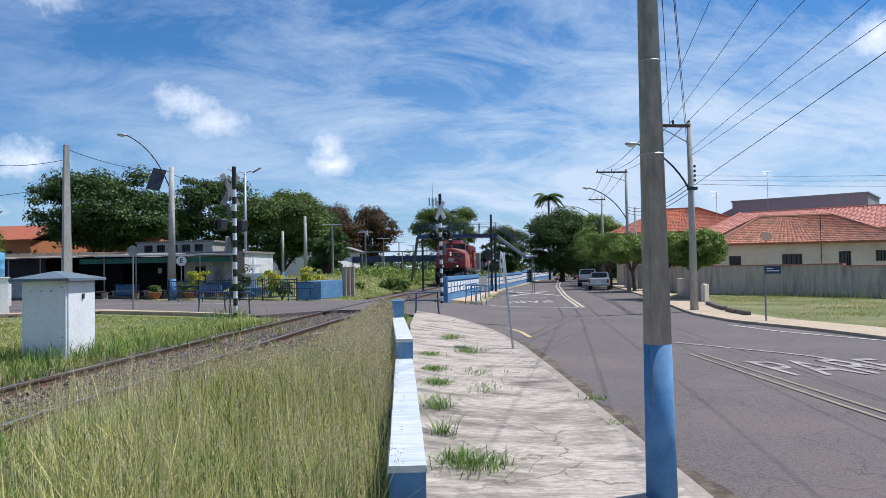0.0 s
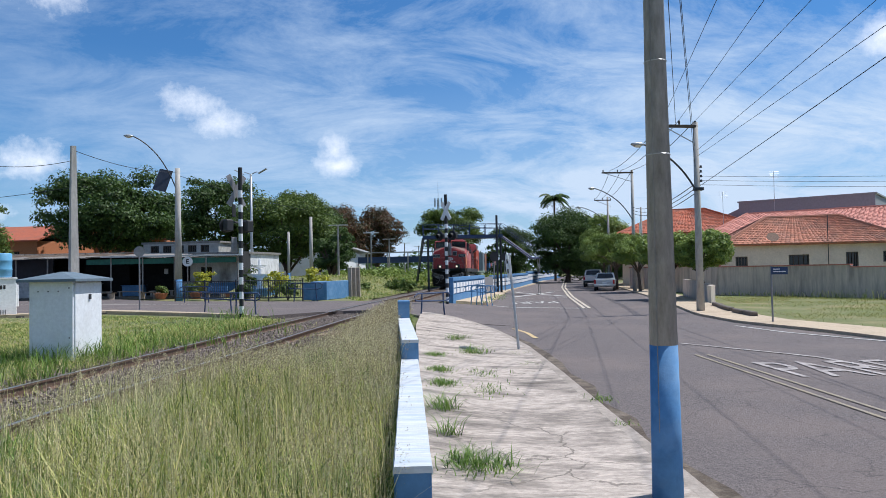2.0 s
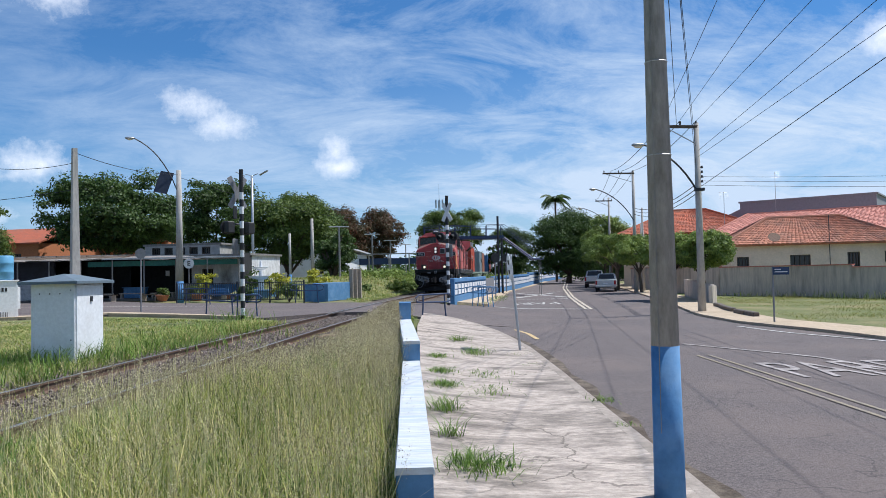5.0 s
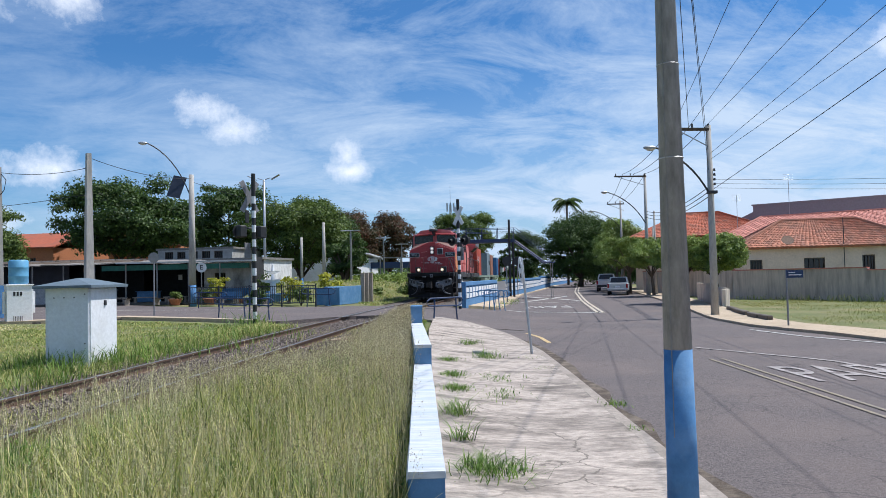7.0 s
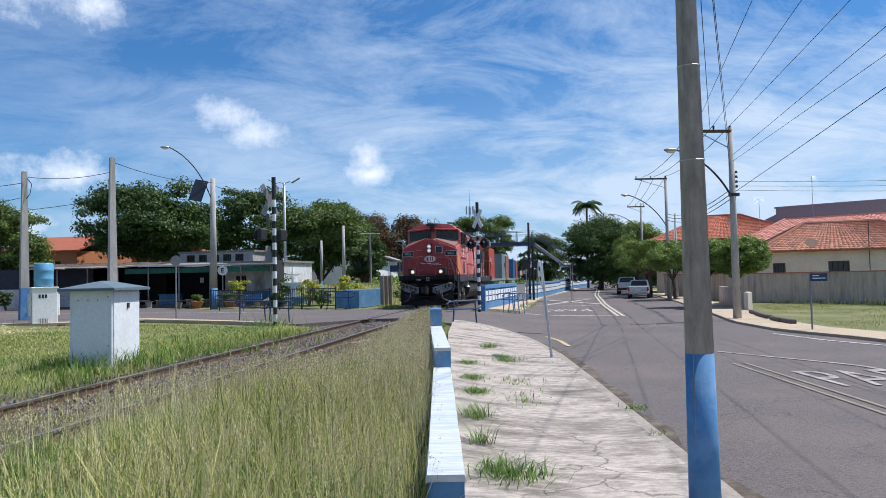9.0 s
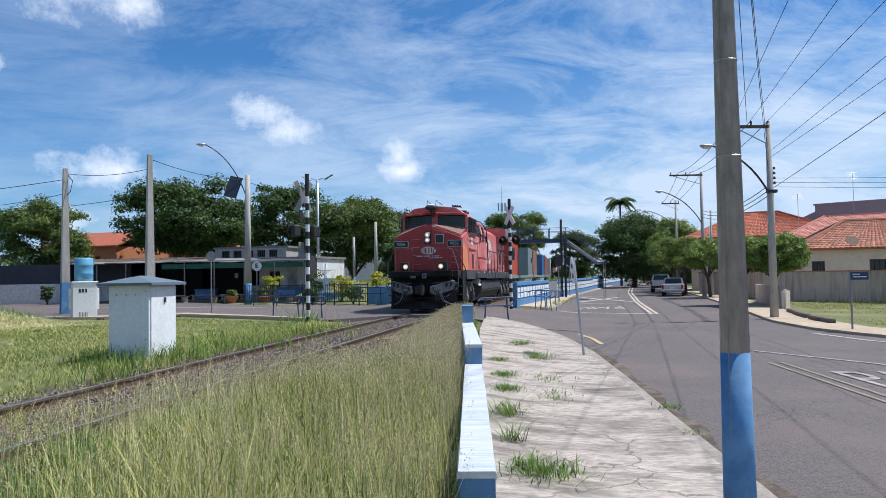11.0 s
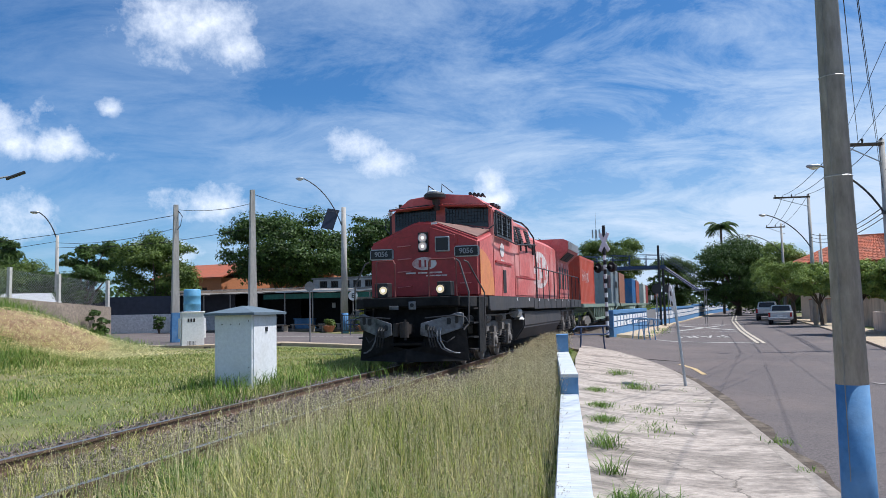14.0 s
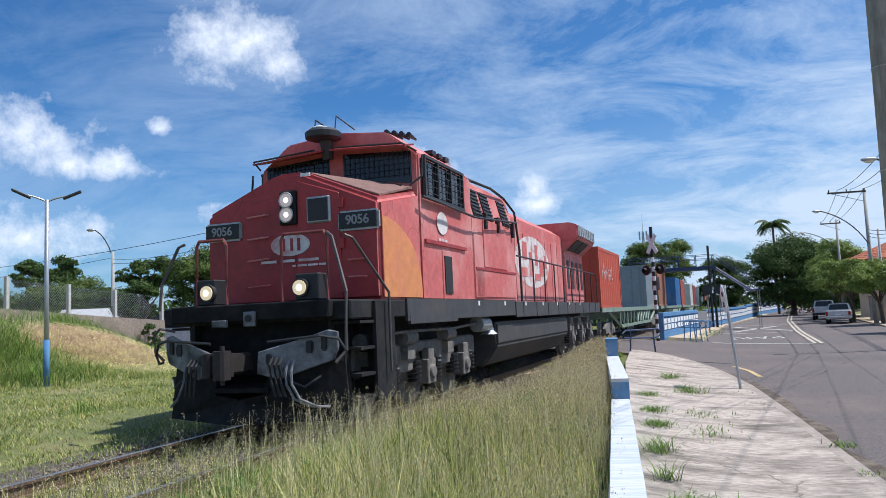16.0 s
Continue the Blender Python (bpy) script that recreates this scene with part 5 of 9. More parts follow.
# ---- parapet beside the pavement ----


def near_parapet():
    w = thing("parapet_wall", "low stepped parapet wall painted white and blue", "wall", kind="structure")
    segs = [((-0.28, 5.29), (-0.64, 11.75), 0.1), ((-0.63, 11.75), (-1.06, 17.3), 0.41), ((-1.06, 17.3), (-1.1, 17.95), 0.8)]
    for (x0, y0), (x1, y1), zt in segs:
        d = Vector((x1 - x0, y1 - y0, 0))
        L = d.length
        zb = -0.62 if zt < 0.3 else -0.5
        m = Matrix.Translation((x0, y0, 0)) @ Matrix.Rotation(math.atan2(d.y, d.x) - math.pi / 2, 4, "Z")
        bm = B()
        box(bm, (0, L / 2, (zt - 0.006 + zb) / 2), (0.266, L - 0.004, zt - 0.006 - zb), 0, m)
        bevel(bm, 0.012, 2)
        part("wall_body", bm, BLUE, w, "blue painted body of the wall")
        bm = B()
        n = max(1, int(L / 0.55))
        rnd = random.Random(int(y0 * 10))
        vs = []
        for i in range(n + 1):
            y = L * i / n
            vs.append([bm.verts.new(m @ Vector((s * (0.139 + rnd.uniform(-0.003, 0.003)), y + (0.0 if 0 < i < n else (-0.006 if i == 0 else 0.0)), zt + rnd.uniform(-0.004, 0.004) - (0.02 if abs(s) > 0.99 else 0)))) for s in (-1, -0.94, 0.94, 1)])
        for a, b in zip(vs, vs[1:]):
            for k in range(3):
                bm.faces.new((a[k], a[k + 1], b[k + 1], b[k]))
        low = []
        bm.normal_update()
        for v in bm.verts[:]:
            low.append(v)
        g = bmesh.ops.extrude_face_region(bm, geom=bm.faces[:])
        bmesh.ops.translate(bm, vec=(0, 0, -0.05), verts=[e for e in g["geom"] if isinstance(e, bmesh.types.BMVert)])
        bmesh.ops.recalc_face_normals(bm, faces=bm.faces[:])
        part("coping", bm, WALLWHITE if L > 1 else BLUEPOLE, w, "whitewashed coping streaked with dirt")


near_parapet()

# ---- poles ----


def concrete_pole(name, label, at, top, r0, r1, blue=0.0, lean=(0, 0), square=False, group="", skin=None):
    z0 = float(land(at[0], at[1])) + float(bank(at[0], at[1])) - 0.1
    p = thing(name, label, "pole", group=group)
    def pt(z):
        return Vector((at[0] + lean[0] * (z - z0), at[1] + lean[1] * (z - z0), z))
    def rad(z):
        return r0 + (r1 - r0) * (z - z0) / (top - z0)
    seg = 4 if square else 20
    if blue:
        bm = B()
        tube(bm, pt(z0), pt(blue), rad(z0), rad(blue), seg)
        part("painted_base", bm, BLUEPOLE, p, "blue painted foot", not square)
    bm = B()
    tube(bm, pt(blue if blue else z0), pt(top), rad(blue if blue else z0), r1, seg)
    part("shaft", bm, skin or POLE_PALE, p, "", not square)
    return p


near_pole = concrete_pole("utility_pole", "round concrete utility pole with a blue painted base", (1.678, 5.85), 8.2, 0.1225, 0.03, 0.866, (-0.002, 0), skin=POLE)
bm = B()
for z in (2.36, 3.1):
    for k in range(16):
        a, b = k * math.pi / 8, (k + 1) * math.pi / 8
        cxp = 1.678 - 0.002 * (z + 0.5)
        tube(bm, (cxp + (0.1235 - 0.0106 * (z + 0.5)) * math.cos(a), 5.85 + (0.1235 - 0.0106 * (z + 0.5)) * math.sin(a), z), (cxp + (0.1235 - 0.0106 * (z + 0.5)) * math.cos(b), 5.85 + (0.1235 - 0.0106 * (z + 0.5)) * math.sin(b), z), 0.005, seg=4)
part("wire_band", bm, METAL, near_pole)
bm = B()
pipe(bm, [(1.602, 5.764, 0.2), (1.606, 5.77, 1.5), (1.618, 5.785, 3.5), (1.645, 5.815, 7.5)], 0.0035, 5)
part("earth_wire", bm, POLE, near_pole)


def street_arm(p, foot, tip, name="lamp_arm"):
    f, t = Vector(foot), Vector(tip)
    bm = B()
    mid = f.lerp(t, 0.35) + Vector((0, 0, 0.42 * (t.z - f.z)))
    pts = []
    for i in range(9):
        k = i / 8
        pts.append((1 - k) ** 2 * f + 2 * k * (1 - k) * mid + k * k * t)
    pipe(bm, pts, 0.04, 6)
    part(name, bm, DARKMETAL, p)
    bm = B()
    d = (t - f)
    d.z = 0
    d.normalize()
    ang = math.atan2(d.y, d.x)
    m = Matrix.Translation(t + d * 0.25) @ Matrix.Rotation(ang, 4, "Z")
    bmesh.ops.create_uvsphere(bm, u_segments=12, v_segments=8, radius=1, matrix=m @ Matrix.Diagonal((0.3, 0.13, 0.09, 1)))
    part("lamp_head", bm, METAL, p, "", True)
    bm = B()
    bmesh.ops.create_uvsphere(bm, u_segments=12, v_segments=8, radius=1, matrix=Matrix.Translation((0, 0, -0.05)) @ m @ Matrix.Diagonal((0.2, 0.1, 0.09, 1)))
    part("lamp_glass", bm, mat("lamp_lens", (0.75, 0.7, 0.58), 0.2, var=0.05, bump=0), p, "", True)


def crossarm(p, c, half, axis, n=3):
    bm = B()
    d = Vector(axis).normalized()
    m = Matrix.Translation(c) @ Matrix.Rotation(math.atan2(d.y, d.x), 4, "Z")
    box(bm, (0, 0, 0), (2 * half, 0.1, 0.12), 0, m)
    part("crossarm", bm, BARK, p)
    for k in range(n):
        bm = B()
        x = -half * 0.92 + k * (2 * half * 0.92) / max(n - 1, 1)
        lathe(bm, [(0.025, 0), (0.05, 0.05), (0.035, 0.08), (0.055, 0.12), (0.03, 0.18)], 8, m @ Matrix.Translation((x, 0, 0.06)))
        part("insulator", bm, DARKMETAL, p)
    bm = B()
    pipe(bm, [m @ Vector((-half * 0.8, 0, -0.05)), Vector(c) + d * half * 0.95 + Vector((0, 0, -0.75))], 0.025, 5)
    part("arm_brace", bm, METAL, p)


pr = concrete_pole("utility_pole", "tall concrete utility pole with a timber crossarm and street lamp", (10.58, 31.36), 7.6, 0.17, 0.1, group="street utility poles")
crossarm(pr, (9.85, 31.2, 7.42), 0.78, (1, 0.15, 0), 3)
street_arm(pr, (10.5, 31.3, 4.7), (8.25, 31.0, 6.65))
for k in range(4):
    bm = B()
    tube(bm, (10.72, 31.25, 5.05 + k * 0.2), (10.72, 31.25, 5.15 + k * 0.2), 0.06, 0.04, 8)
    part("insulator", bm, DARKMETAL, pr)
bm = B()
box(bm, (10.6, 31.25, 4.75), (0.36, 0.3, 0.12))
part("bracket", bm, DARKMETAL, pr)
pr2 = concrete_pole("utility_pole", "tall concrete utility pole with a timber crossarm and street lamp", (15.0, 60.0), 9.4, 0.17, 0.1, group="street utility poles")
crossarm(pr2, (13.8, 59.8, 9.2), 1.3, (1, 0.1, 0), 3)
street_arm(pr2, (14.9, 59.8, 5.4), (11.8, 59.2, 7.9))
pr3 = concrete_pole("utility_pole", "tall concrete utility pole with a timber crossarm and street lamp", (18.6, 86.0), 9.8, 0.17, 0.1, group="street utility poles")
crossarm(pr3, (18.0, 85.8, 9.4), 1.0, (1, 0.1, 0), 3)
street_arm(pr3, (18.6, 86, 6.5), (15.4, 85.5, 8.6))
for x, y, h in ((16.3, 62.5, 6.6), (17.6, 68, 5.6)):
    concrete_pole("utility_pole", "plain slender concrete service pole by the houses", (x, y), h, 0.1, 0.07, group="service poles")

pa = concrete_pole("utility_pole", "tapered square concrete pole with a blue foot", (-18.06, 35.62), 7.9, 0.3, 0.15, 1.5, square=True, group="square concrete poles")
pc = concrete_pole("utility_pole", "tapered square concrete pole with a blue foot", (-22.19, 35.08), 7.25, 0.3, 0.15, 1.55, square=True, group="square concrete poles")
pb = concrete_pole("utility_pole", "concrete pole with a curved lamp arm and a solar panel", (-17.3, 47.4), 8.45, 0.25, 0.15, 1.3)
street_arm(pb, (-17.4, 47.3, 7.2), (-19.75, 46.4, 10.4))
bm = B()
box(bm, (0, 0, 0), (0.85, 0.06, 1.5), 0, Matrix.Translation((-18.15, 47.1, 7.65)) @ Matrix.Rotation(radians(12), 4, "Y") @ Matrix.Rotation(radians(-20), 4, "X"))
part("solar_panel", bm, mat("solar_panel_glass", (0.03, 0.035, 0.05), 0.25, var=0.2, scale=4, bump=0), pb)
pl = concrete_pole("utility_pole", "slim concrete pole with a curved street lamp", (-36.5, 43.5), 7.0, 0.15, 0.1)
street_arm(pl, (-36.5, 43.5, 6.6), (-37.6, 43.0, 8.6))
concrete_pole("utility_pole", "slim concrete post in the square", (-10.1, 54.6), 5.7, 0.16, 0.1, 1.4)
concrete_pole("utility_pole", "dark timber post beside the square", (-10.9, 50.6), 4.4, 0.1, 0.08, 1.6)


def double_lamp(at, top, label, r=0.06, blue=0.0, spread=1.1):
    z0 = float(land(*at)) + float(bank(*at)) - 0.1
    p = thing("street_lamp", label, "street lamp")
    if blue:
        bm = B()
        tube(bm, (at[0], at[1], z0), (at[0], at[1], blue), r * 1.25, r * 1.2, 12)
        part("painted_base", bm, BLUEPOLE, p, "blue painted foot", True)
    bm = B()
    tube(bm, (at[0], at[1], z0), (at[0], at[1], top), r, r * 0.8, 12)
    part("mast", bm, METAL, p, "", True)
    ax = Vector((0.75, 0.66, 0)) if at[0] < -16.9 else Vector((1, -0.2, 0)).normalized()
    for s in (-1, 1):
        bm = B()
        pipe(bm, [(at[0], at[1], top - 0.05), Vector((at[0], at[1], top + 0.06)) + ax * s * 0.25, Vector((at[0], at[1], top + 0.13)) + ax * s * 0.5], 0.03)
        part("lamp_arm", bm, METAL, p)
        bm = B()
        m = Matrix.Translation(Vector((at[0], at[1], top + 0.17)) + ax * s * spread * 0.72) @ Matrix.Rotation(math.atan2(ax.y, ax.x), 4, "Z") @ Matrix.Rotation(-s * radians(26), 4, "Y")
        box(bm, (0, 0, 0), (spread * 0.58, 0.24, 0.07), 0, m)
        bevel(bm, 0.02)
        part("lamp_head", bm, DARKMETAL if blue else METAL, p)
    return p


double_lamp((-17.5, 18.04), 5.5, "steel street lamp with twin heads and a blue foot", 0.075, 1.3, 0.95)
double_lamp((-14.52, 54.7), 9.0, "tall white street lamp with twin heads", 0.11, 0.0, 1.3)
for x, y, h in ((-8.9, 60, 5.4), (-7.9, 76, 5.6), (-7.4, 93, 5.7), (-6.4, 109, 5.8), (-5.0, 126, 5.9), (-3.0, 142, 6.0)):
    p = thing("lamp_post", "slender grey lamp post with a flat twin head beside the line", "street lamp", group="lamp posts by the line")
    bm = B()
    tube(bm, (x, y, -0.2), (x, y, h), 0.1, 0.07, 8)
    part("mast", bm, POLE, p)
    bm = B()
    box(bm, (x, y, h), (1.6, 0.22, 0.08))
    bevel(bm, 0.03)
    part("lamp_head", bm, METAL, p)

# ---- cables ----


def cable(p0, p1, sag=0.4, r=0.014, material=WIRE, n=14):
    bm = B()
    a, b = Vector(p0), Vector(p1)
    pipe(bm, [a.lerp(b, i / n) - Vector((0, 0, sag * 4 * (i / n) * (1 - i / n))) for i in range(n + 1)], r, 5)
    ob = part("overhead_cable", bm, material)
    return tagged(ob, "black overhead cable strung between poles", "cable", group="overhead cables")


for k, (xa, za) in enumerate(((9.1, 7.62), (9.8, 7.62), (10.5, 7.62))):
    cable((xa, 31.2, za), (13.2 + k * 0.9, 59.8, 9.4), 0.35, 0.016)
    cable((13.2 + k * 0.9, 59.8, 9.4), (17.2 + k * 0.7, 85.8, 9.6), 0.3, 0.018)
    cable((xa, 31.2, za), (2.1 + k * 1.95, -6.0, 8.52), 0.1, 0.008)
for k in range(2):
    cable((10.6, 31.3, 6.4 - 0.25 * k), (8.1 + k * 2.0, -6.0, 8.9), 0.1, 0.008)
    cable((10.5, 31.3, 6.6 - k * 0.9), (1.66, 5.9, 7.9 - k * 0.12), 0.25, 0.008)
    cable((9.2 + 0.5 * k, 31.2, 7.55), (1.66, 5.85, 8.1), 0.2, 0.01)
cable((10.7, 31.3, 4.9), (9.5, -5.7, 8.7), 0.1, 0.011)
for k in range(3):
    cable((10.7, 31.3, 5.3 - 0.18 * k), (45, 33 - k, 6.4 - 0.5 * k), 0.5, 0.007)
    cable((10.5, 31.3, 5.0 - 0.2 * k), (15, 60, 6.4 - 0.25 * k), 0.5, 0.018)
cable((-18.06, 35.62, 7.7), (-17.3, 47.4, 8.2), 0.3, 0.016)
cable((-18.06, 35.62, 7.2), (-22.19, 35.08, 7.0), 0.2, 0.014)
cable((-22.19, 35.08, 6.7), (-60, 38, 6.2), 0.8, 0.016)
cable((-22.19, 35.08, 6.0), (-36.5, 43.5, 6.5), 0.3, 0.014)
cable((-36.5, 43.5, 6.6), (-70, 48, 6.0), 0.5, 0.016)
cable((-18.0, 35.6, 5.9), (-36.5, 43.5, 6.2), 0.35, 0.014)
cable((-17.3, 47.4, 8.0), (-8.0, 76, 7.2), 0.6, 0.016)
bm = B()
pipe(bm, [(-22.0, 35.0, 6.9), (-21.7, 34.9, 6.6), (-21.8, 34.9, 6.1), (-22.05, 35.0, 5.9)], 0.02)
part("cable_loop", bm, WIRE, pc)

# ---- cabinets on the grass ----


def signal_cabinet():
    c = thing("signal_cabinet", "white metal signalling cabinet with a hipped grey roof", "cabinet", pose(-7.42, 14.35, -0.08, 0, 0, -4))
    bm = B()
    box(bm, (0, 0, 0.76), (0.86, 1.0, 1.5))
    bevel(bm, 0.012)
    part("body", bm, WHITE, c)
    bm = B()
    z = 1.5
    v = [bm.verts.new(p) for p in ((-0.58, -0.66, z), (0.58, -0.66, z), (0.58, 0.66, z), (-0.58, 0.66, z))]
    u = [bm.verts.new(p.co + Vector((0, 0, 0.05))) for p in v]
    a, b = bm.verts.new((0, -0.16, z + 0.19)), bm.verts.new((0, 0.16, z + 0.19))
    bm.faces.new(v[::-1])
    for i in range(4):
        bm.faces.new((v[i], v[(i + 1) % 4], u[(i + 1) % 4], u[i]))
    bm.faces.new((u[0], u[1], a))
    bm.faces.new((u[2], u[3], b))
    bm.faces.new((u[1], u[2], b, a))
    bm.faces.new((u[3], u[0], a, b))
    bmesh.ops.recalc_face_normals(bm, faces=bm.faces[:])
    part("roof", bm, mat("grey_blue_roof_sheet", (0.12, 0.16, 0.19), 0.6, var=0.2, scale=7, bump=0.1), c)
    bm = B()
    box(bm, (0.44, 0.0, 0.78), (0.03, 0.92, 1.4))
    bevel(bm, 0.006)
    part("door", bm, WHITE, c)
    bm = B()
    box(bm, (0.465, 0.02, 1.2), (0.03, 0.06, 0.1))
    part("lock", bm, DARKMETAL, c)
    for x, z in ((-0.25, 1.32), (-0.05, 1.32), (0.15, 1.32), (0.36, 0.45), (0.36, 1.38)):
        bm = B()
        tube(bm, (x, -0.5, z), (x, -0.508, z), 0.013, seg=8)
        part("bolt", bm, DARKMETAL, c)


signal_cabinet()


def small_cabinet():
    c = thing("telecom_cabinet", "white street cabinet with louvres and a dark printed mark", "cabinet", pose(-18.35, 30.35, -0.08, 0, 0, 38))
    bm = B()
    box(bm, (0, 0, 0.8), (0.95, 0.8, 1.6))
    box(bm, (0, 0, 1.62), (1.02, 0.88, 0.06))
    bevel(bm, 0.015)
    part("body", bm, WHITE, c)
    for s in (-1, 1):
        bm = B()
        box(bm, (s * 0.53, -0.05, 0.9), (0.1, 0.3, 0.9))
        bevel(bm, 0.015)
        part("side_box", bm, WHITE, c)
    bm = B()
    for k in range(3):
        box(bm, (-0.2 + k * 0.12, -0.404, 1.26), (0.08, 0.008, 0.16))
    part("printed_mark", bm, BLACK, c)
    bm = B()
    for k in range(6):
        box(bm, (-0.22 + k * 0.06, -0.404, 0.25), (0.02, 0.008, 0.2))
    part("louvre", bm, DARKMETAL, c)
    d = thing("barrel", "blue plastic barrel standing on a white street cabinet", "barrel", pose(-18.35, 30.35, 1.575))
    bm = B()
    lathe(bm, [(0.33, 0), (0.37, 0.03), (0.37, 0.3), (0.385, 0.33), (0.37, 0.36), (0.37, 0.66), (0.385, 0.69), (0.37, 0.72), (0.37, 0.96), (0.33, 1.0)], 22)
    part("drum", bm, mat("light_blue_plastic", (0.12, 0.33, 0.52), 0.45, var=0.12, scale=6, bump=0.05), d, "", True)
    bm = B()
    tube(bm, (0.1, 0, 1.0), (0.1, 0, 1.04), 0.05, seg=10)
    part("cap", bm, BLACK, d)


small_cabinet()

# ---- crossing signals and signs ----


def striped_post(par, at, z0, top, r, bands, seg=12):
    n = bands
    for i in range(n):
        bm = B()
        a, b = z0 + (top - z0) * i / n, z0 + (top - z0) * (i + 1) / n
        tube(bm, (at[0], at[1], a), (at[0], at[1], b), r, seg=seg)
        part("post_band", bm, BLACK if i % 2 == 0 else WHITE, par)


def crossbuck(par, c, half, yaw, board=None):
    for s in (-1, 1):
        bm = B()
        box(bm, (0, s * 0.012, 0), (2 * half, 0.02, 0.2), 0, Matrix.Translation(c) @ Matrix.Rotation(yaw, 4, "Z") @ Matrix.Rotation(s * radians(58), 4, "Y"))
        part("crossbuck_board", bm, board or WHITE, par, "white crossbuck board" if board is None else "grey back of a crossbuck board")


def lamp_unit(par, c, yaw, s=1):
    m = Matrix.Translation(c) @ Matrix.Rotation(yaw, 4, "Z")
    bm = B()
    lathe(bm, [(0.24, 0), (0.24, 0.03), (0.02, 0.03)], 18, m @ Matrix.Rotation(radians(90), 4, "X"))
    part("backboard", bm, BLACK, par)
    bm = B()
    box(bm, (0, 0.14, 0), (0.2 * s, 0.26, 0.28 * s), 0, m)
    bevel(bm, 0.03)
    part("lamp_case", bm, BLACK, par)
    bm = B()
    tube(bm, m @ Vector((0, -0.03, 0)), m @ Vector((0, -0.2, -0.02)), 0.11, 0.12, 14, False)
    part("hood", bm, BLACK, par)


def crossing_signal(at, top, yaw, label, buck_z, lamps_z, plates, shift=0.0, big=1.0):
    p = thing("crossing_signal", label, "railway signal", group="crossing signals")
    z0 = float(land(*at)) - 0.1
    cap = 1.2 if at[0] > -3 else 0.55
    striped_post(p, at, z0, top - cap, 0.075, 19)
    bm = B()
    tube(bm, (at[0], at[1], top - cap), (at[0], at[1], top), 0.075, seg=12)
    part("post_top", bm, BLACK, p)
    crossbuck(p, (at[0] - shift, at[1] - 0.1 + (0.2 if shift else 0), buck_z), 0.62 if shift else 0.5, yaw, None if at[0] > -3 else GREYPLATE)
    d = Vector((math.cos(yaw), math.sin(yaw), 0))
    bm = B()
    hub = Vector((at[0] - shift, at[1] + shift * 0.4, lamps_z))
    pipe(bm, [hub + Vector((0, 0, 0.3 * (big - 1))) - d * 0.52, hub + Vector((0, 0, 0.3 * (big - 1))) + d * 0.52], 0.035)
    part("lamp_bar", bm, DARKMETAL, p)
    for s in (-1, 1):
        lamp_unit(p, hub + d * 0.42 * s + Vector((0, -0.06, 0)), yaw, big)
    for z, w, h, mt in plates:
        bm = B()
        box(bm, (0, 0.1 if not shift else -0.1, 0), (w, 0.03, h), 0, Matrix.Translation((at[0] - shift, at[1], z)) @ Matrix.Rotation(yaw, 4, "Z"))
        bevel(bm, 0.01)
        part("plate", bm, mt, p)
    return p


GREYPLATE = mat("grey_plate_back", (0.24, 0.24, 0.25), 0.6, 0.3, var=0.15, scale=8)
crossing_signal((-0.08, 35.78), 5.2, radians(-42), "black-and-white striped crossing signal with a white crossbuck", 4.4, 3.2, ((2.55, 0.45, 0.6, GREYPLATE),))
crossing_signal((-7.23, 25.81), 5.25, radians(232), "black-and-white striped crossing signal with warning lamps, seen from behind", 4.45, 3.2, ((2.55, 0.24, 0.55, GREYPLATE), (3.75, 0.16, 0.45, DARKMETAL)), 0.17, 1.45)


def hoop_rail(pts, h, label, material):
    """A bent tube guard rail on two legs."""
    (x0, y0), (x1, y1) = pts
    g = thing("guard_hoop", label, "guard rail", group="tubular guard hoops")
    z = float(land((x0 + x1) / 2, (y0 + y1) / 2))
    d = Vector((x1 - x0, y1 - y0, 0)).normalized()
    a, b = Vector((x0, y0, z)), Vector((x1, y1, z))
    up = Vector((0, 0, h))
    bm = B()
    pipe(bm, [a + up * 0.72 - d * 0.3, a + up * 0.9 - d * 0.36, a + up - d * 0.2, b + up + d * 0.2, b + up * 0.9 + d * 0.36, b + up * 0.72 + d * 0.3, b + up * 0.66 + d * 0.1, a + up * 0.7, a + up * 0.72 - d * 0.3], 0.028, 7)
    part("hoop", bm, material, g)
    for q, s in ((a, -1), (b, 1)):
        bm = B()
        pipe(bm, [q + d * s * 0.06 - Vector((0, 0, 0.05)), q + up * 0.45, q - d * s * 0.02 + up * 0.98], 0.028, 7)
        part("leg", bm, material, g)


hoop_rail([(-0.95, 25.6), (-0.2, 26.5)], 0.86, "dark bent-tube guard hoop at the pavement's end", NAVY)
hoop_rail([(-10.0, 30.4), (-8.6, 29.2)], 0.8, "dark bent-tube guard hoop by the crossing", NAVY)
hoop_rail([(-8.3, 28.9), (-7.3, 27.9)], 0.8, "dark bent-tube guard hoop by the crossing", NAVY)
hoop_rail([(-14.9, 41.8), (-13.4, 41.2)], 0.9, "dark bent-tube guard hoop by the square", NAVY)
hoop_rail([(-8.4, 40.4), (-7.2, 40.2)], 1.0, "dark bent-tube guard hoop by the square", NAVY)
for x, y in ((1.15, 37.6), (1.45, 38.3), (1.75, 39.0)):
    hoop_rail([(x, y), (x + 0.45, y - 0.15)], 1.0, "blue bent-tube bicycle stand beside the parapet", BLUE)


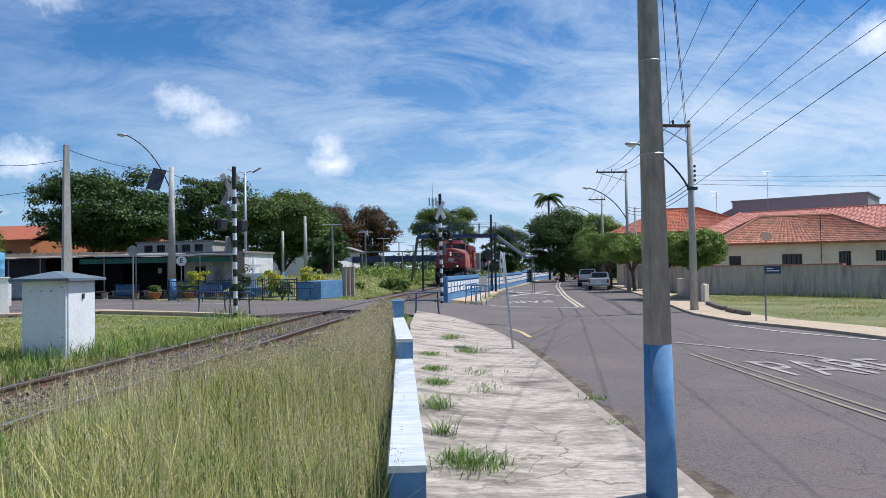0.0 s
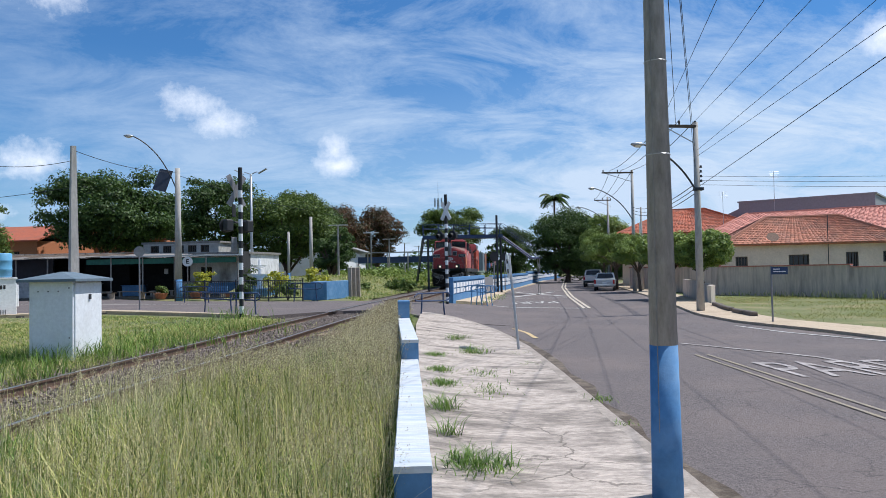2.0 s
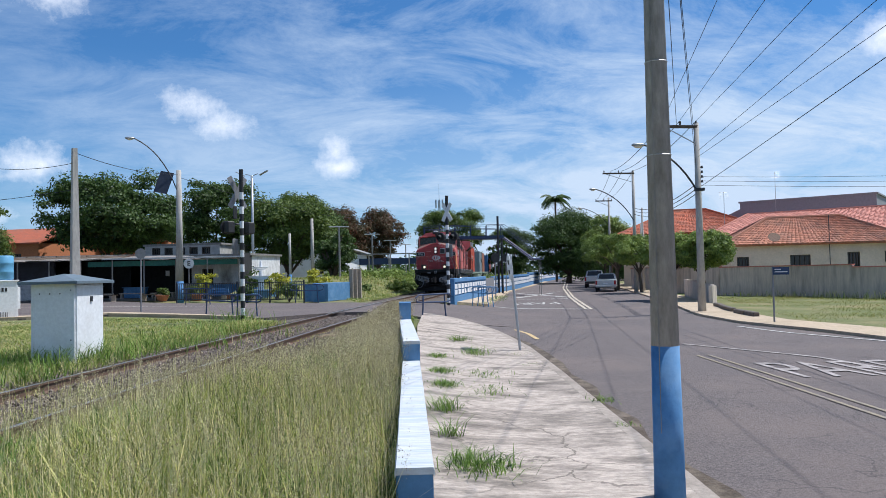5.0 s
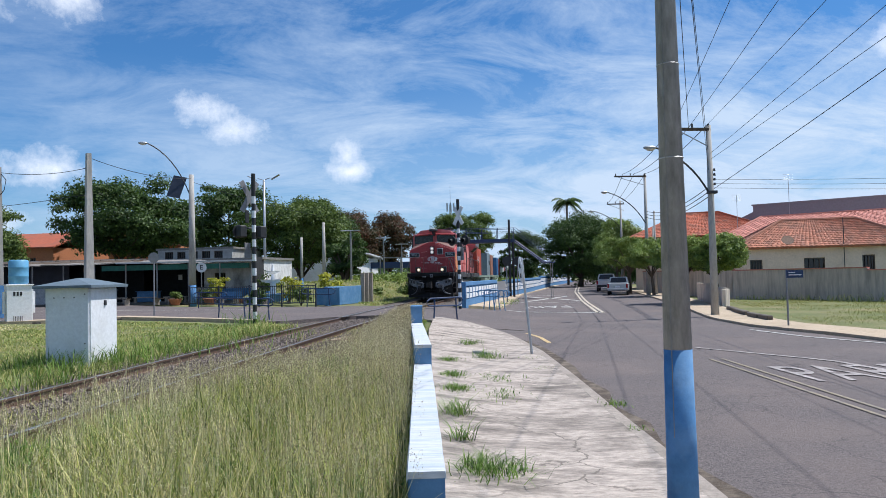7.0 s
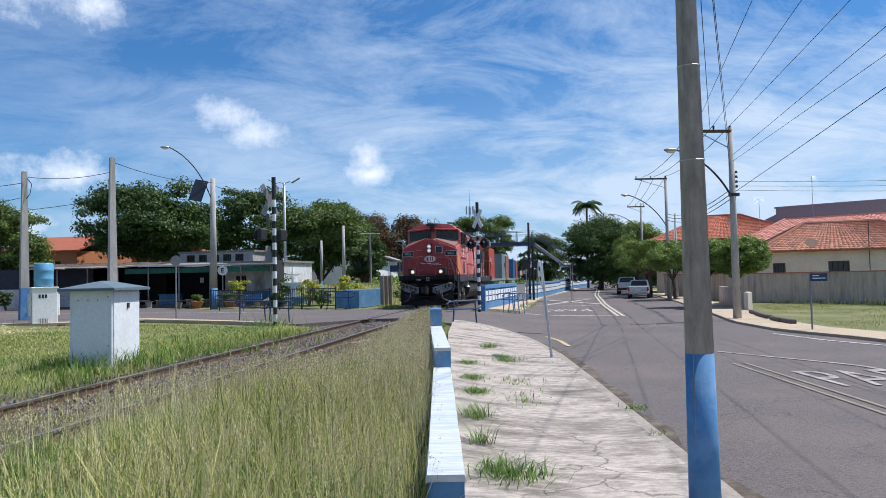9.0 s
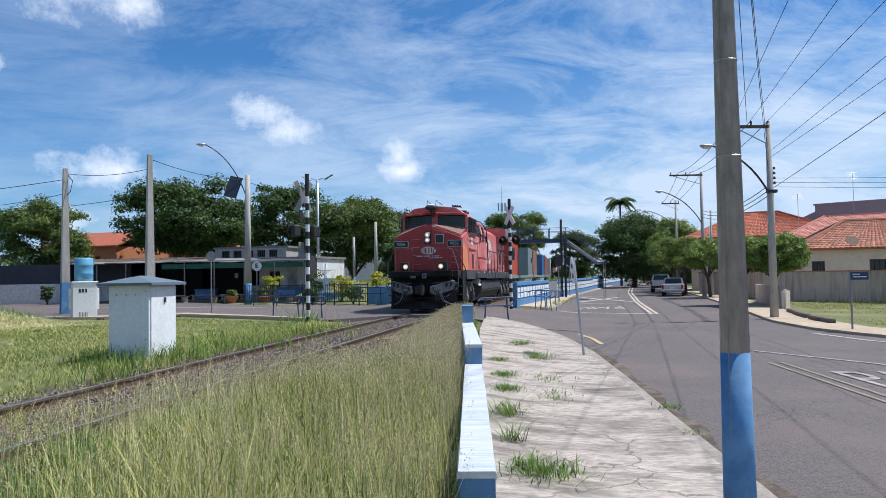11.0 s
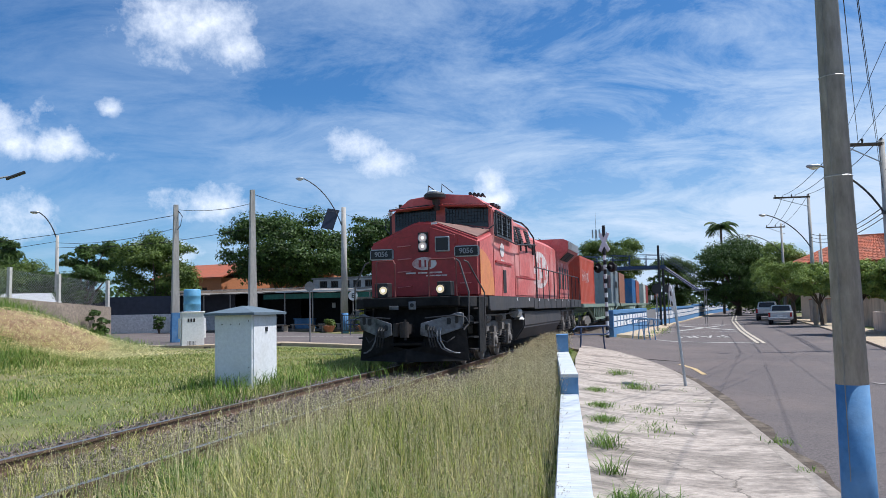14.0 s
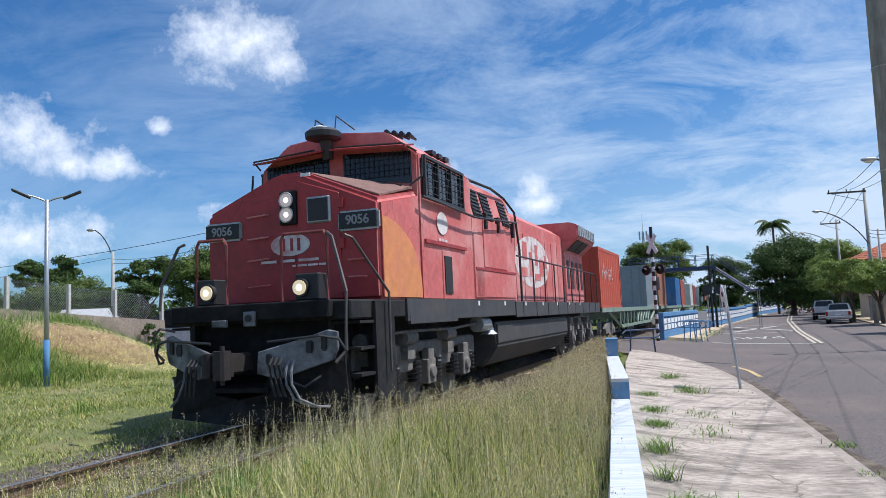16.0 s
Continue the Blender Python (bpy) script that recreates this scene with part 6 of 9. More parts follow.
def tilted_sign():
    s = thing("road_sign", "thin leaning sign post with a round white plate seen edge-on", "sign")
    base, tip = Vector((1.56, 16.9, -0.36)), Vector((1.38, 16.9, 1.86))
    bm = B()
    tube(bm, base, tip, 0.03, seg=10)
    part("post", bm, METAL, s)
    bm = B()
    d = (tip - base).normalized()
    m = Matrix.Translation(tip - d * 0.28) @ Matrix.Rotation(radians(-4.6), 4, "Y") @ Matrix.Rotation(radians(-86), 4, "Z") @ Matrix.Rotation(radians(90), 4, "X")
    lathe(bm, [(0.3, 0.045), (0.3, 0.055)], 26, m)
    part("plate", bm, WHITE, s)
    for z in (0.1, -0.12):
        bm = B()
        box(bm, (0, z, 0.06), (0.16, 0.1, 0.008), 0, m)
        part("printed_mark", bm, BLACK, s)


tilted_sign()


def street_name_sign():
    s = thing("street_sign", "blue street name plate on a thin grey post", "sign")
    bm = B()
    tube(bm, (10.63, 24.53, -0.45), (10.63, 24.53, 1.45), 0.032, seg=8)
    part("post", bm, GREYPLATE, s)
    bm = B()
    box(bm, (10.85, 24.42, 1.3), (0.5, 0.02, 0.25), radians(-20))
    part("plate", bm, NAVY, s)
    for x, y, z, w, h in ((10.76, 24.43, 1.35, 0.2, 0.03), (10.85, 24.4, 1.27, 0.38, 0.03)):
        bm = B()
        box(bm, (x, y, z), (w, 0.025, h), radians(-20))
        part("lettering_bar", bm, WHITE, s)


street_name_sign()


def round_sign(at, top, r, face, label, letter=""):
    s = thing("road_sign", label, "sign")
    bm = B()
    tube(bm, (at[0], at[1], -0.1), (at[0], at[1], top), 0.035, seg=8)
    part("post", bm, GREYPLATE, s)
    bm = B()
    lathe(bm, [(r, 0.04), (r, 0.055)], 8 if not letter else 24, Matrix.Translation((at[0], at[1], top - r)) @ Matrix.Rotation(radians(20), 4, "Z") @ Matrix.Rotation(radians(90), 4, "X") @ Matrix.Rotation(radians(22.5), 4, "Z"))
    part("plate", bm, face, s)
    if letter:
        text_mesh(letter, r * 1.3, 0.004, Matrix.Translation((at[0] + 0.02, at[1] - 0.065, top - r)) @ Matrix.Rotation(radians(20), 4, "Z") @ Matrix.Rotation(radians(90), 4, "X"), BLACK, s)


round_sign((-14.05, 33.63), 2.9, 0.25, GREYPLATE, "grey sign post with an eight-sided plate seen from behind")
round_sign((-17.38, 49.3), 2.8, 0.33, WHITE, "round white parking sign with a black letter", "E")
round_sign((2.7, 44.0), 2.6, 0.3, BLACK, "dark round sign plate seen from behind")
round_sign((4.4, 58.0), 2.9, 0.36, BLACK, "dark round sign plate seen from behind")

# ---- parapet along the far street ----


def balustrade(line, top):
    w = thing("balustrade", "white and blue concrete balustrade with square openings", "balustrade", group="balustrades by the street")
    pts = [Vector((x, y, 0)) for x, y in line]
    for a, b in zip(pts, pts[1:]):
        d = b - a
        L = d.length
        ang = math.atan2(d.y, d.x)
        za, zb = float(land(a.x, a.y)) - 0.1, float(land(b.x, b.y)) - 0.1
        z0 = min(za, zb)
        m = Matrix.Translation(a) @ Matrix.Rotation(ang, 4, "Z")
        bm = B()
        box(bm, (L / 2, 0, z0 + 0.3), (L, 0.22, 0.62), 0, m)
        part("plinth", bm, BLUEPOLE, w)
        bm = B()
        box(bm, (L / 2, 0, top - 0.09), (L, 0.26, 0.2), 0, m)
        bevel(bm, 0.015)
        part("top_rail", bm, BLUEPOLE, w)
        bm = B()
        box(bm, (L / 2, 0.05, (z0 + 0.6 + top - 0.18) / 2), (L, 0.06, top - 0.18 - z0 - 0.6), 0, m)
        part("panel", bm, BLUE, w)
        n = max(2, round(L / 1.15))
        hgt = top - 0.18 - z0 - 0.6
        for i in range(n + 1):
            bm = B()
            box(bm, (L * i / n, -0.04, z0 + 0.6 + hgt / 2), (0.16, 0.16, hgt), 0, m)
            part("baluster", bm, BLUEPOLE, w)
            if i < n:
                for z in (0.26, 0.68):
                    bm = B()
                    box(bm, (L * (i + 0.5) / n, -0.05, z0 + 0.6 + hgt * z), (L / n - 0.3, 0.15, hgt * 0.34), 0, m)
                    part("white_block", bm, WHITE, w)


balustrade([(0.1, 37.05), (2.3, 50.2)], 1.18)
balustrade([(3.2, 56.5), (4.6, 65), (6.6, 76), (10, 95)], 1.12)
balustrade([(10, 95), (16, 128), (27, 180)], 1.3)
bm = B()
box(bm, (2.75, 53.2, 0.45), (0.16, 6.0, 1.2), radians(-10))
ob = part("electric_box", bm, GREYPLATE)
tagged(ob, "dark grey metal gate panel between the balustrades", "gate")

# ---- footbridge ----


def footbridge():
    f = thing("footbridge", "dark blue steel footbridge with stairs over the railway", "footbridge")
    y = 60.0
    bm = B()
    box(bm, (1.2, y, 4.25), (6.4, 1.6, 0.26))
    part("deck", bm, NAVY, f)
    for dy in (-0.8, 0.8):
        bm = B()
        for z in (4.95, 5.25):
            pipe(bm, [(-2.0, y + dy, z), (4.4, y + dy, z), (6.7, y + dy, z - 1.75)], 0.02)
        for k in range(6):
            tube(bm, (-2 + k * 1.25, y + dy, 4.3), (-2 + k * 1.25, y + dy, 5.25), 0.03, seg=6)
        part("handrail", bm, NAVY, f)
    for s in (0, 1):
        bm = B()
        pipe(bm, [(4.4, y - 0.8 + 1.6 * s, 4.2), (6.7, y - 0.8 + 1.6 * s, 2.45), (7.2, y - 0.8 + 1.6 * s, 2.45)], 0.07, 4)
        part("stair_stringer", bm, NAVY, f)
    for k in range(8):
        bm = B()
        box(bm, (4.6 + k * 0.28, y, 4.08 - k * 0.21), (0.28, 1.4, 0.04))
        part("stair_tread", bm, NAVY, f)
    bm = B()
    box(bm, (7.1, y, 2.42), (0.8, 1.7, 0.07))
    part("landing", bm, NAVY, f)
    for dy in (-0.6, 0.6):
        bm = B()
        tube(bm, (7.3, y + dy, -0.5), (7.3, y + dy, 2.4), 0.025, seg=8)
        part("column", bm, POLE, f)
    for x, zz in ((3.9, 5.9), (-1.6, 4.2), (4.2, 4.2)):
        bm = B()
        tube(bm, (x, y - 0.7 if x != 3.9 else y - 0.9, -0.4), (x, y - 0.7 if x != 3.9 else y - 0.9, zz), 0.09, seg=10)
        part("column", bm, DARKMETAL, f)
    bm = B()
    pipe(bm, [(-2.0, y, 4.2), (-3.2, y + 14, 0.2)], 0.12, 4)
    part("stair_stringer", bm, NAVY, f)


footbridge()
bm = B()
box(bm, (-6.5, 96, 3.15), (13.0, 0.4, 0.8))
ob = part("pipe_bridge", bm, NAVY)
tagged(ob, "dark blue beam crossing beyond the railway", "bridge")
bm = B()
box(bm, (-6.5, 95.6, 4.1), (15.0, 0.1, 0.14))
for k in range(6):
    box(bm, (-13 + k * 2.6, 95.6, 1.9), (0.14, 0.14, 4.5))
ob = part("pipe_rack", bm, POLE)
tagged(ob, "pale rail on posts beyond the railway", "rail")

# ---- square with blue fence ----


def picket_fence(a, b, h, material, label, step=0.16):
    f = thing("fence", label, "fence", group="blue fences of the square")
    A, Bv = Vector(a), Vector(b)
    d = Bv - A
    n = int(d.length / 2.0)
    for k in range(n + 1):
        p = A.lerp(Bv, k / n)
        bm = B()
        tube(bm, (p.x, p.y, -0.05), (p.x, p.y, h + 0.05), 0.045, seg=6)
        part("post", bm, material, f)
    for z in (0.2, h - 0.04):
        bm = B()
        pipe(bm, [(A.x, A.y, z), (Bv.x, Bv.y, z)], 0.025, 5)
        part("rail", bm, material, f)
    for k in range(int(d.length / step)):
        p = A.lerp(Bv, (k + 0.5) * step / d.length)
        bm = B()
        tube(bm, (p.x, p.y, 0.2), (p.x, p.y, h - 0.04), 0.016, seg=4)
        part("bar", bm, material, f)


picket_fence((-16.7, 45.2), (-8.1, 41.1), 1.2, mat("near_black_railing", (0.02, 0.024, 0.034), 0.6, var=0.2, scale=8), "dark blue steel railing round the square")
bm = B()
box(bm, (-6.95, 44.9, 0.5), (0.22, 5.0, 1.1), radians(-20))
bevel(bm, 0.02)
ob = part("low_wall", bm, BLUE)
tagged(ob, "low blue painted wall beside the railway", "wall")
bm = B()
box(bm, (-7.6, 42.4, 0.5), (1.6, 0.2, 1.0), radians(-25))
ob = part("low_wall", bm, BLUE)
tagged(ob, "low blue painted wall at the corner of the square", "wall")
for k in range(3):
    bm = B()
    box(bm, (-6.2 + 0.22 * k, 46.6 + 0.3 * k, 0.9), (0.24, 0.3, 1.9))
    bevel(bm, 0.02)
    ob = part("concrete_slab", bm, KERB)
    tagged(ob, "upright grey concrete slab at the end of the wall", "slab", group="concrete slabs")


def fountain(at):
    f = thing("fountain", "small tiered garden fountain painted white and blue", "fountain", pose(at[0], at[1], 0))
    bm = B()
    lathe(bm, [(1.1, 0), (1.1, 0.5), (1.2, 0.55), (1.2, 0.62), (0.9, 0.62), (0.9, 0.5), (0.2, 0.5)], 20)
    part("basin", bm, BLUE, f)
    bm = B()
    lathe(bm, [(0.25, 0.5), (0.16, 0.8), (0.2, 1.3), (0.75, 1.45), (0.8, 1.55), (0.2, 1.5)], 18)
    part("lower_bowl", bm, WHITE, f)
    bm = B()
    lathe(bm, [(0.12, 1.5), (0.1, 1.9), (0.45, 2.05), (0.5, 2.12), (0.1, 2.1), (0.06, 2.5), (0.01, 2.6)], 16)
    part("upper_bowl", bm, WHITE, f)


fountain((-12.4, 48.6))
for x, y, mt in ((-14.6, 46.2, BLUE), (-12.6, 45.4, BLUE), (-20.2, 49.9, BARK), (-23.5, 50.6, BARK)):
    b = thing("bench", "park bench with slatted seat" if mt is BLUE else "plain dark bench under the canopy", "bench", pose(x, y, 0, 0, 0, -22))
    for s in (-1, 1):
        bm = B()
        box(bm, (s * 0.6, 0, 0.21), (0.1, 0.4, 0.42))
        part("leg", bm, KERB, b)
    for k in range(3):
        bm = B()
        box(bm, (0, -0.15 + k * 0.15, 0.45), (1.6, 0.12, 0.05))
        part("slat", bm, mt, b)
    if mt is BLUE:
        for k in range(2):
            bm = B()
            box(bm, (0, 0.22, 0.62 + k * 0.16), (1.6, 0.05, 0.12))
            part("slat", bm, mt, b)
for x, y in ((-19.2, 49.4), (-16.6, 48.6), (-14.2, 47.8)):
    pt = thing("planter", "small round planter with flowers", "planter", pose(x, y, 0))
    bm = B()
    lathe(bm, [(0.25, 0), (0.42, 0.35), (0.45, 0.4), (0.3, 0.4)], 14)
    part("pot", bm, mat("terracotta", (0.35, 0.13, 0.07), 0.85), pt)

# ---- buildings on the left ----


def canopy_building():
    c = thing("market_shelter", "long low shelter with a dirty corrugated roof, dark inside", "shelter", pose(-23.6, 53.0, 0, 0, 0, 0))
    L = 18.4
    sheet_mat = mat("corrugated_grey_sheet", (0.2, 0.18, 0.165), 0.75, var=0.35, scale=3, bump=0.1, stain=(0.07, 0.06, 0.052), stain_amt=0.85, stain_scale=0.6)
    rnd = random.Random(12)
    # sheets laid side by side, uneven at the eave
    for k in range(17):
        x0, w = -L / 2 + k * L / 17, L / 17 - 0.02
        y0, lift = -1.6 + rnd.uniform(-0.15, 0.3), rnd.uniform(-0.05, 0.06)
        bm = B()
        rows = []
        for i in range(11):
            dz = 0.022 * (1 if i % 2 else -1) + lift
            rows.append((bm.verts.new((x0 + w * i / 10, y0, 2.87 + dz)), bm.verts.new((x0 + w * i / 10, 6.5, 3.28 + dz))))
        for p, q in zip(rows, rows[1:]):
            bm.faces.new((p[0], q[0], q[1], p[1]))
        g = bmesh.ops.extrude_face_region(bm, geom=bm.faces[:])
        bmesh.ops.translate(bm, vec=(0, 0, 0.03), verts=[e for e in g["geom"] if isinstance(e, bmesh.types.BMVert)])
        bmesh.ops.recalc_face_normals(bm, faces=bm.faces[:])
        part("roof_sheet", bm, sheet_mat, c)
    # rafters and battens that show along the open half
    for k in range(9):
        bm = B()
        box(bm, (-L / 2 + 0.4 + k * 1.05, 2.2, 3.17), (0.07, 8.4, 0.09), 0, Matrix.Translation((0, 0, 0)))
        part("rafter", bm, SLEEPER, c)
    for y in (-1.75, 0.6, 3.0):
        bm = B()
        box(bm, (-4.6, y, 3.26 + 0.03 * y), (9.3, 0.07, 0.06))
        part("batten", bm, WALLGREY, c)
    bm = B()
    box(bm, (4.3, -1.78, 2.93), (9.6, 0.06, 0.1))
    part("gutter", bm, CANALS, c, "pale metal gutter")
    # counters, tables and notices under the roof
    for x, y, w, d, h, mt in ((-7.4, 2.2, 2.2, 0.6, 0.95, WALLGREY), (-3.9, 2.6, 2.6, 0.6, 0.9, GREYWALL), (4.6, 2.4, 2.0, 0.7, 0.9, WALLGREY), (0.4, 1.6, 1.5, 0.7, 0.75, BLUE)):
        bm = B()
        box(bm, (x, y, 0.13 + h / 2), (w, d, h))
        box(bm, (x, y, 0.13 + h + 0.02), (w + 0.15, d + 0.15, 0.05))
        bevel(bm, 0.01)
        part("counter", bm, mt, c)
    for x, z, w, h in ((5.6, 1.9, 0.35, 0.45), (6.2, 1.7, 0.3, 0.4), (2.2, 1.9, 0.3, 0.4)):
        bm = B()
        box(bm, (x, 3.1, z), (w, 0.02, h))
        part("notice", bm, WHITE, c, "white paper notice")
    for k in range(3):
        bm = B()
        box(bm, (-1.0 + k * 2.2, -0.9, 0.5), (1.7, 0.4, 0.06))
        for s in (-0.7, 0.7):
            box(bm, (-1.0 + k * 2.2 + s, -0.9, 0.3), (0.1, 0.36, 0.36))
        part("bench", bm, KERB, c, "grey concrete bench")
    bm = B()
    box(bm, (3.5, -1.2, 2.6), (10.5, 0.06, 0.36))
    part("fascia", bm, mat("green_fascia", (0.02, 0.13, 0.1), 0.6), c, "dark green fascia board")
    # interior shade painted in: near-black walls stand for the gloom under the roof
    bm = B()
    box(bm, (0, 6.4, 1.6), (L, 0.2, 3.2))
    part("back_wall", bm, mat("shade_black_wall", (0.02, 0.02, 0.022), 0.9, var=0.3, scale=3), c)
    for s in (-1, 1):
        bm = B()
        box(bm, (s * (L / 2 - 0.1), 2.6, 1.6), (0.2, 7.6, 3.2))
        part("end_wall", bm, mat("shade_black_wall", (0.02, 0.02, 0.022), 0.9), c)
    for k in range(9):
        bm = B()
        tube(bm, (-L / 2 + 0.3 + k * (L - 0.6) / 8, -1.3, 0), (-L / 2 + 0.3 + k * (L - 0.6) / 8, -1.3, 2.86), 0.05, seg=8)
        part("column", bm, POLE, c)
    # shutters near black as well, the roof's shade put into their colour
    for k in range(4):
        bm = B()
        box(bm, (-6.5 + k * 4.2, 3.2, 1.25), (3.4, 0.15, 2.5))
        part("shutter", bm, mat("shade_black_shutter", (0.02, 0.021, 0.022), 0.9, var=0.3, scale=4, spec=0.1), c)
    # worn floor, its colour darkened for the shade under the roof
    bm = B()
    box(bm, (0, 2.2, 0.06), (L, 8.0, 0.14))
    part("floor_slab", bm, mat("shade_dark_worn_floor", (0.1, 0.095, 0.09), 0.9, var=0.3, scale=4), c)


canopy_building()


def plain_house(name, label, m, L, D, h, wall_mat, windows=(), flat=None):
    hs = thing(name, label, "building", m)
    t = 0.2
    for nm, cc, ss in (("wall", (0, D / 2, h / 2), (L, t, h)), ("wall", (L / 2 - t / 2, 0, h / 2), (t, D - t, h)), ("wall", (-L / 2 + t / 2, 0, h / 2), (t, D - t, h))):
        bm = B()
        box(bm, cc, ss)
        part(nm, bm, wall_mat, hs)
    # front wall with real openings
    xs = sorted({-L / 2, L / 2} | {x - w / 2 for x, z, w, hh in windows} | {x + w / 2 for x, z, w, hh in windows})
    bm = B()
    for a, b in zip(xs, xs[1:]):
        mid = (a + b) / 2
        hole = [(z, hh) for x, z, w, hh in windows if x - w / 2 < mid < x + w / 2]
        spans = [(0, h)]
        for z, hh in hole:
            spans = [(0, z - hh / 2), (z + hh / 2, h)]
        for z0, z1 in spans:
            box(bm, (mid, -D / 2, (z0 + z1) / 2), (b - a, t, z1 - z0))
    bmesh.ops.remove_doubles(bm, verts=bm.verts[:], dist=0.001)
    part("wall", bm, wall_mat, hs)
    for x, z, w, hh in windows:
        bm = B()
        for s in (-1, 1):
            box(bm, (x + s * (w / 2 - 0.04), -D / 2, z), (0.08, 0.1, hh))
            box(bm, (x, -D / 2, z + s * (hh / 2 - 0.04)), (w, 0.1, 0.08))
        for k in range(1, 4):
            box(bm, (x - w / 2 + w * k / 4, -D / 2, z), (0.04, 0.08, hh))
        wd = part("window", bm, mat("dark_window_frame", (0.06, 0.045, 0.035), 0.6), hs)
        bm = B()
        box(bm, (x, -D / 2 + 0.06, z), (w - 0.1, 0.02, hh - 0.1))
        part("pane", bm, GLASS_DARK, wd)
        bm = B()
        box(bm, (x, -D / 2 - 0.13, z - hh / 2 - 0.04), (w + 0.2, 0.14, 0.08))
        part("sill", bm, wall_mat, wd)
        bm = B()
        box(bm, (x, -D / 2 - 0.13, z + hh / 2 + 0.05), (w + 0.24, 0.1, 0.07))
        part("lintel", bm, wall_mat, wd)
    if flat is not None:
        bm = B()
        box(bm, (0, 0, h + 0.08), (L + 0.3, D + 0.3, 0.16))
        part("roof", bm, flat, hs)
    return hs


STAINWHITE = mat("stained_white_render", (0.66, 0.66, 0.66), 0.85, var=0.15, scale=6, bump=0.2, stain=(0.16, 0.15, 0.14), stain_amt=0.85, stain_scale=1.1, stretch=(1, 1, 0.5))
hs = plain_house("kiosk", "small white rendered kiosk with black stains and a blue foot", pose(-16.2, 56.5, 0, 0, 0, -12), 4.6, 5.0, 3.05, STAINWHITE, ((-1.0, 1.2, 0.9, 1.9),), mat("mossy_roof_slab", (0.2, 0.19, 0.175), 0.9, var=0.3, scale=4, bump=0.3))
bm = B()
box(bm, (0, -2.62, 0.5), (4.62, 0.04, 1.0))
part("painted_dado", bm, BLUEPOLE, hs)
plain_house("hall", "long low hall with a row of high windows", pose(-21.6, 64, 0, 0, 0, -8), 6.6, 6, 4.2, mat("grey_old_render", (0.42, 0.41, 0.39), 0.85, var=0.2, scale=3, stain=(0.2, 0.19, 0.175), stain_amt=0.6), tuple((-2.3 + k * 1.1, 3.75, 0.75, 0.6) for k in range(5)), mat("mossy_roof_slab", (0.2, 0.19, 0.175)))
hs = plain_house("white_shed", "white rendered railway building with a pale sloping roof", pose(-16.3, 96, 0.3, 0, 0, -16), 9.0, 7, 3.8, WHITE, ((-3.2, 2.4, 0.9, 1.4), (0.4, 1.9, 0.6, 1.0), (1.4, 1.9, 0.6, 1.0)))
bm = B()
prism(bm, [(-3.9, 4.5), (-3.9, 4.7), (4.1, 3.9), (4.1, 3.7)], -5.2, 5.2, 0)
part("roof", bm, CANALS, hs)
# brick houses behind the trees
for (x, y, L, D, h, rz) in ((-43.0, 76, 9, 9, 5.2, -10), (-36.0, 84, 9, 8, 5.6, 8)):
    hs = plain_house("brick_house", "unplastered orange brick house with a clay tile roof", pose(x, y, 0, 0, 0, rz), L, D, h, BRICK, ((-2, 3.6, 1.2, 1.2), (2, 3.6, 1.2, 1.2)))
    bm = B()
    prism(bm, [(-D / 2 - 0.5, h - 0.1), (0, h + 1.6), (D / 2 + 0.5, h - 0.1), (D / 2 + 0.5, h + 0.05), (0, h + 1.75), (-D / 2 - 0.5, h + 0.05)], -L / 2 - 0.4, L / 2 + 0.4, 0)
    part("roof", bm, TILE, hs)
hs = plain_house("brick_house", "small house with a red tiled roof beyond the fence", pose(-64, 52, 0.5, 0, 0, 10), 8, 7, 4.2, CREAM, ((0, 2.5, 1.2, 1.2),))
bm = B()
prism(bm, [(-4, 4.1), (0, 5.8), (4, 4.1), (4, 4.25), (0, 5.95), (-4, 4.25)], -4.4, 4.4, 0)
part("roof", bm, TILE, hs)
hs = plain_house("shed", "low pale blue shed behind the wire fence", pose(-36, 41.5, 0.3, 0, 0, 30), 4, 3, 2.0, mat("pale_blue_render", (0.42, 0.52, 0.66), 0.8, var=0.1), ())
bm = B()
prism(bm, [(-1.8, 1.95), (0, 2.6), (1.8, 1.95), (1.8, 2.05), (0, 2.72), (-1.8, 2.05)], -2.2, 2.2, 0)
part("roof", bm, CANALS, hs)

# two-tone wall across the street
w = thing("street_wall", "dark painted wall above a rough white stone base", "wall", kind="structure")
bm = B()
box(bm, (-38.0, 53.2, 2.2), (18.0, 0.3, 1.5), radians(8))
part("upper_wall", bm, mat("slate_blue_render", (0.05, 0.055, 0.075), 0.8, var=0.2, scale=3), w)
bm = B()
box(bm, (-38.0, 53.15, 0.6), (18.0, 0.45, 1.8), radians(8))
part("stone_base", bm, mat("rough_white_stone", (0.68, 0.68, 0.69), 0.9, var=0.25, scale=6, bump=1.0, bump_scale=5), w)

# retaining wall with wire fence
rw = thing("retaining_wall", "brown block retaining wall under a wire fence", "wall", kind="structure")
LINEF = [(-27.0, 36.2, 1.95), (-27.3, 31.5, 2.25), (-27.6, 26.0, 2.65), (-28.2, 18.0, 2.9), (-29, 8, 3.0)]
BLOCK = mat("brown_block_wall", (0.3, 0.24, 0.19), 0.95, var=0.35, scale=9, bump=0.6, stain=(0.13, 0.11, 0.09), stain_amt=0.5)
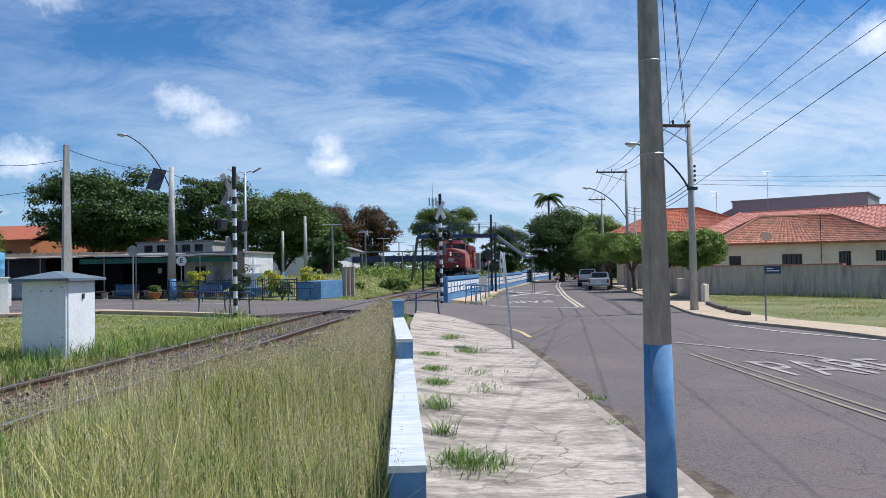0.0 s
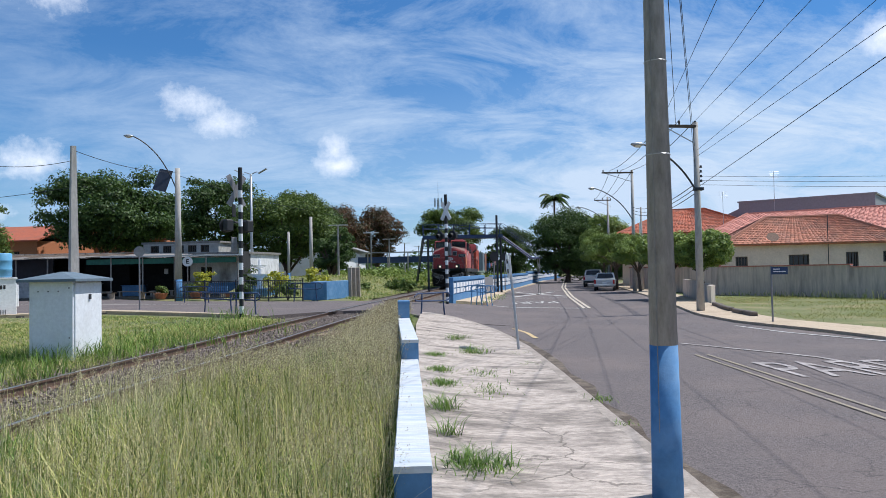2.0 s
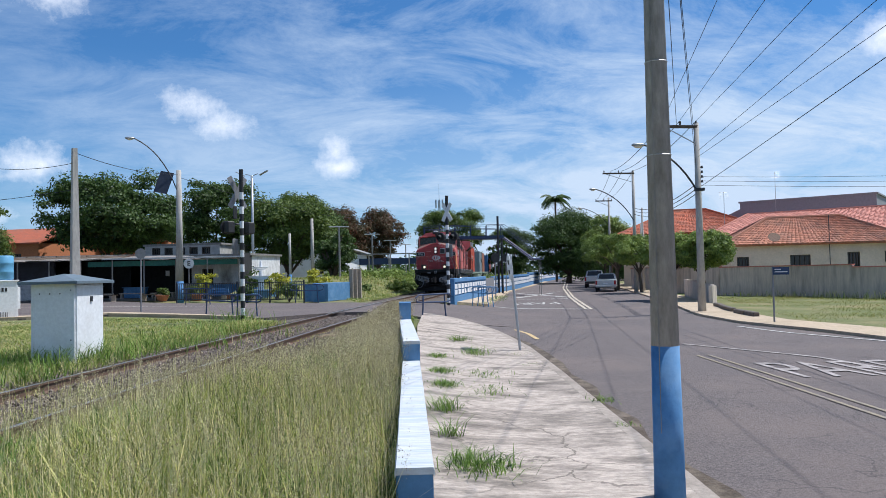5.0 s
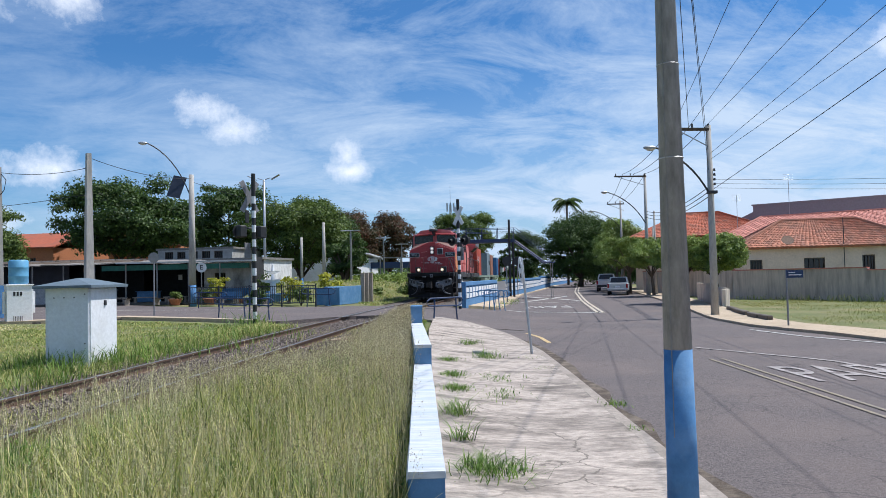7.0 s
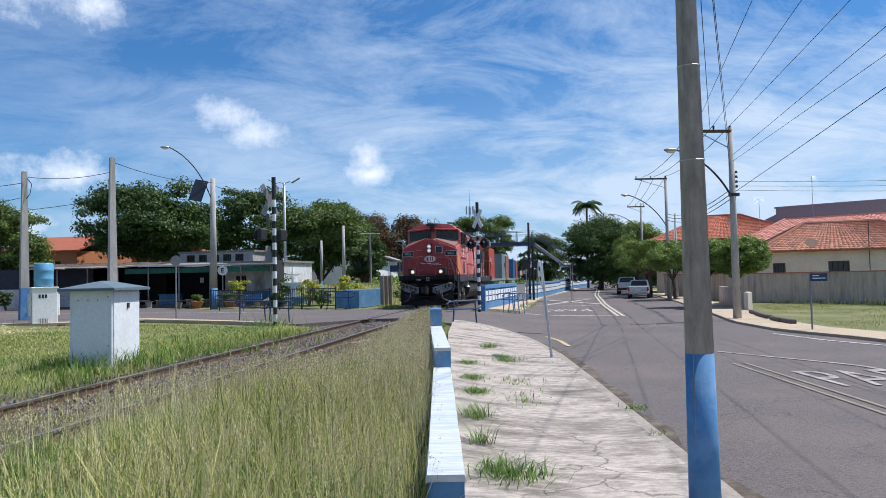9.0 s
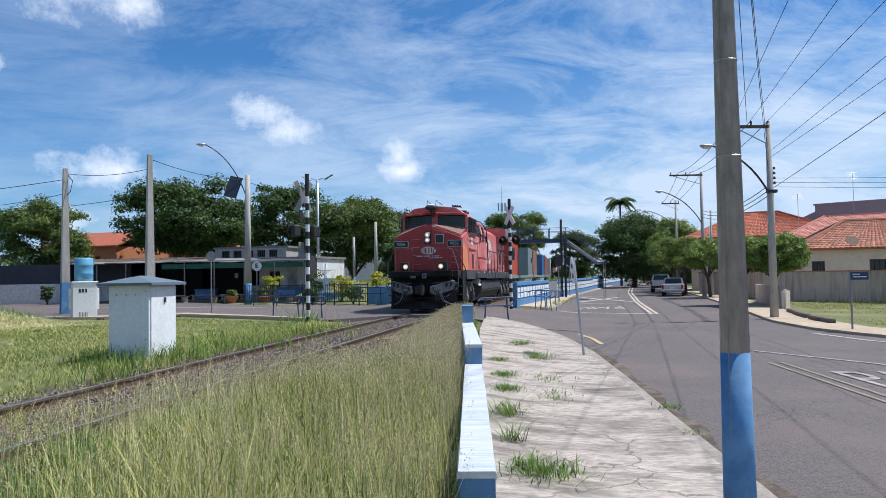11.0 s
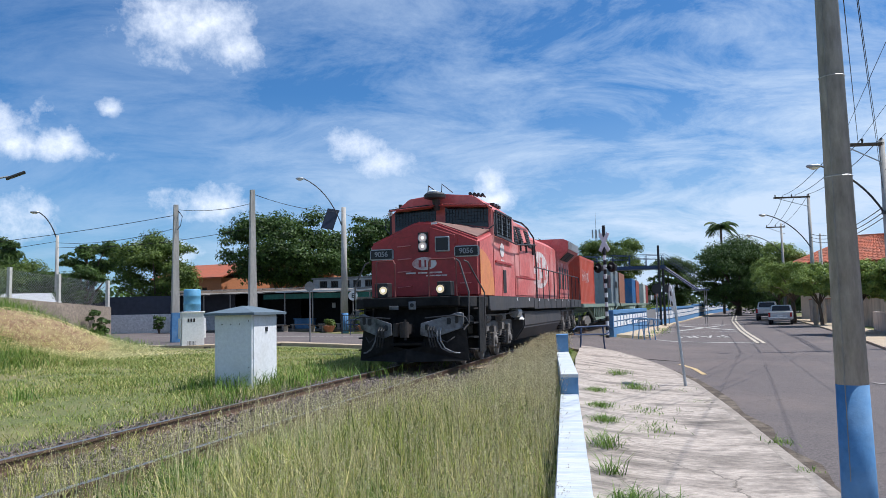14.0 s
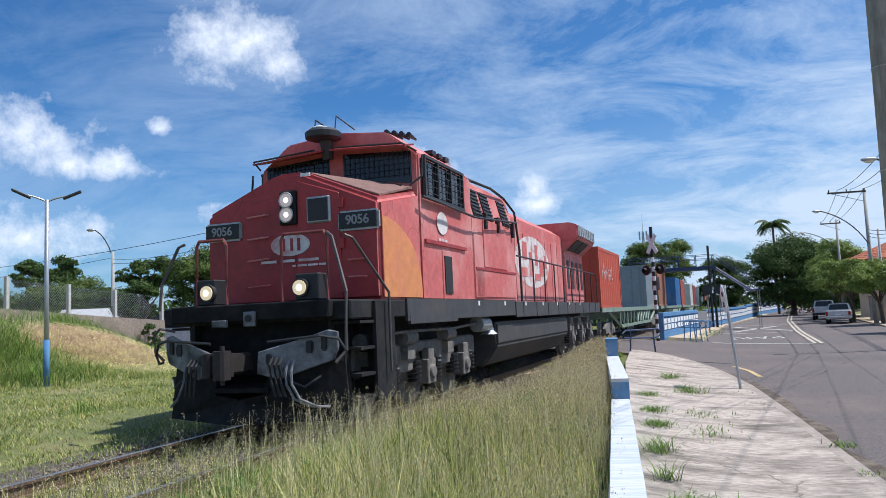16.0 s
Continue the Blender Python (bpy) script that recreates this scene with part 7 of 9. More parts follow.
for (x0, y0, z0), (x1, y1, z1) in zip(LINEF, LINEF[1:]):
    bm = B()
    v = []
    for x, y, z in ((x0, y0, z0), (x1, y1, z1)):
        v.append([bm.verts.new((x + o, y, zz)) for o, zz in ((0.15, -0.2), (0.15, z), (-0.15, z), (-0.15, -0.2))])
    for k in range(4):
        bm.faces.new((v[0][k], v[0][(k + 1) % 4], v[1][(k + 1) % 4], v[1][k]))
    bm.faces.new(v[0][::-1])
    bm.faces.new(v[1])
    bmesh.ops.recalc_face_normals(bm, faces=bm.faces[:])
    part("wall_section", bm, BLOCK, rw)
fn = thing("wire_fence", "chain-link wire fence on square concrete posts", "fence")
zs = lambda y: float(np.interp(y, [8, 18, 26, 31.5, 36.2], [3.0, 2.9, 2.65, 2.25, 1.95]))
xsf = lambda y: float(np.interp(y, [8, 18, 26, 31.5, 36.2], [-29, -28.2, -27.6, -27.3, -27.0]))
for y in (36.1, 32.6, 29.6, 26.2, 22.4, 18.6, 14.8, 11):
    bm = B()
    box(bm, (xsf(y), y, zs(y) + 0.7), (0.16, 0.16, 1.5))
    part("post", bm, mat("pale_concrete_post", (0.5, 0.475, 0.44), 0.9, var=0.2, scale=9, bump=0.3), fn)
for d in (-1, 1):
    bm = B()
    for k in range(190):
        y = 9 + k * 0.142
        if not 9 < y + d * 1.3 < 36.2:
            continue
        pipe(bm, [(xsf(y), y, zs(y) + 0.02), (xsf(y + d * 1.3), y + d * 1.3, zs(y + d * 1.3) + 1.35)], 0.006, 3)
    tagged(part("wire_mesh", bm, METAL, fn), kind="stuff")

# ---- right side: wall, houses ----


def garden_wall():
    w = thing("garden_wall", "long rendered garden wall streaked with black stains", "wall", kind="structure")
    for a, b, top in (((17.4, 71), (19.0, 52.3), 1.5), ((19.0, 52.3), (23.6, 43.6), 1.42), ((23.6, 43.6), (36, 20), 1.28)):
        A, Bv = Vector((*a, 0)), Vector((*b, 0))
        d = Bv - A
        m = Matrix.Translation(A) @ Matrix.Rotation(math.atan2(d.y, d.x), 4, "Z")
        L = d.length
        bm = B()
        box(bm, (L / 2, 0, (top - 0.6) / 2), (L, 0.2, top + 0.6), 0, m)
        part("wall_section", bm, WALLGREY, w)
        bm = B()
        box(bm, (L / 2, 0, top + 0.03), (L, 0.3, 0.07), 0, m)
        part("coping", bm, TILE_PINK, w, "row of clay coping tiles")


garden_wall()
for x, y, h, L, rz in ((13.7, 38.9, 0.5, 1.1, 60), (14.3, 41.5, 0.55, 3.6, 80), (15.0, 46.0, 0.7, 5.0, 82)):
    bm = B()
    box(bm, (x, y, (h - 0.5) / 2), (L, 0.2, h + 0.5), radians(rz))
    bevel(bm, 0.015)
    ob = part("low_wall", bm, WALLGREY)
    tagged(ob, "low rendered wall at the edge of the pavement", "wall", group="low walls by the pavement")
for x, y, rz, le in ((12.45, 34.6, -100, 1.7), (12.05, 32.9, -103, 1.7), (11.75, 31.4, -100, 1.6), (11.35, 29.2, -97, 1.4), (11.25, 27.9, -96, 1.2)):
    bm = B()
    box(bm, (x, y, -0.34), (le, 0.22, 0.26), radians(rz))
    bevel(bm, 0.03)
    ob = part("kerb_block", bm, mat("dark_old_stone", (0.14, 0.115, 0.095), 0.95, var=0.4, scale=8, bump=0.4))
    tagged(ob, "broken dark stone edging at the lawn", "edging", group="stone edging")


def tiled_slope(hs, quad, material, rows=13, cols=26):
    """Rows of curved tiles on a sloping four-sided roof face: eave left, eave right, ridge right, ridge left."""
    a, b, c, d = [Vector(q) for q in quad]
    V, Fc = [], []
    nrm = (b - a).cross(d - a).normalized()
    for i in range(rows):
        for j in range(cols):
            u0, u1 = j / cols, (j + 1) / cols
            v0, v1 = i / rows, min((i + 1.12) / rows, 1.0)
            pts = []
            for vv, lift in ((v0, 0.045), (v1, 0.01)):
                for q in (0, 0.25, 0.5, 0.75, 1.0):
                    u = u0 + (u1 - u0) * q
                    p = a.lerp(b, u).lerp(d.lerp(c, u), vv)
                    pts.append(p + nrm * (lift + 0.06 * math.sin(q * math.pi)))
            o = len(V)
            V.extend([tuple(p) for p in pts])
            for q in range(4):
                Fc.append((o + q, o + q + 1, o + 5 + q + 1, o + 5 + q))
            V.extend([tuple(p - nrm * 0.05) for p in pts[:5]])
            for q in range(4):
                Fc.append((o + 10 + q, o + 10 + q + 1, o + q + 1, o + q))
    ob = from_arrays("roof_tiles", V, Fc, material)
    ob.parent = hs
    tagged(ob, "rows of clay roof tiles", kind="stuff")
    bm = B()
    bm.faces.new([bm.verts.new(q) for q in (a, b, c, d)])
    g = bmesh.ops.extrude_face_region(bm, geom=bm.faces[:])
    bmesh.ops.translate(bm, vec=-nrm * 0.12, verts=[e for e in g["geom"] if isinstance(e, bmesh.types.BMVert)])
    bmesh.ops.recalc_face_normals(bm, faces=bm.faces[:])
    part("roof", bm, material, hs)


def hip_house(label, m, L, D, h, rise, wall_mat, tile, windows, rows=13, cols=30, hip=None):
    hs = plain_house("house", label, m, L, D, h, wall_mat, windows)
    e = 0.6
    x0, x1, y0, y1 = -L / 2 - e, L / 2 + e, -D / 2 - e, D / 2 + e
    hip = D / 2 + e if hip is None else hip
    r0, r1 = Vector((x0 + hip, 0, h + rise)), Vector((x1 - hip, 0, h + rise))
    z = h - 0.12
    c = [Vector((x0, y0, z)), Vector((x1, y0, z)), Vector((x1, y1, z)), Vector((x0, y1, z))]
    tiled_slope(hs, (c[0], c[1], r1, r0), tile, rows, cols)
    tiled_slope(hs, (c[2], c[3], r0, r1), tile, 6, 12)
    tiled_slope(hs, (c[3], c[0], r0 - Vector((0, 0, 0.001)), r0), tile, rows, cols // 2)
    tiled_slope(hs, (c[1], c[2], r1, r1 + Vector((0, 0, 0.001))), tile, rows, cols // 2)
    for p, q in ((c[0], r0), (c[1], r1), (r0, r1), (c[3], r0), (c[2], r1)):
        bm = B()
        pipe(bm, [p + Vector((0, 0, 0.05)), q + Vector((0, 0, 0.08))], 0.13, 6)
        part("ridge_cap", bm, tile, hs)
    return hs




def corner_pose(x, y, turn, L, D):
    """Pose of a house whose front left wall corner stands at x, y."""
    c, n = math.cos(radians(turn)), math.sin(radians(turn))
    return pose(x + c * L / 2 - n * D / 2, y + n * L / 2 + c * D / 2, -0.45, 0, 0, turn)


# nearer house
house = hip_house("single-storey cream rendered house under a weathered red tile roof", corner_pose(21.4, 56.7, -10.6, 12.4, 7.0), 12.4, 7.0, 3.64, 2.05, CREAM, TILE_DUSTY,
                  ((-5.32, 2.26, 0.87, 0.75), (-1.26, 2.15, 1.43, 1.1), (2.41, 2.2, 0.85, 1.25), (4.95, 2.45, 0.9, 0.8)), 15, 40)
bm = B()
lathe(bm, [(0.02, 0), (0.3, 0.06), (0.44, 0.16)], 16, Matrix.Translation((-3.2, -4.1, 3.95)) @ Matrix.Rotation(radians(50), 4, "X"))
tube(bm, (-3.2, -4.0, 3.5), (-3.2, -3.95, 4.0), 0.03)
part("satellite_dish", bm, RAIL, house, "rusty brown satellite dish")
bm = B()
tube(bm, (0.7, -3.9, 1.2), (0.7, -3.9, 5.6), 0.03, seg=6)
part("service_mast", bm, DARKMETAL, house)
hip_house("rendered house with a broad pale red tile roof", corner_pose(25.3, 70.8, -35, 25, 12.3), 25, 12.3, 4.98, 2.13, CREAM, TILE_PINK, ((-10.5, 3.3, 1.4, 1.1),), 16, 60, 2.3)
hip_house("house with a steep orange-red tile roof", pose(27.2, 84, -0.45, 0, 0, -14), 14.5, 11, 5.7, 2.7, CREAM, TILE, ((-3, 2.2, 1.2, 1.1), (2, 2.2, 1.2, 1.1)), 16, 34)
hall = plain_house("hall", "tall grey windowless commercial building behind the houses", corner_pose(33.4, 85, -37, 13.6, 9), 13.6, 9, 9.15, GREYWALL, (), GREYWALL)
bm = B()
prism(bm, [(-9.4, 0.0), (-6.82, 0.0), (-6.82, 8.5), (-9.4, 7.4)], -4.4, 4.4)
part("wing", bm, GREYWALL, hall, "lower wing with a sloping parapet")
for x, y, z, h in ((34.6, 78.5, 7.2, 4.2), (46.5, 73.5, 7.5, 4.0), (28.6, 77.0, 6.2, 3.0)):
    an = thing("aerial", "thin rooftop television aerial", "aerial")
    bm = B()
    tube(bm, (x, y, z - 2.5), (x, y, z + h), 0.025, seg=5)
    part("mast", bm, METAL, an)
    bm = B()
    for k in range(4):
        tube(bm, (x - 0.5, y, z + h - 0.2 * k), (x + 0.5, y, z + h - 0.2 * k), 0.01, seg=4)
    part("rods", bm, METAL, an)
# mobile mast beyond the crossing
mm = thing("radio_mast", "slim lattice radio mast with aerials", "mast")
bm = B()
for s in ((-0.5, 0), (0.5, 0), (0, 0.8)):
    tube(bm, (-2.2 + s[0], 180 + s[1], 0), (-2.2 + s[0] * 0.4, 180 + s[1] * 0.4, 19), 0.09, 0.06, 5)
for k in range(18):
    tube(bm, (-2.7 + 0.02 * k, 180, k), (-1.7 - 0.02 * k, 180, k + 1), 0.04, seg=4)
part("lattice", bm, METAL, mm)
bm = B()
tube(bm, (-2.2, 180, 19), (-2.2, 180, 23.5), 0.06, 0.02, 5)
for k in range(3):
    box(bm, (-3.0 + 0.8 * k, 179.7, 18.3), (0.35, 0.3, 2.0))
part("aerials", bm, METAL, mm)

# ---- parked vehicles ----


def pickup(label, m, paint, double):
    c = thing("pickup_truck", label, "car", m)
    w = 0.88
    bm = B()
    prism(bm, [(-2.5, 0.5), (-2.5, 1.0), (-0.3 if not double else -0.9, 1.05), (2.3, 1.02), (2.55, 0.85), (2.6, 0.45), (2.2, 0.35), (-2.4, 0.38)], -w, w, 0)
    bevel(bm, 0.06, 2)
    part("body", bm, paint, c)
    y0 = -0.35 if not double else -0.95
    bm = B()
    lo = [(-w + 0.03, y0), (w - 0.03, y0), (w - 0.03, 1.55), (-w + 0.03, 1.55)]
    hi = [(-w + 0.17, y0 + 0.22), (w - 0.17, y0 + 0.22), (w - 0.17, 0.85), (-w + 0.17, 0.85)]
    a = [bm.verts.new((x, y, 1.02)) for x, y in lo]
    b = [bm.verts.new((x, y, 1.56)) for x, y in hi]
    bm.faces.new(a[::-1])
    bm.faces.new(b)
    for i in range(4):
        bm.faces.new((a[i], a[(i + 1) % 4], b[(i + 1) % 4], b[i]))
    bmesh.ops.recalc_face_normals(bm, faces=bm.faces[:])
    bevel(bm, 0.05, 2)
    part("cabin", bm, paint, c)
    bm = B()
    v = [bm.verts.new(p) for p in ((-w + 0.18, y0 + 0.03, 1.1), (w - 0.18, y0 + 0.03, 1.1), (w - 0.26, y0 + 0.19, 1.5), (-w + 0.26, y0 + 0.19, 1.5))]
    bm.faces.new(v)
    bmesh.ops.translate(bm, vec=(0, -0.015, 0), verts=bm.verts[:])
    part("rear_window", bm, GLASS_DARK, c)
    for s in (-1, 1):
        bm = B()
        v = [bm.verts.new(p) for p in ((s * (w - 0.025), y0 + 0.2, 1.1), (s * (w - 0.025), 1.3, 1.1), (s * (w - 0.135), 0.8, 1.5), (s * (w - 0.135), y0 + 0.3, 1.5))]
        bm.faces.new(v)
        bmesh.ops.translate(bm, vec=(s * 0.012, 0, 0), verts=bm.verts[:])
        part("side_window", bm, GLASS_DARK, c)
        bm = B()
        box(bm, (s * (w - 0.1), -2.52, 0.8), (0.16, 0.05, 0.34))
        part("tail_light", bm, mat("red_lens", (0.35, 0.02, 0.02), 0.25, var=0.05, bump=0), c)
        for y in (-1.5, 1.6):
            bm = B()
            lathe(bm, [(0.2, -0.1), (0.33, -0.1), (0.35, -0.05), (0.35, 0.06), (0.33, 0.1), (0.2, 0.1)], 20, Matrix.Translation((s * (w - 0.08), y, 0.34)) @ Matrix.Rotation(radians(90), 4, "Y"))
            wh = part("wheel", bm, BLACK, c)
            bm = B()
            tube(bm, (s * (w - 0.1), y, 0.34), (s * (w + 0.015), y, 0.34), 0.19, seg=14)
            part("rim", bm, METAL, wh)
    bm = B()
    box(bm, (0, -2.56, 0.5), (1.7, 0.14, 0.2))
    bevel(bm, 0.03)
    part("rear_bumper", bm, DARKMETAL if double else METAL, c)
    bm = B()
    box(bm, (0, -2.53, 0.72), (0.4, 0.02, 0.13))
    part("number_plate", bm, WHITE, c)
    return c


SILVER = mat("silver_car_paint", (0.5, 0.51, 0.53), 0.3, 0.4, var=0.04, scale=3, bump=0)
WHITECAR = mat("white_car_paint", (0.66, 0.67, 0.68), 0.35, 0.0, var=0.04, scale=3, bump=0)
pickup("small silver pickup parked at the kerb under the trees", pose(13.9, 66.0, -0.45, 0, 0, -14), SILVER, False)
pickup("white double-cab pickup with dark glass parked at the kerb", pose(15.6, 80.0, -0.45, 0, 0, -14) @ Matrix.Diagonal((1.08, 1.05, 1.18, 1)), WHITECAR, True)

# ---- trees ----
LEAF_DARK = foliage("dark_green_leaves", (0.085, 0.145, 0.03), (0.018, 0.036, 0.012))
LEAF_MID = foliage("mid_green_leaves", (0.15, 0.21, 0.04), (0.032, 0.064, 0.015))
LEAF_BRIGHT = foliage("bright_green_leaves", (0.27, 0.35, 0.075), (0.06, 0.11, 0.022))
LEAF_RUSSET = foliage("russet_leaves", (0.13, 0.075, 0.035), (0.035, 0.05, 0.018), (0.2, 0.07, 0.04))
LEAF_YELLOW = foliage("yellow_green_leaves", (0.5, 0.47, 0.04), (0.16, 0.2, 0.03))


def leaf_cloud(rs, centres, radii, count, size, flat=0.0):
    """Leaves as small folded quads scattered over clumps; the arrays of corners and faces."""
    w = radii ** 2
    pick = rs.choice(len(centres), count, p=w / w.sum())
    d = rs.normal(size=(count, 3))
    d /= np.linalg.norm(d, axis=1)[:, None]
    d[:, 2] = np.where(d[:, 2] < -0.35, -d[:, 2] * 0.5, d[:, 2])
    rr = radii[pick] * (0.45 + 0.75 * rs.rand(count) ** 0.9)
    p = centres[pick] + d * rr[:, None] * np.array([1, 1, 0.85])
    nrm = d + rs.normal(scale=0.55, size=(count, 3)) + np.array([0, 0, 0.35])
    nrm /= np.linalg.norm(nrm, axis=1)[:, None]
    a = np.cross(nrm, rs.normal(size=(count, 3)))
    a /= np.linalg.norm(a, axis=1)[:, None] + 1e-9
    b = np.cross(nrm, a)
    s = size * (0.6 + 0.8 * rs.rand(count))[:, None]
    v = np.stack([p - a * s * 0.5, p + b * s * 0.28 + nrm * s * 0.08, p + a * s * 0.5, p - b * s * 0.28 + nrm * s * 0.08], 1).reshape(-1, 3)
    return v


def quads_object(name, v, material):
    n = len(v) // 4
    me = bpy.data.meshes.new(name)
    me.vertices.add(len(v))
    me.vertices.foreach_set("co", v.astype(np.float32).ravel())
    me.loops.add(len(v))
    me.loops.foreach_set("vertex_index", np.arange(len(v), dtype=np.int32))
    me.polygons.add(n)
    me.polygons.foreach_set("loop_start", np.arange(0, len(v), 4, dtype=np.int32))
    me.update(calc_edges=True)
    me.materials.append(material)
    return new(name, me)


TREE_SEED = [100]


def tree(label, at, base, top, rx, ry, leaf, count, size=0.34, clumps=46, under=0.35, group="", name="tree", trunk_r=0.28, z0=None):
    """A trunk with limbs and a crown of clumps between base and top."""
    TREE_SEED[0] += 1
    rs = np.random.RandomState(TREE_SEED[0])
    g = float(land(*at)) if z0 is None else z0
    t = thing(name, label, "tree", pose(at[0], at[1], g), group)
    top, base = top - g, base - g
    rx, ry, top = rx * 0.9, ry * 0.9, top - 0.05 * (top - base)
    mid, half = (top + base) / 2, (top - base) / 2
    c, r = [], []
    clumps = int(clumps * 1.7)
    for k in range(clumps):
        d = rs.normal(size=3)
        d /= np.linalg.norm(d)
        q = (0.4 + 0.52 * rs.rand() ** 0.6) * rs.uniform(0.9, 1.1)
        x, y, z = d[0] * rx * q, d[1] * ry * q, d[2] * half * q
        if z < 0:
            z *= under / 0.35 * 0.9
        rad = (0.13 + 0.21 * rs.rand()) * min(rx, half * 1.2)
        c.append((x, y, mid + z))
        r.append(rad)
    c, r = np.array(c), np.array(r)
    bm = B()
    lean = rs.normal(scale=0.15, size=2)
    fork = Vector((lean[0], lean[1], max(base * 0.9, 0.8)))
    pts = [Vector((0, 0, -0.2)), Vector((lean[0] * 0.4, lean[1] * 0.4, fork.z * 0.5)), fork]
    for (a, b), (ra, rb) in zip(zip(pts, pts[1:]), ((trunk_r * 1.25, trunk_r), (trunk_r, trunk_r * 0.85))):
        tube(bm, a, b, ra, rb, 10)
    for k in rs.permutation(clumps)[:9]:
        e = Vector(c[k])
        m = fork.lerp(e, 0.5) + Vector((0, 0, 0.12 * (e - fork).length))
        tube(bm, fork, m, trunk_r * 0.5, trunk_r * 0.3, 7)
        tube(bm, m, e, trunk_r * 0.3, trunk_r * 0.1, 6)
    part("trunk", bm, BARK, t)
    v = leaf_cloud(rs, c, r, int(count * 3.7), size * 0.62)
    cr = quads_object("crown", v, leaf)
    cr.parent = t
    return t


tree("large dark green spreading tree behind the shelter", (-31.5, 69), 3.2, 11.8, 7.6, 6.0, LEAF_DARK, 15000, 0.42, 70)
tree("tall dark green tree behind the shelter", (-25.0, 80), 3.0, 13.2, 5.2, 5.0, LEAF_DARK, 10000, 0.42, 50)
tree("round bright green tree beside the square", (-14.2, 66.5), 1.8, 9.2, 5.0, 4.6, LEAF_MID, 12000, 0.36, 60)
tree("flat-topped dark tree far behind the square", (-20.5, 104), 5.0, 13.2, 6.0, 5.0, LEAF_DARK, 7000, 0.45, 40)
tree("green tree beside the railway shed", (-9.6, 62), 1.2, 5.4, 2.3, 2.2, LEAF_DARK, 4500, 0.28, 26)
tree("russet-leaved dark tree beyond the shed", (-18.0, 114), 3.0, 12.2, 6.0, 5.5, LEAF_RUSSET, 9000, 0.46, 50)
tree("russet-leaved dark tree beyond the shed", (-11.5, 118), 2.4, 12.2, 5.2, 5.0, LEAF_RUSSET, 8000, 0.46, 46)
tree("broad tall tree behind the crossing", (0.6, 122), 3.6, 12.9, 6.4, 5.4, LEAF_MID, 10500, 0.42, 38)
tree("broad dense round tree beside the street", (17.6, 110), 0.9, 10.6, 6.8, 6.4, LEAF_DARK, 18000, 0.4, 90, under=0.6, trunk_r=0.4)
tree("dark tree beyond the footbridge", (9.6, 122), 0.6, 9.2, 4.4, 4.5, LEAF_DARK, 8000, 0.42, 50, under=0.6)
tree("dark tree over the bend of the street", (26.5, 128), 0.4, 9.0, 7.5, 5.5, LEAF_DARK, 11000, 0.45, 70, under=0.7)
tree("rounded bright green tree over parked cars", (20.2, 94), 2.4, 8.6, 3.7, 3.4, LEAF_BRIGHT, 8500, 0.3, 60, group="street trees")
for x, y, b, tp, r in ((18.9, 85.0, 1.3, 5.6, 3.4), (16.9, 80.5, 1.7, 5.3, 3.4), (15.4, 68.0, 1.6, 4.9, 3.3), (16.6, 74.0, 1.5, 5.0, 3.0), (15.2, 59.0, 1.2, 4.4, 2.8), (13.2, 44.8, 1.2, 3.75, 2.15), (14.4, 42.2, 1.15, 3.6, 2.0), (15.5, 45.0, 1.15, 3.7, 1.9)):
    tree("clipped bright green street tree over the pavement", (x, y), b, tp, r, r, LEAF_BRIGHT, 6500, 0.22, 48, group="street trees", trunk_r=0.12)
tree("bushy green tree behind the dark wall", (-37.8, 57.0), 1.6, 8.3, 4.2, 3.4, LEAF_MID, 10500, 0.3, 44)
tree("dark green tree over the wire fence", (-30.5, 38.5), 1.6, 4.6, 1.8, 1.8, LEAF_DARK, 3000, 0.24, 22)
for x, y, tp, r in ((-72, 74, 11.2, 5.5), (-62, 80, 11.0, 4.6), (-84, 66, 9.5, 6)):
    tree("dark flat-topped tree on the far rise", (x, y), 6.0, tp, r, r * 0.8, LEAF_DARK, 4500, 0.5, 30, group="trees on the far rise")
for x, y, tp, r in ((-43, 44, 5.4, 3.6), (-50, 38, 5.2, 4.0), (-44, 34, 4.8, 3.4), (-56, 30, 6.0, 4.0), (-40, 47, 5.0, 3.0), (-47.5, 41.0, 5.6, 3.6), (-41.5, 41.5, 4.6, 3.0), (-37.5, 44.5, 4.4, 2.6), (-52.5, 45.0, 6.2, 4.0), (-45.5, 50.0, 6.0, 3.6)):
    tree("dense green shrub tree behind the wire fence", (x, y), 0.8, tp, r, r, LEAF_MID if tp > 5 else LEAF_DARK, 5000, 0.32, 34, group="trees behind the fence")


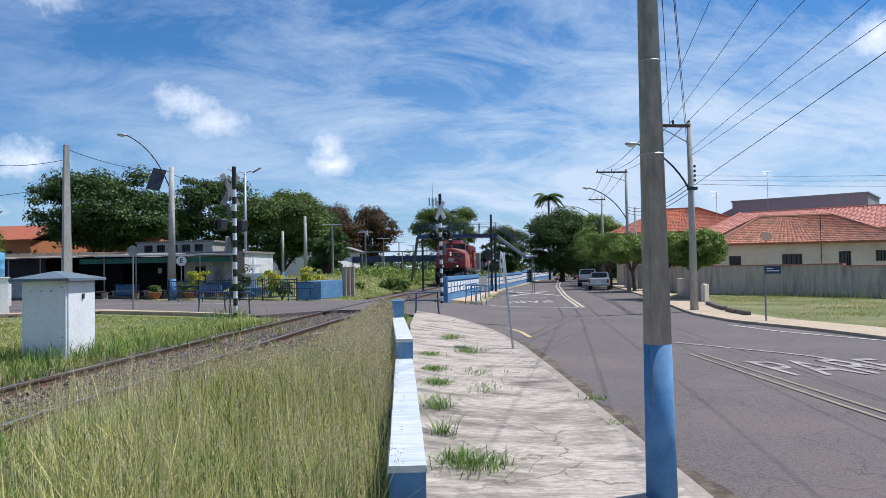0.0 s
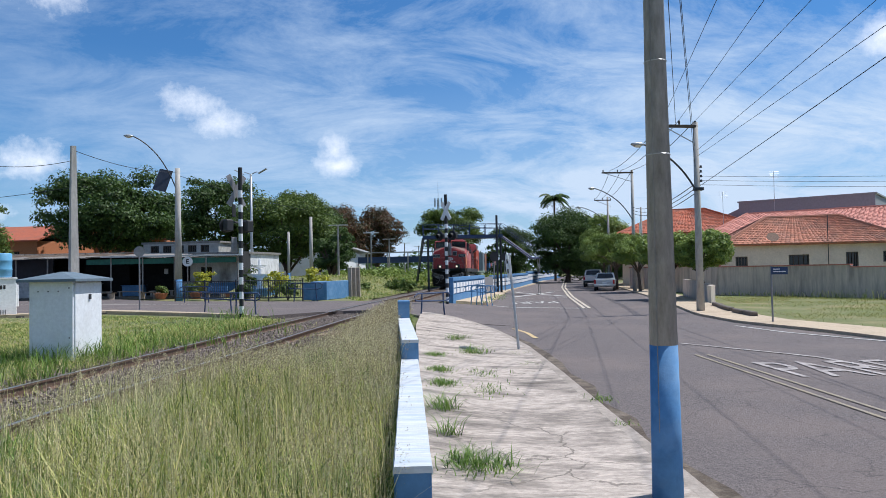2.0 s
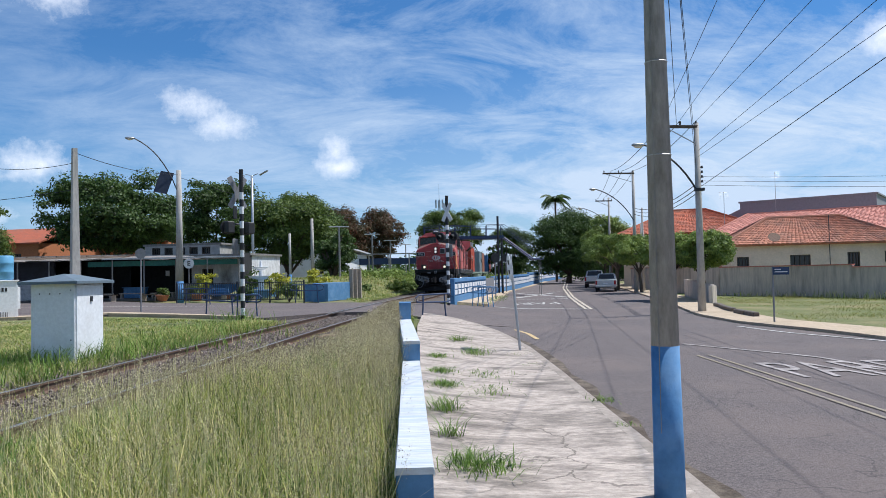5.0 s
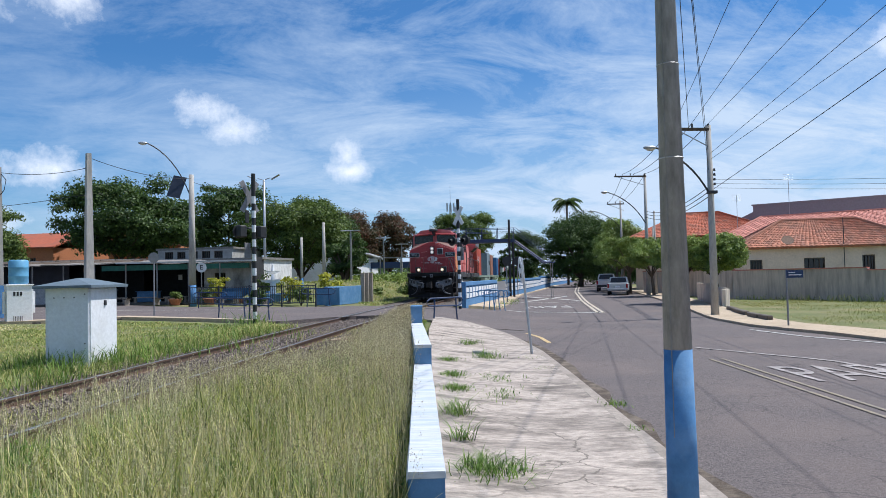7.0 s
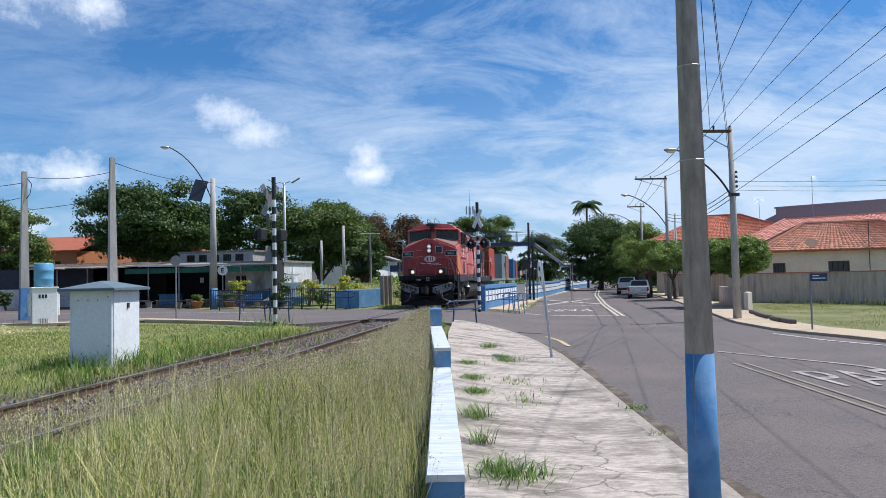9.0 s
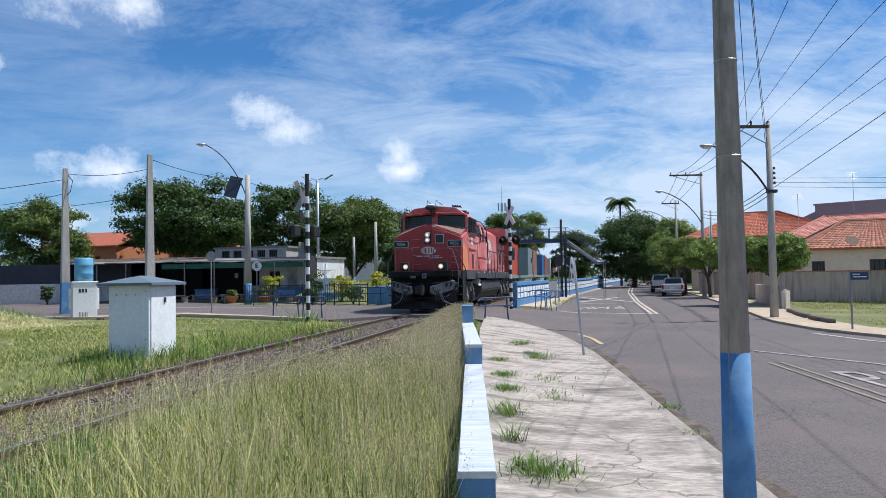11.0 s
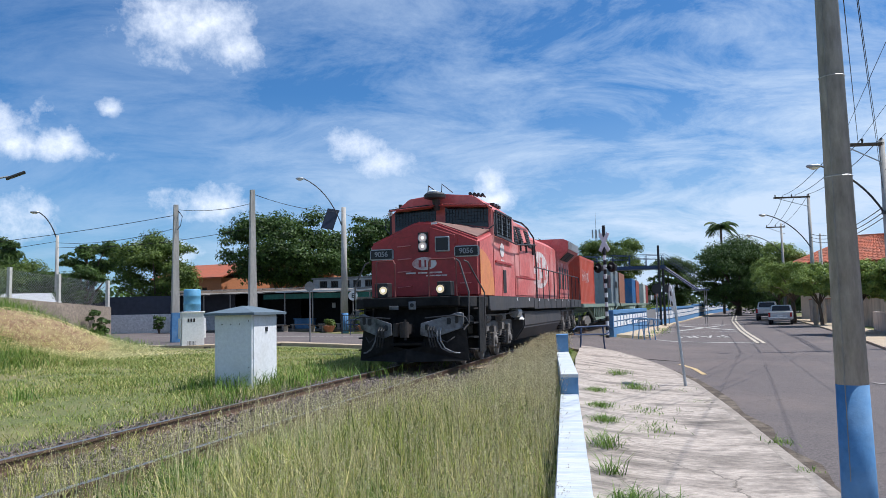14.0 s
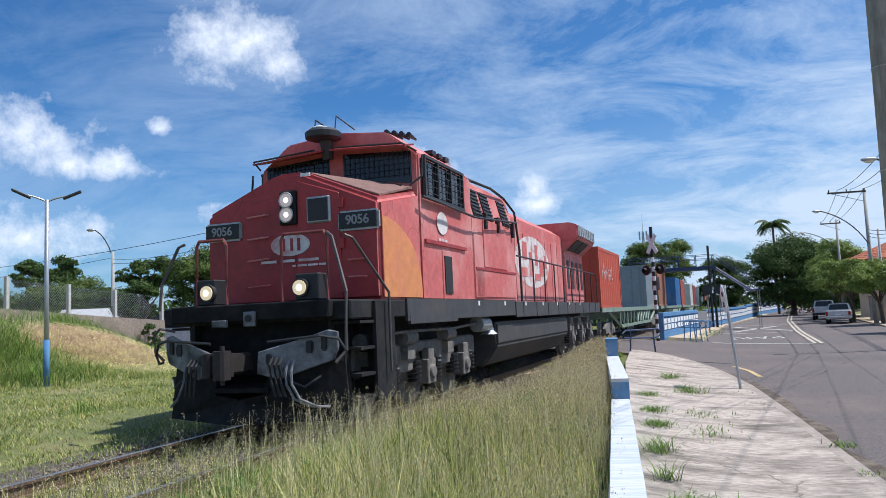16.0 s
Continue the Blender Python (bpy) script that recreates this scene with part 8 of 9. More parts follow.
def palm(at, top):
    g = float(land(*at))
    t = thing("palm_tree", "tall palm with a drooping dark crown", "tree", pose(at[0], at[1], g))
    top -= g
    bm = B()
    tube(bm, (0, 0, -0.2), (0.1, 0, top - 0.6), 0.22, 0.16, 10)
    part("trunk", bm, BARK, t)
    rs = np.random.RandomState(5)
    V = []
    for k in range(34):
        a = k * 2 * math.pi / 17 + rs.uniform(-0.15, 0.15)
        L, up = rs.uniform(1.7, 2.5), rs.uniform(0.4, 2.3)
        d = np.array([math.cos(a), math.sin(a), 0])
        sd = np.array([-math.sin(a), math.cos(a), 0])
        for i in range(16):
            k0 = (i + 1) / 16
            p = np.array([0.1, 0, top - 0.5]) + d * L * k0 + np.array([0, 0, up * k0 * 1.3 - 2.2 * k0 * k0])
            for s in (-1, 1):
                tip = p + sd * s * 0.75 * (1 - 0.4 * k0) + np.array([0, 0, -0.42]) + d * 0.2
                V.extend([p - d * 0.09, tip - d * 0.02, tip + d * 0.03, p + d * 0.09])
    cr = quads_object("crown", np.array(V), LEAF_DARK)
    cr.parent = t


palm((18.4, 128), 14.2)


def bush(label, at, r, h, leaf, count, size=0.14, name="bush", z0=None, group=""):
    TREE_SEED[0] += 1
    rs = np.random.RandomState(TREE_SEED[0])
    g = float(land(*at)) if z0 is None else z0
    t = thing(name, label, "bush", pose(at[0], at[1], g), group)
    n = 14
    c = np.column_stack([rs.uniform(-0.6, 0.6, n) * r, rs.uniform(-0.6, 0.6, n) * r, rs.uniform(0.2, 0.8, n) * h])
    rad = np.full(n, 0.42) * min(r, h) * rs.uniform(0.7, 1.2, n)
    bm = B()
    for k in range(6):
        tube(bm, (0, 0, -0.05), c[k], 0.03, 0.012, 5)
    part("stems", bm, BARK, t)
    cr = quads_object("leaves", leaf_cloud(rs, c, rad, count, size), leaf)
    cr.parent = t


for x, y, r, h, lf, lab in ((-15.6, 47.6, 0.75, 2.0, LEAF_YELLOW, "yellow-leaved ornamental shrub in the square"), (-10.9, 46.6, 0.8, 2.1, LEAF_YELLOW, "yellow-leaved ornamental shrub in the square"),
                            (-9.6, 44.2, 0.7, 1.2, LEAF_MID, "low green shrub in the square"), (-8.0, 44.8, 0.75, 2.1, LEAF_YELLOW, "leafy green shrub above the blue wall"),
                            (-13.4, 52, 1.0, 2.2, LEAF_DARK, "dark green shrub in the square"), (-17.6, 50.8, 0.5, 1.0, LEAF_MID, "small green shrub by the shelter"),
                            (-19.6, 50.4, 0.5, 0.9, LEAF_MID, "small green shrub by the shelter"), (-11.9, 43.4, 0.6, 1.1, LEAF_DARK, "low green shrub in the square"),
                            (-6.2, 53, 0.7, 0.8, LEAF_MID, "rough green shrub beside the line"), (-4.4, 60, 0.9, 1.0, LEAF_MID, "rough green shrub beside the line"), (-3.0, 54.5, 0.7, 0.9, LEAF_MID, "rough green shrub beside the line"),
                            (-26.3, 34.5, 0.6, 2.6, LEAF_DARK, "dark climbing shrub on the fence"), (-33.2, 50.4, 0.5, 1.6, LEAF_DARK, "dark potted shrub by the white wall")):
    bush(lab, (x, y), r, h, lf, 900, 0.17)


def far_bank(u, y):
    """Height of the grassy slope beside the far line, u metres left of the track."""
    return 1.3 * smooth01(2.6, 8.0, u) * smooth01(46, 55, y) * (1 - 0.3 * smooth01(80, 120, y))


def build_far_bank():
    us, ys = np.linspace(2.2, 13, 14), np.arange(45, 131, 2.5)
    V = [(float(track_x_raw(y)) - u, y, float(land(float(track_x_raw(y)) - u, y)) + float(far_bank(u, y)) - 0.06 + 0.1 * noise.noise((u * 0.5, y * 0.4, 7))) for y in ys for u in us]
    n = len(us)
    Fc = [(j * n + i, j * n + i + 1, (j + 1) * n + i + 1, (j + 1) * n + i) for j in range(len(ys) - 1) for i in range(n - 1)]
    ob = from_arrays("grass_bank", V, Fc, SOIL, True)
    tagged(ob, "grassy slope rising beside the far railway line", "bank", kind="structure")


build_far_bank()


def far_woods():
    rs = np.random.RandomState(77)
    c, r = [], []
    for k in range(620):
        a = radians(rs.uniform(-62, 44))
        d = rs.uniform(150, 210)
        if 0.02 < a < 0.12 and d < 170:
            continue
        h = rs.uniform(2, 5.5) + (1.5 if a < -0.2 else 0)
        c.append((math.sin(a) * d, math.cos(a) * d, rs.uniform(0.5, h)))
        r.append(rs.uniform(1.8, 3.4))
    v = leaf_cloud(rs, np.array(c), np.array(r), 26000, 1.0)
    ob = quads_object("far_woods", v, LEAF_DARK)
    tagged(ob, "distant belt of dark green woodland", "woodland", kind="stuff")
    # scrub on the slope left of the line
    c, r = [], []
    for k in range(130):
        y = rs.uniform(62, 135)
        u = rs.uniform(3.5, 12.0)
        x = float(track_x_raw(y)) - u
        c.append((x, y, float(far_bank(u, y)) + rs.uniform(0.0, 0.3)))
        r.append(rs.uniform(0.25, 0.6) + 0.006 * (y - 60))
    for k in range(160):
        y = rs.uniform(66, 150)
        x = track_x_raw(y) + rs.uniform(2.4, 5.0)
        c.append((x, y, rs.uniform(-0.2, 0.6)))
        r.append(rs.uniform(0.4, 0.9))
    ob = quads_object("scrub", leaf_cloud(rs, np.array(c), np.array(r), 22000, 0.3), LEAF_BRIGHT)
    tagged(ob, "bright green scrub and tall grass beside the railway", "scrub", kind="stuff")


far_woods()

# ---- grass ----
GRASS_TALL = foliage("tall_meadow_grass", (0.54, 0.56, 0.14), (0.085, 0.13, 0.022), (0.72, 0.62, 0.28), 1.1)
GRASS_SHORT = foliage("short_grass", (0.36, 0.41, 0.10), (0.11, 0.165, 0.03), (0.52, 0.46, 0.2), 1.0)
GRASS_LUSH = foliage("lush_grass", (0.20, 0.31, 0.055), (0.05, 0.105, 0.016), None, 0.9)
GRASS_DRY = foliage("dry_lawn_grass", (0.34, 0.34, 0.10), (0.19, 0.22, 0.055), (0.5, 0.42, 0.22))
STRAW = foliage("dry_seed_stalks", (0.85, 0.77, 0.42), (0.46, 0.42, 0.17), None, 0.9)
SPIKELET = foliage("grass_spikelets", (0.50, 0.42, 0.25), (0.17, 0.13, 0.08), (0.74, 0.66, 0.42), 1.2)


def blades(rs, x, y, z, h, w, bend):
    """Curved tapered blades as two quads each; the tip closes to a narrow edge."""
    n = len(x)
    a = rs.rand(n) * 2 * np.pi
    dx, dy = np.cos(a), np.sin(a)
    b = bend * h * (0.3 + rs.rand(n))
    rows = []
    for k, ww in ((0.0, 1.0), (0.55, 0.75), (1.0, 0.12)):
        cx_, cy_ = x + dx * b * k * k, y + dy * b * k * k
        cz_ = z + h * (k - 0.18 * k * k * bend)
        ox, oy = -dy * w * ww * 0.5, dx * w * ww * 0.5
        rows.append((np.stack([cx_ - ox, cy_ - oy, cz_], 1), np.stack([cx_ + ox, cy_ + oy, cz_], 1)))
    V = np.stack([rows[0][0], rows[0][1], rows[1][0], rows[1][1], rows[2][0], rows[2][1]], 1)
    return V.reshape(-1, 3)


def blades_object(name, V, material):
    n = len(V) // 6
    me = bpy.data.meshes.new(name)
    me.vertices.add(len(V))
    me.vertices.foreach_set("co", V.astype(np.float32).ravel())
    o = np.arange(n, dtype=np.int32)[:, None] * 6
    f = np.concatenate([o + np.array([0, 1, 3, 2]), o + np.array([2, 3, 5, 4])], 1).astype(np.int32).ravel()
    me.loops.add(len(f))
    me.loops.foreach_set("vertex_index", f)
    me.polygons.add(2 * n)
    me.polygons.foreach_set("loop_start", np.arange(0, len(f), 4, dtype=np.int32))
    me.update(calc_edges=True)
    me.materials.append(material)
    return new(name, me)


def patch(x, y, s, seed):
    return np.array([noise.noise((a * s, b * s, seed)) for a, b in zip(x, y)])


def wall_x(y):
    return np.interp(y, [-5, 5.3, 11.75, 17.3, 25], [0.1, -0.44, -0.81, -1.22, -1.3])


def panicles(rs, tip, foot, y, each, tall, wide):
    """Open flower heads: small spikelets in a loose cone round the end of each stalk."""
    n = len(tip)
    i = np.repeat(np.arange(n), each)
    k = rs.rand(n * each)
    top, low = tip[i], tip[i] + (foot[i] - tip[i]) * (tall / np.maximum(tip[i, 2] - foot[i, 2], 0.2))[:, None]
    a = rs.rand(n * each) * 2 * np.pi
    r = wide * (0.15 + 0.85 * k) * np.sqrt(rs.rand(n * each))
    p = top + (low - top) * k[:, None] + np.stack([np.cos(a) * r, np.sin(a) * r, 0.5 * r - 0.25 * wide * rs.rand(n * each)], 1)
    d = rs.normal(size=(n * each, 3))
    d /= np.linalg.norm(d, axis=1)[:, None]
    e = np.cross(d, rs.normal(size=(n * each, 3)))
    e /= np.linalg.norm(e, axis=1)[:, None]
    s_ = (0.0045 + 0.0045 * rs.rand(n * each)) * (0.55 + y[i] / 13)
    d, e = d * s_[:, None], e * s_[:, None] * 0.42
    return np.stack([p - d, p + e, p + d, p - e], 1).reshape(-1, 3)


def meadow():
    rs = np.random.RandomState(8)
    n = 64000
    y = 2.0 + 23.0 * rs.rand(n) ** 1.35
    lo, hi = track_x_raw(y) + 0.9, wall_x(y)
    x = lo + (hi - lo) * rs.rand(n)
    u = x - track_x_raw(y)
    k = patch(x, y, 0.55, 3.0)
    k2 = patch(x, y, 2.6, 13.0)
    far = smooth01(8, 12, y)
    edge = smooth01(0, 1, (u - 1.0 - 0.6 * far) / 1.9)
    keep = rs.rand(n) < (0.12 + 0.88 * edge) * (0.75 + 0.7 * k + 1.3 * k2)
    x, y, k, k2, edge = x[keep], y[keep], k[keep], k2[keep], edge[keep]
    h = (0.16 + 0.38 * rs.rand(len(x)) ** 1.3) * (0.18 + 0.92 * edge) * (1 + 0.5 * k + 0.5 * k2) * (1 - 0.5 * smooth01(7, 15, y) * (1 - 0.6 * smooth01(4.2, 3.2, wall_x(y) - x + 3.2)))
    h = h * np.where((y > 15.5) & (y < 20.6) & (x - track_x_raw(y) < 2.5), 0.3, 1.0)
    V = blades(rs, x, y, land(x, y) - 0.1, h + 0.03, (0.004 + 0.010 * rs.rand(len(x)) ** 1.5) * (0.7 + y / 16), 0.4 + 0.7 * rs.rand(len(x)) ** 2)
    # lower, greener undergrowth
    m = 40000
    y2 = 2.0 + 22.8 * rs.rand(m) ** 1.25
    lo, hi = track_x_raw(y2) + 1.3 + 1.3 * smooth01(7, 12, y2), wall_x(y2)
    x2 = lo + (hi - lo) * rs.rand(m)
    q = patch(x2, y2, 1.1, 40.0)
    keep = rs.rand(m) < 0.55 + 1.4 * q
    x2, y2, q = x2[keep], y2[keep], q[keep]
    m = len(x2)
    V2 = blades(rs, x2, y2, land(x2, y2) - 0.1, (0.1 + 0.22 * rs.rand(m)) * (1 + 0.9 * np.maximum(q, 0)), (0.006 + 0.011 * rs.rand(m)) * (0.7 + y2 / 14), 1.1)
    g = blades_object("tall_grass", V, GRASS_TALL)
    tagged(g, "tall unmown yellow-green grass between track and wall", "grass", kind="stuff")
    g = blades_object("undergrowth", V2, GRASS_LUSH)
    tagged(g, "dense green grass under the taller stalks", "grass", kind="stuff")
    # flowering stalks with open heads
    n = 11500
    y = 2.6 + 21.5 * rs.rand(n) ** 1.2
    lo, hi = track_x_raw(y) + 1.2 + 1.0 * smooth01(7.5, 12, y), wall_x(y) - 0.02
    x = lo + (hi - lo) * rs.rand(n) ** 0.68
    keep = rs.rand(n) < 0.75 + 1.2 * patch(x, y, 0.9, 50.0)
    x, y = x[keep], y[keep]
    n = len(x)
    h = (0.36 + 0.5 * rs.rand(n) ** 1.2) * (1 - 0.42 * smooth01(7, 15, y)) * (1 + 0.75 * smooth01(1.5, 0.3, wall_x(y) - x) * smooth01(9, 13, y))
    z = land(x, y) - 0.1
    V = blades(rs, x, y, z, h, (0.0034 + 0.0042 * rs.rand(n) ** 2) * (0.8 + y / 22), 0.08 + 0.3 * rs.rand(n) ** 2)
    g = blades_object("seed_stalks", V, STRAW)
    tagged(g, "dry straw-coloured seed stalks above the grass", "grass", kind="stuff")
    tip = V.reshape(n, 6, 3)[:, 4:6].mean(1)
    foot = np.stack([x, y, z], 1)
    g = quads_object("seed_heads", panicles(rs, tip, foot, y, 26, 0.2, 0.075), SPIKELET)
    tagged(g, "airy brownish seed heads over the tall grass", "grass", kind="stuff")
    # wispy brownish growth over the near rail
    n = 1900
    y = 5.0 + 10.5 * rs.rand(n) ** 0.9
    x = track_x_raw(y) + 0.2 + 1.9 * rs.rand(n) ** 0.7 - 0.55 * smooth01(9, 6, y)
    h = (0.16 + 0.3 * rs.rand(n)) * (1 - 0.35 * smooth01(10, 15, y))
    V = blades(rs, x, y, np.full(n, -0.2), h, 0.003 + 0.004 * rs.rand(n), 0.3)
    g = blades_object("seed_stalks", V, GRASS_TALL)
    tagged(g, "thin wispy grass leaning over the rail", "grass", kind="stuff")
    tip = V.reshape(n, 6, 3)[:, 4:6].mean(1)
    g = quads_object("seed_heads", panicles(rs, tip, np.stack([x, y, np.full(n, -0.2)], 1), y, 22, 0.17, 0.08), SPIKELET)
    tagged(g, "airy brownish seed heads beside the rail", "grass", kind="stuff")
    # weeds among the ballast
    n = 17000
    y = 3 + 21.5 * rs.rand(n) ** 1.9
    x = track_x_raw(y) + rs.uniform(-1.9, 1.2, n)
    k = patch(x, y, 0.8, 9.0)
    keep = (k > 0.05 + 0.03 * (y - 8)) | (rs.rand(n) < 0.06) | ((y < 9.5 + 3 * k) & (x > track_x_raw(y) - 0.6))
    x, y = x[keep], y[keep]
    V = blades(rs, x, y, np.full(len(x), -0.2), 0.1 + 0.24 * rs.rand(len(x)) ** 1.6, np.full(len(x), 0.008), 0.9)
    g = blades_object("track_weeds", V, GRASS_TALL)
    tagged(g, "thin grass growing through the ballast", "grass", kind="stuff")


def lawn():
    rs = np.random.RandomState(18)
    n = 210000
    d = 6 + 27 * rs.rand(n) ** 0.8
    a = radians(-68) + radians(56) * rs.rand(n)
    x, y = np.sin(a) * d, np.cos(a) * d
    u = x - track_x_raw(y)
    near_edge = np.interp(x, [-40, -21.8, -17.5, -14.7, -9.5, -6.9], [31, 28.6, 28.8, 30.6, 27.2, 24.9])
    keep = (u < -1.35) & (y < near_edge) & (x > -27)
    x, y, u, d = x[keep], y[keep], u[keep], d[keep]
    k = patch(x, y, 0.22, 21.0)
    k2 = patch(x, y, 1.1, 29.0)
    bk = bank(x, y)
    bare = np.exp(-(((x + 20.8) / 3.4) ** 2 + ((y - 24.6) / 3.2) ** 2))
    tall = smooth01(0.5, 1.1, bk) * (0.5 + 0.5 * smooth01(-0.1, 0.35, k)) * (1 - smooth01(0.3, 0.7, bare))
    tall = np.maximum(tall, 0.9 * smooth01(-17.2, -18.6, x) * smooth01(23.0, 20.5, y) * (0.65 + 0.5 * k2))
    tall = np.maximum(tall, 0.35 * np.exp(-(((x + 17.5) / 2.2) ** 2 + ((y - 20.6) / 0.9) ** 2)))
    strip = smooth01(-4.2, -1.6, u) * smooth01(9.5, 12.0, y)
    dry = bare + 0.9 * smooth01(0.1, 0.35, -k) * smooth01(-0.15, 0.3, k2) > 0.38
    keep = (~dry | (rs.rand(len(x)) < 0.16)) & (rs.rand(len(x)) < 0.75 + 0.9 * k2)
    x, y, k, k2, bk, tall, strip = x[keep], y[keep], k[keep], k2[keep], bk[keep], tall[keep], strip[keep]
    h = (0.025 + 0.06 * rs.rand(len(x))) * (1 + 0.7 * k + 0.6 * k2) + tall * (0.25 + 0.75 * rs.rand(len(x))) + strip * (0.04 + 0.3 * rs.rand(len(x)) ** 2 * (0.6 + k2))
    dd = np.hypot(x, y)
    V = blades(rs, x, y, land(x, y) + bk - 0.085, np.maximum(h, 0.015) + 0.03, (0.005 + 0.007 * rs.rand(len(x))) * (0.6 + dd / 16), 1.0)
    lush = (tall > 0.4) & (rs.rand(len(x)) < 0.75)
    six = V.reshape(-1, 6, 3)
    g = blades_object("short_grass", six[~lush].reshape(-1, 3), GRASS_SHORT)
    tagged(g, "mown green grass beyond the track with dry patches", "grass", kind="stuff")
    g = blades_object("bank_grass", six[lush].reshape(-1, 3), GRASS_LUSH)
    tagged(g, "tall lush green grass on the bank", "grass", kind="stuff")
    # weeds round the cabinet and the signal
    xs, ys, hs = [], [], []
    for cx0, cy0, r, m, hh in ((-7.4, 13.7, 0.5, 260, 0.45), (-6.7, 14.4, 0.35, 200, 0.5), (-8.0, 14.2, 0.4, 160, 0.4), (-6.4, 16.5, 0.7, 240, 0.4), (-7.3, 25.3, 0.4, 130, 0.7), (-6.6, 20.5, 1.0, 300, 0.45), (-6.4, 11.5, 0.25, 70, 0.5), (-18.0, 17.6, 0.8, 300, 0.6), (-24.4, 26.5, 0.9, 420, 0.8), (-25.0, 23.0, 1.0, 420, 0.8), (-23.6, 29.0, 0.8, 300, 0.6), (-20.4, 21.5, 0.4, 90, 0.4), (-10.6, 11.8, 0.16, 60, 0.45), (-25.2, 27.6, 0.9, 700, 0.75), (-23.4, 28.6, 0.9, 500, 0.55), (-20.6, 28.2, 0.8, 350, 0.4), (-18.6, 20.0, 0.9, 600, 0.45), (-21.4, 21.2, 0.7, 350, 0.5), (-22.4, 25.6, 0.3, 120, 0.4)):
        xs.append(cx0 + rs.normal(scale=r, size=m))
        ys.append(cy0 + rs.normal(scale=r, size=m))
        hs.append(hh * rs.uniform(0.4, 1.1, m))
    x, y, h = np.concatenate(xs), np.concatenate(ys), np.concatenate(hs)
    V = blades(rs, x, y, land(x, y) + bank(x, y) - 0.08, h, np.full(len(x), 0.018), 0.9)
    g = blades_object("weeds", V, GRASS_LUSH)
    tagged(g, "lush green weeds round the cabinet and track edge", "weeds", kind="stuff")
    # dry cut grass lying on the bank
    n = 17000
    x, y = rs.normal(-20.6, 1.9, n), rs.normal(24.0, 2.0, n)
    kk = ((x + 21.7) / 2.9) ** 2 + ((y - 24.8) / 2.6) ** 2
    keep = (y < 29) & (rs.rand(n) < 0.35 + 0.65 * smooth01(0.15, 0.9, kk))
    x, y, kk = x[keep], y[keep], kk[keep]
    n = len(x)
    V = blades(rs, x, y, land(x, y) + bank(x, y) - 0.06 + 0.34 * np.maximum(0, 1 - kk) + rs.uniform(0, 0.08, n), rs.uniform(0.04, 0.13, n), np.full(n, 0.018), 3.0)
    g = blades_object("cut_grass", V, STRAW)
    tagged(g, "straw-coloured cut grass on the bank", "grass", kind="stuff")
    # lawn across the street
    n = 34000
    y = 22 + 26 * rs.rand(n)
    x = np.interp(y, [22, 26, 31, 38, 48], [13.2, 12.6, 13.4, 15.0, 17.0]) + rs.rand(n) * np.interp(y, [22, 43, 52], [22, 8, 2])
    k = patch(x, y, 0.3, 31.0)
    keep = rs.rand(n) < 0.45 + 1.6 * k
    x, y = x[keep], y[keep]
    V = blades(rs, x, y, land(x, y) - 0.08, rs.uniform(0.04, 0.13, len(x)), np.full(len(x), 0.02), 1.0)
    g = blades_object("short_grass", V, GRASS_DRY)
    tagged(g, "sparse rough grass on the corner plot", "grass", kind="stuff")
    m = 900
    q = rs.rand(m)
    x, y = 19.4 + q * 13 - 0.3 + rs.normal(scale=0.15, size=m), 51.0 - q * 24.7
    V = blades(rs, x - 0.5, y, land(x, y) - 0.05, rs.uniform(0.1, 0.8, m) * (0.5 + q), np.full(m, 0.03), 0.8)
    g = blades_object("weeds", V, GRASS_TALL)
    tagged(g, "tall weeds along the foot of the garden wall", "weeds", kind="stuff")
    # rough grass far along the line
    n = 26000
    y = 40 + 55 * rs.rand(n) ** 1.2
    u = 2.2 + 10 * rs.rand(n)
    keep = (y > 47) | (u < 2.0 + 0.42 * (y - 40))
    y, u = y[keep], u[keep]
    x = track_x_raw(y) - u
    V = blades(rs, x, y, land(x, y) + far_bank(u, y) - 0.05, rs.uniform(0.06, 0.2, len(x)) * (1 + 0.9 * patch(x, y, 0.3, 5.0)), np.full(len(x), 0.04), 0.9)
    g = blades_object("rough_grass", V, GRASS_SHORT)
    tagged(g, "rough green grass beside the far track", "grass", kind="stuff")


meadow()
lawn()


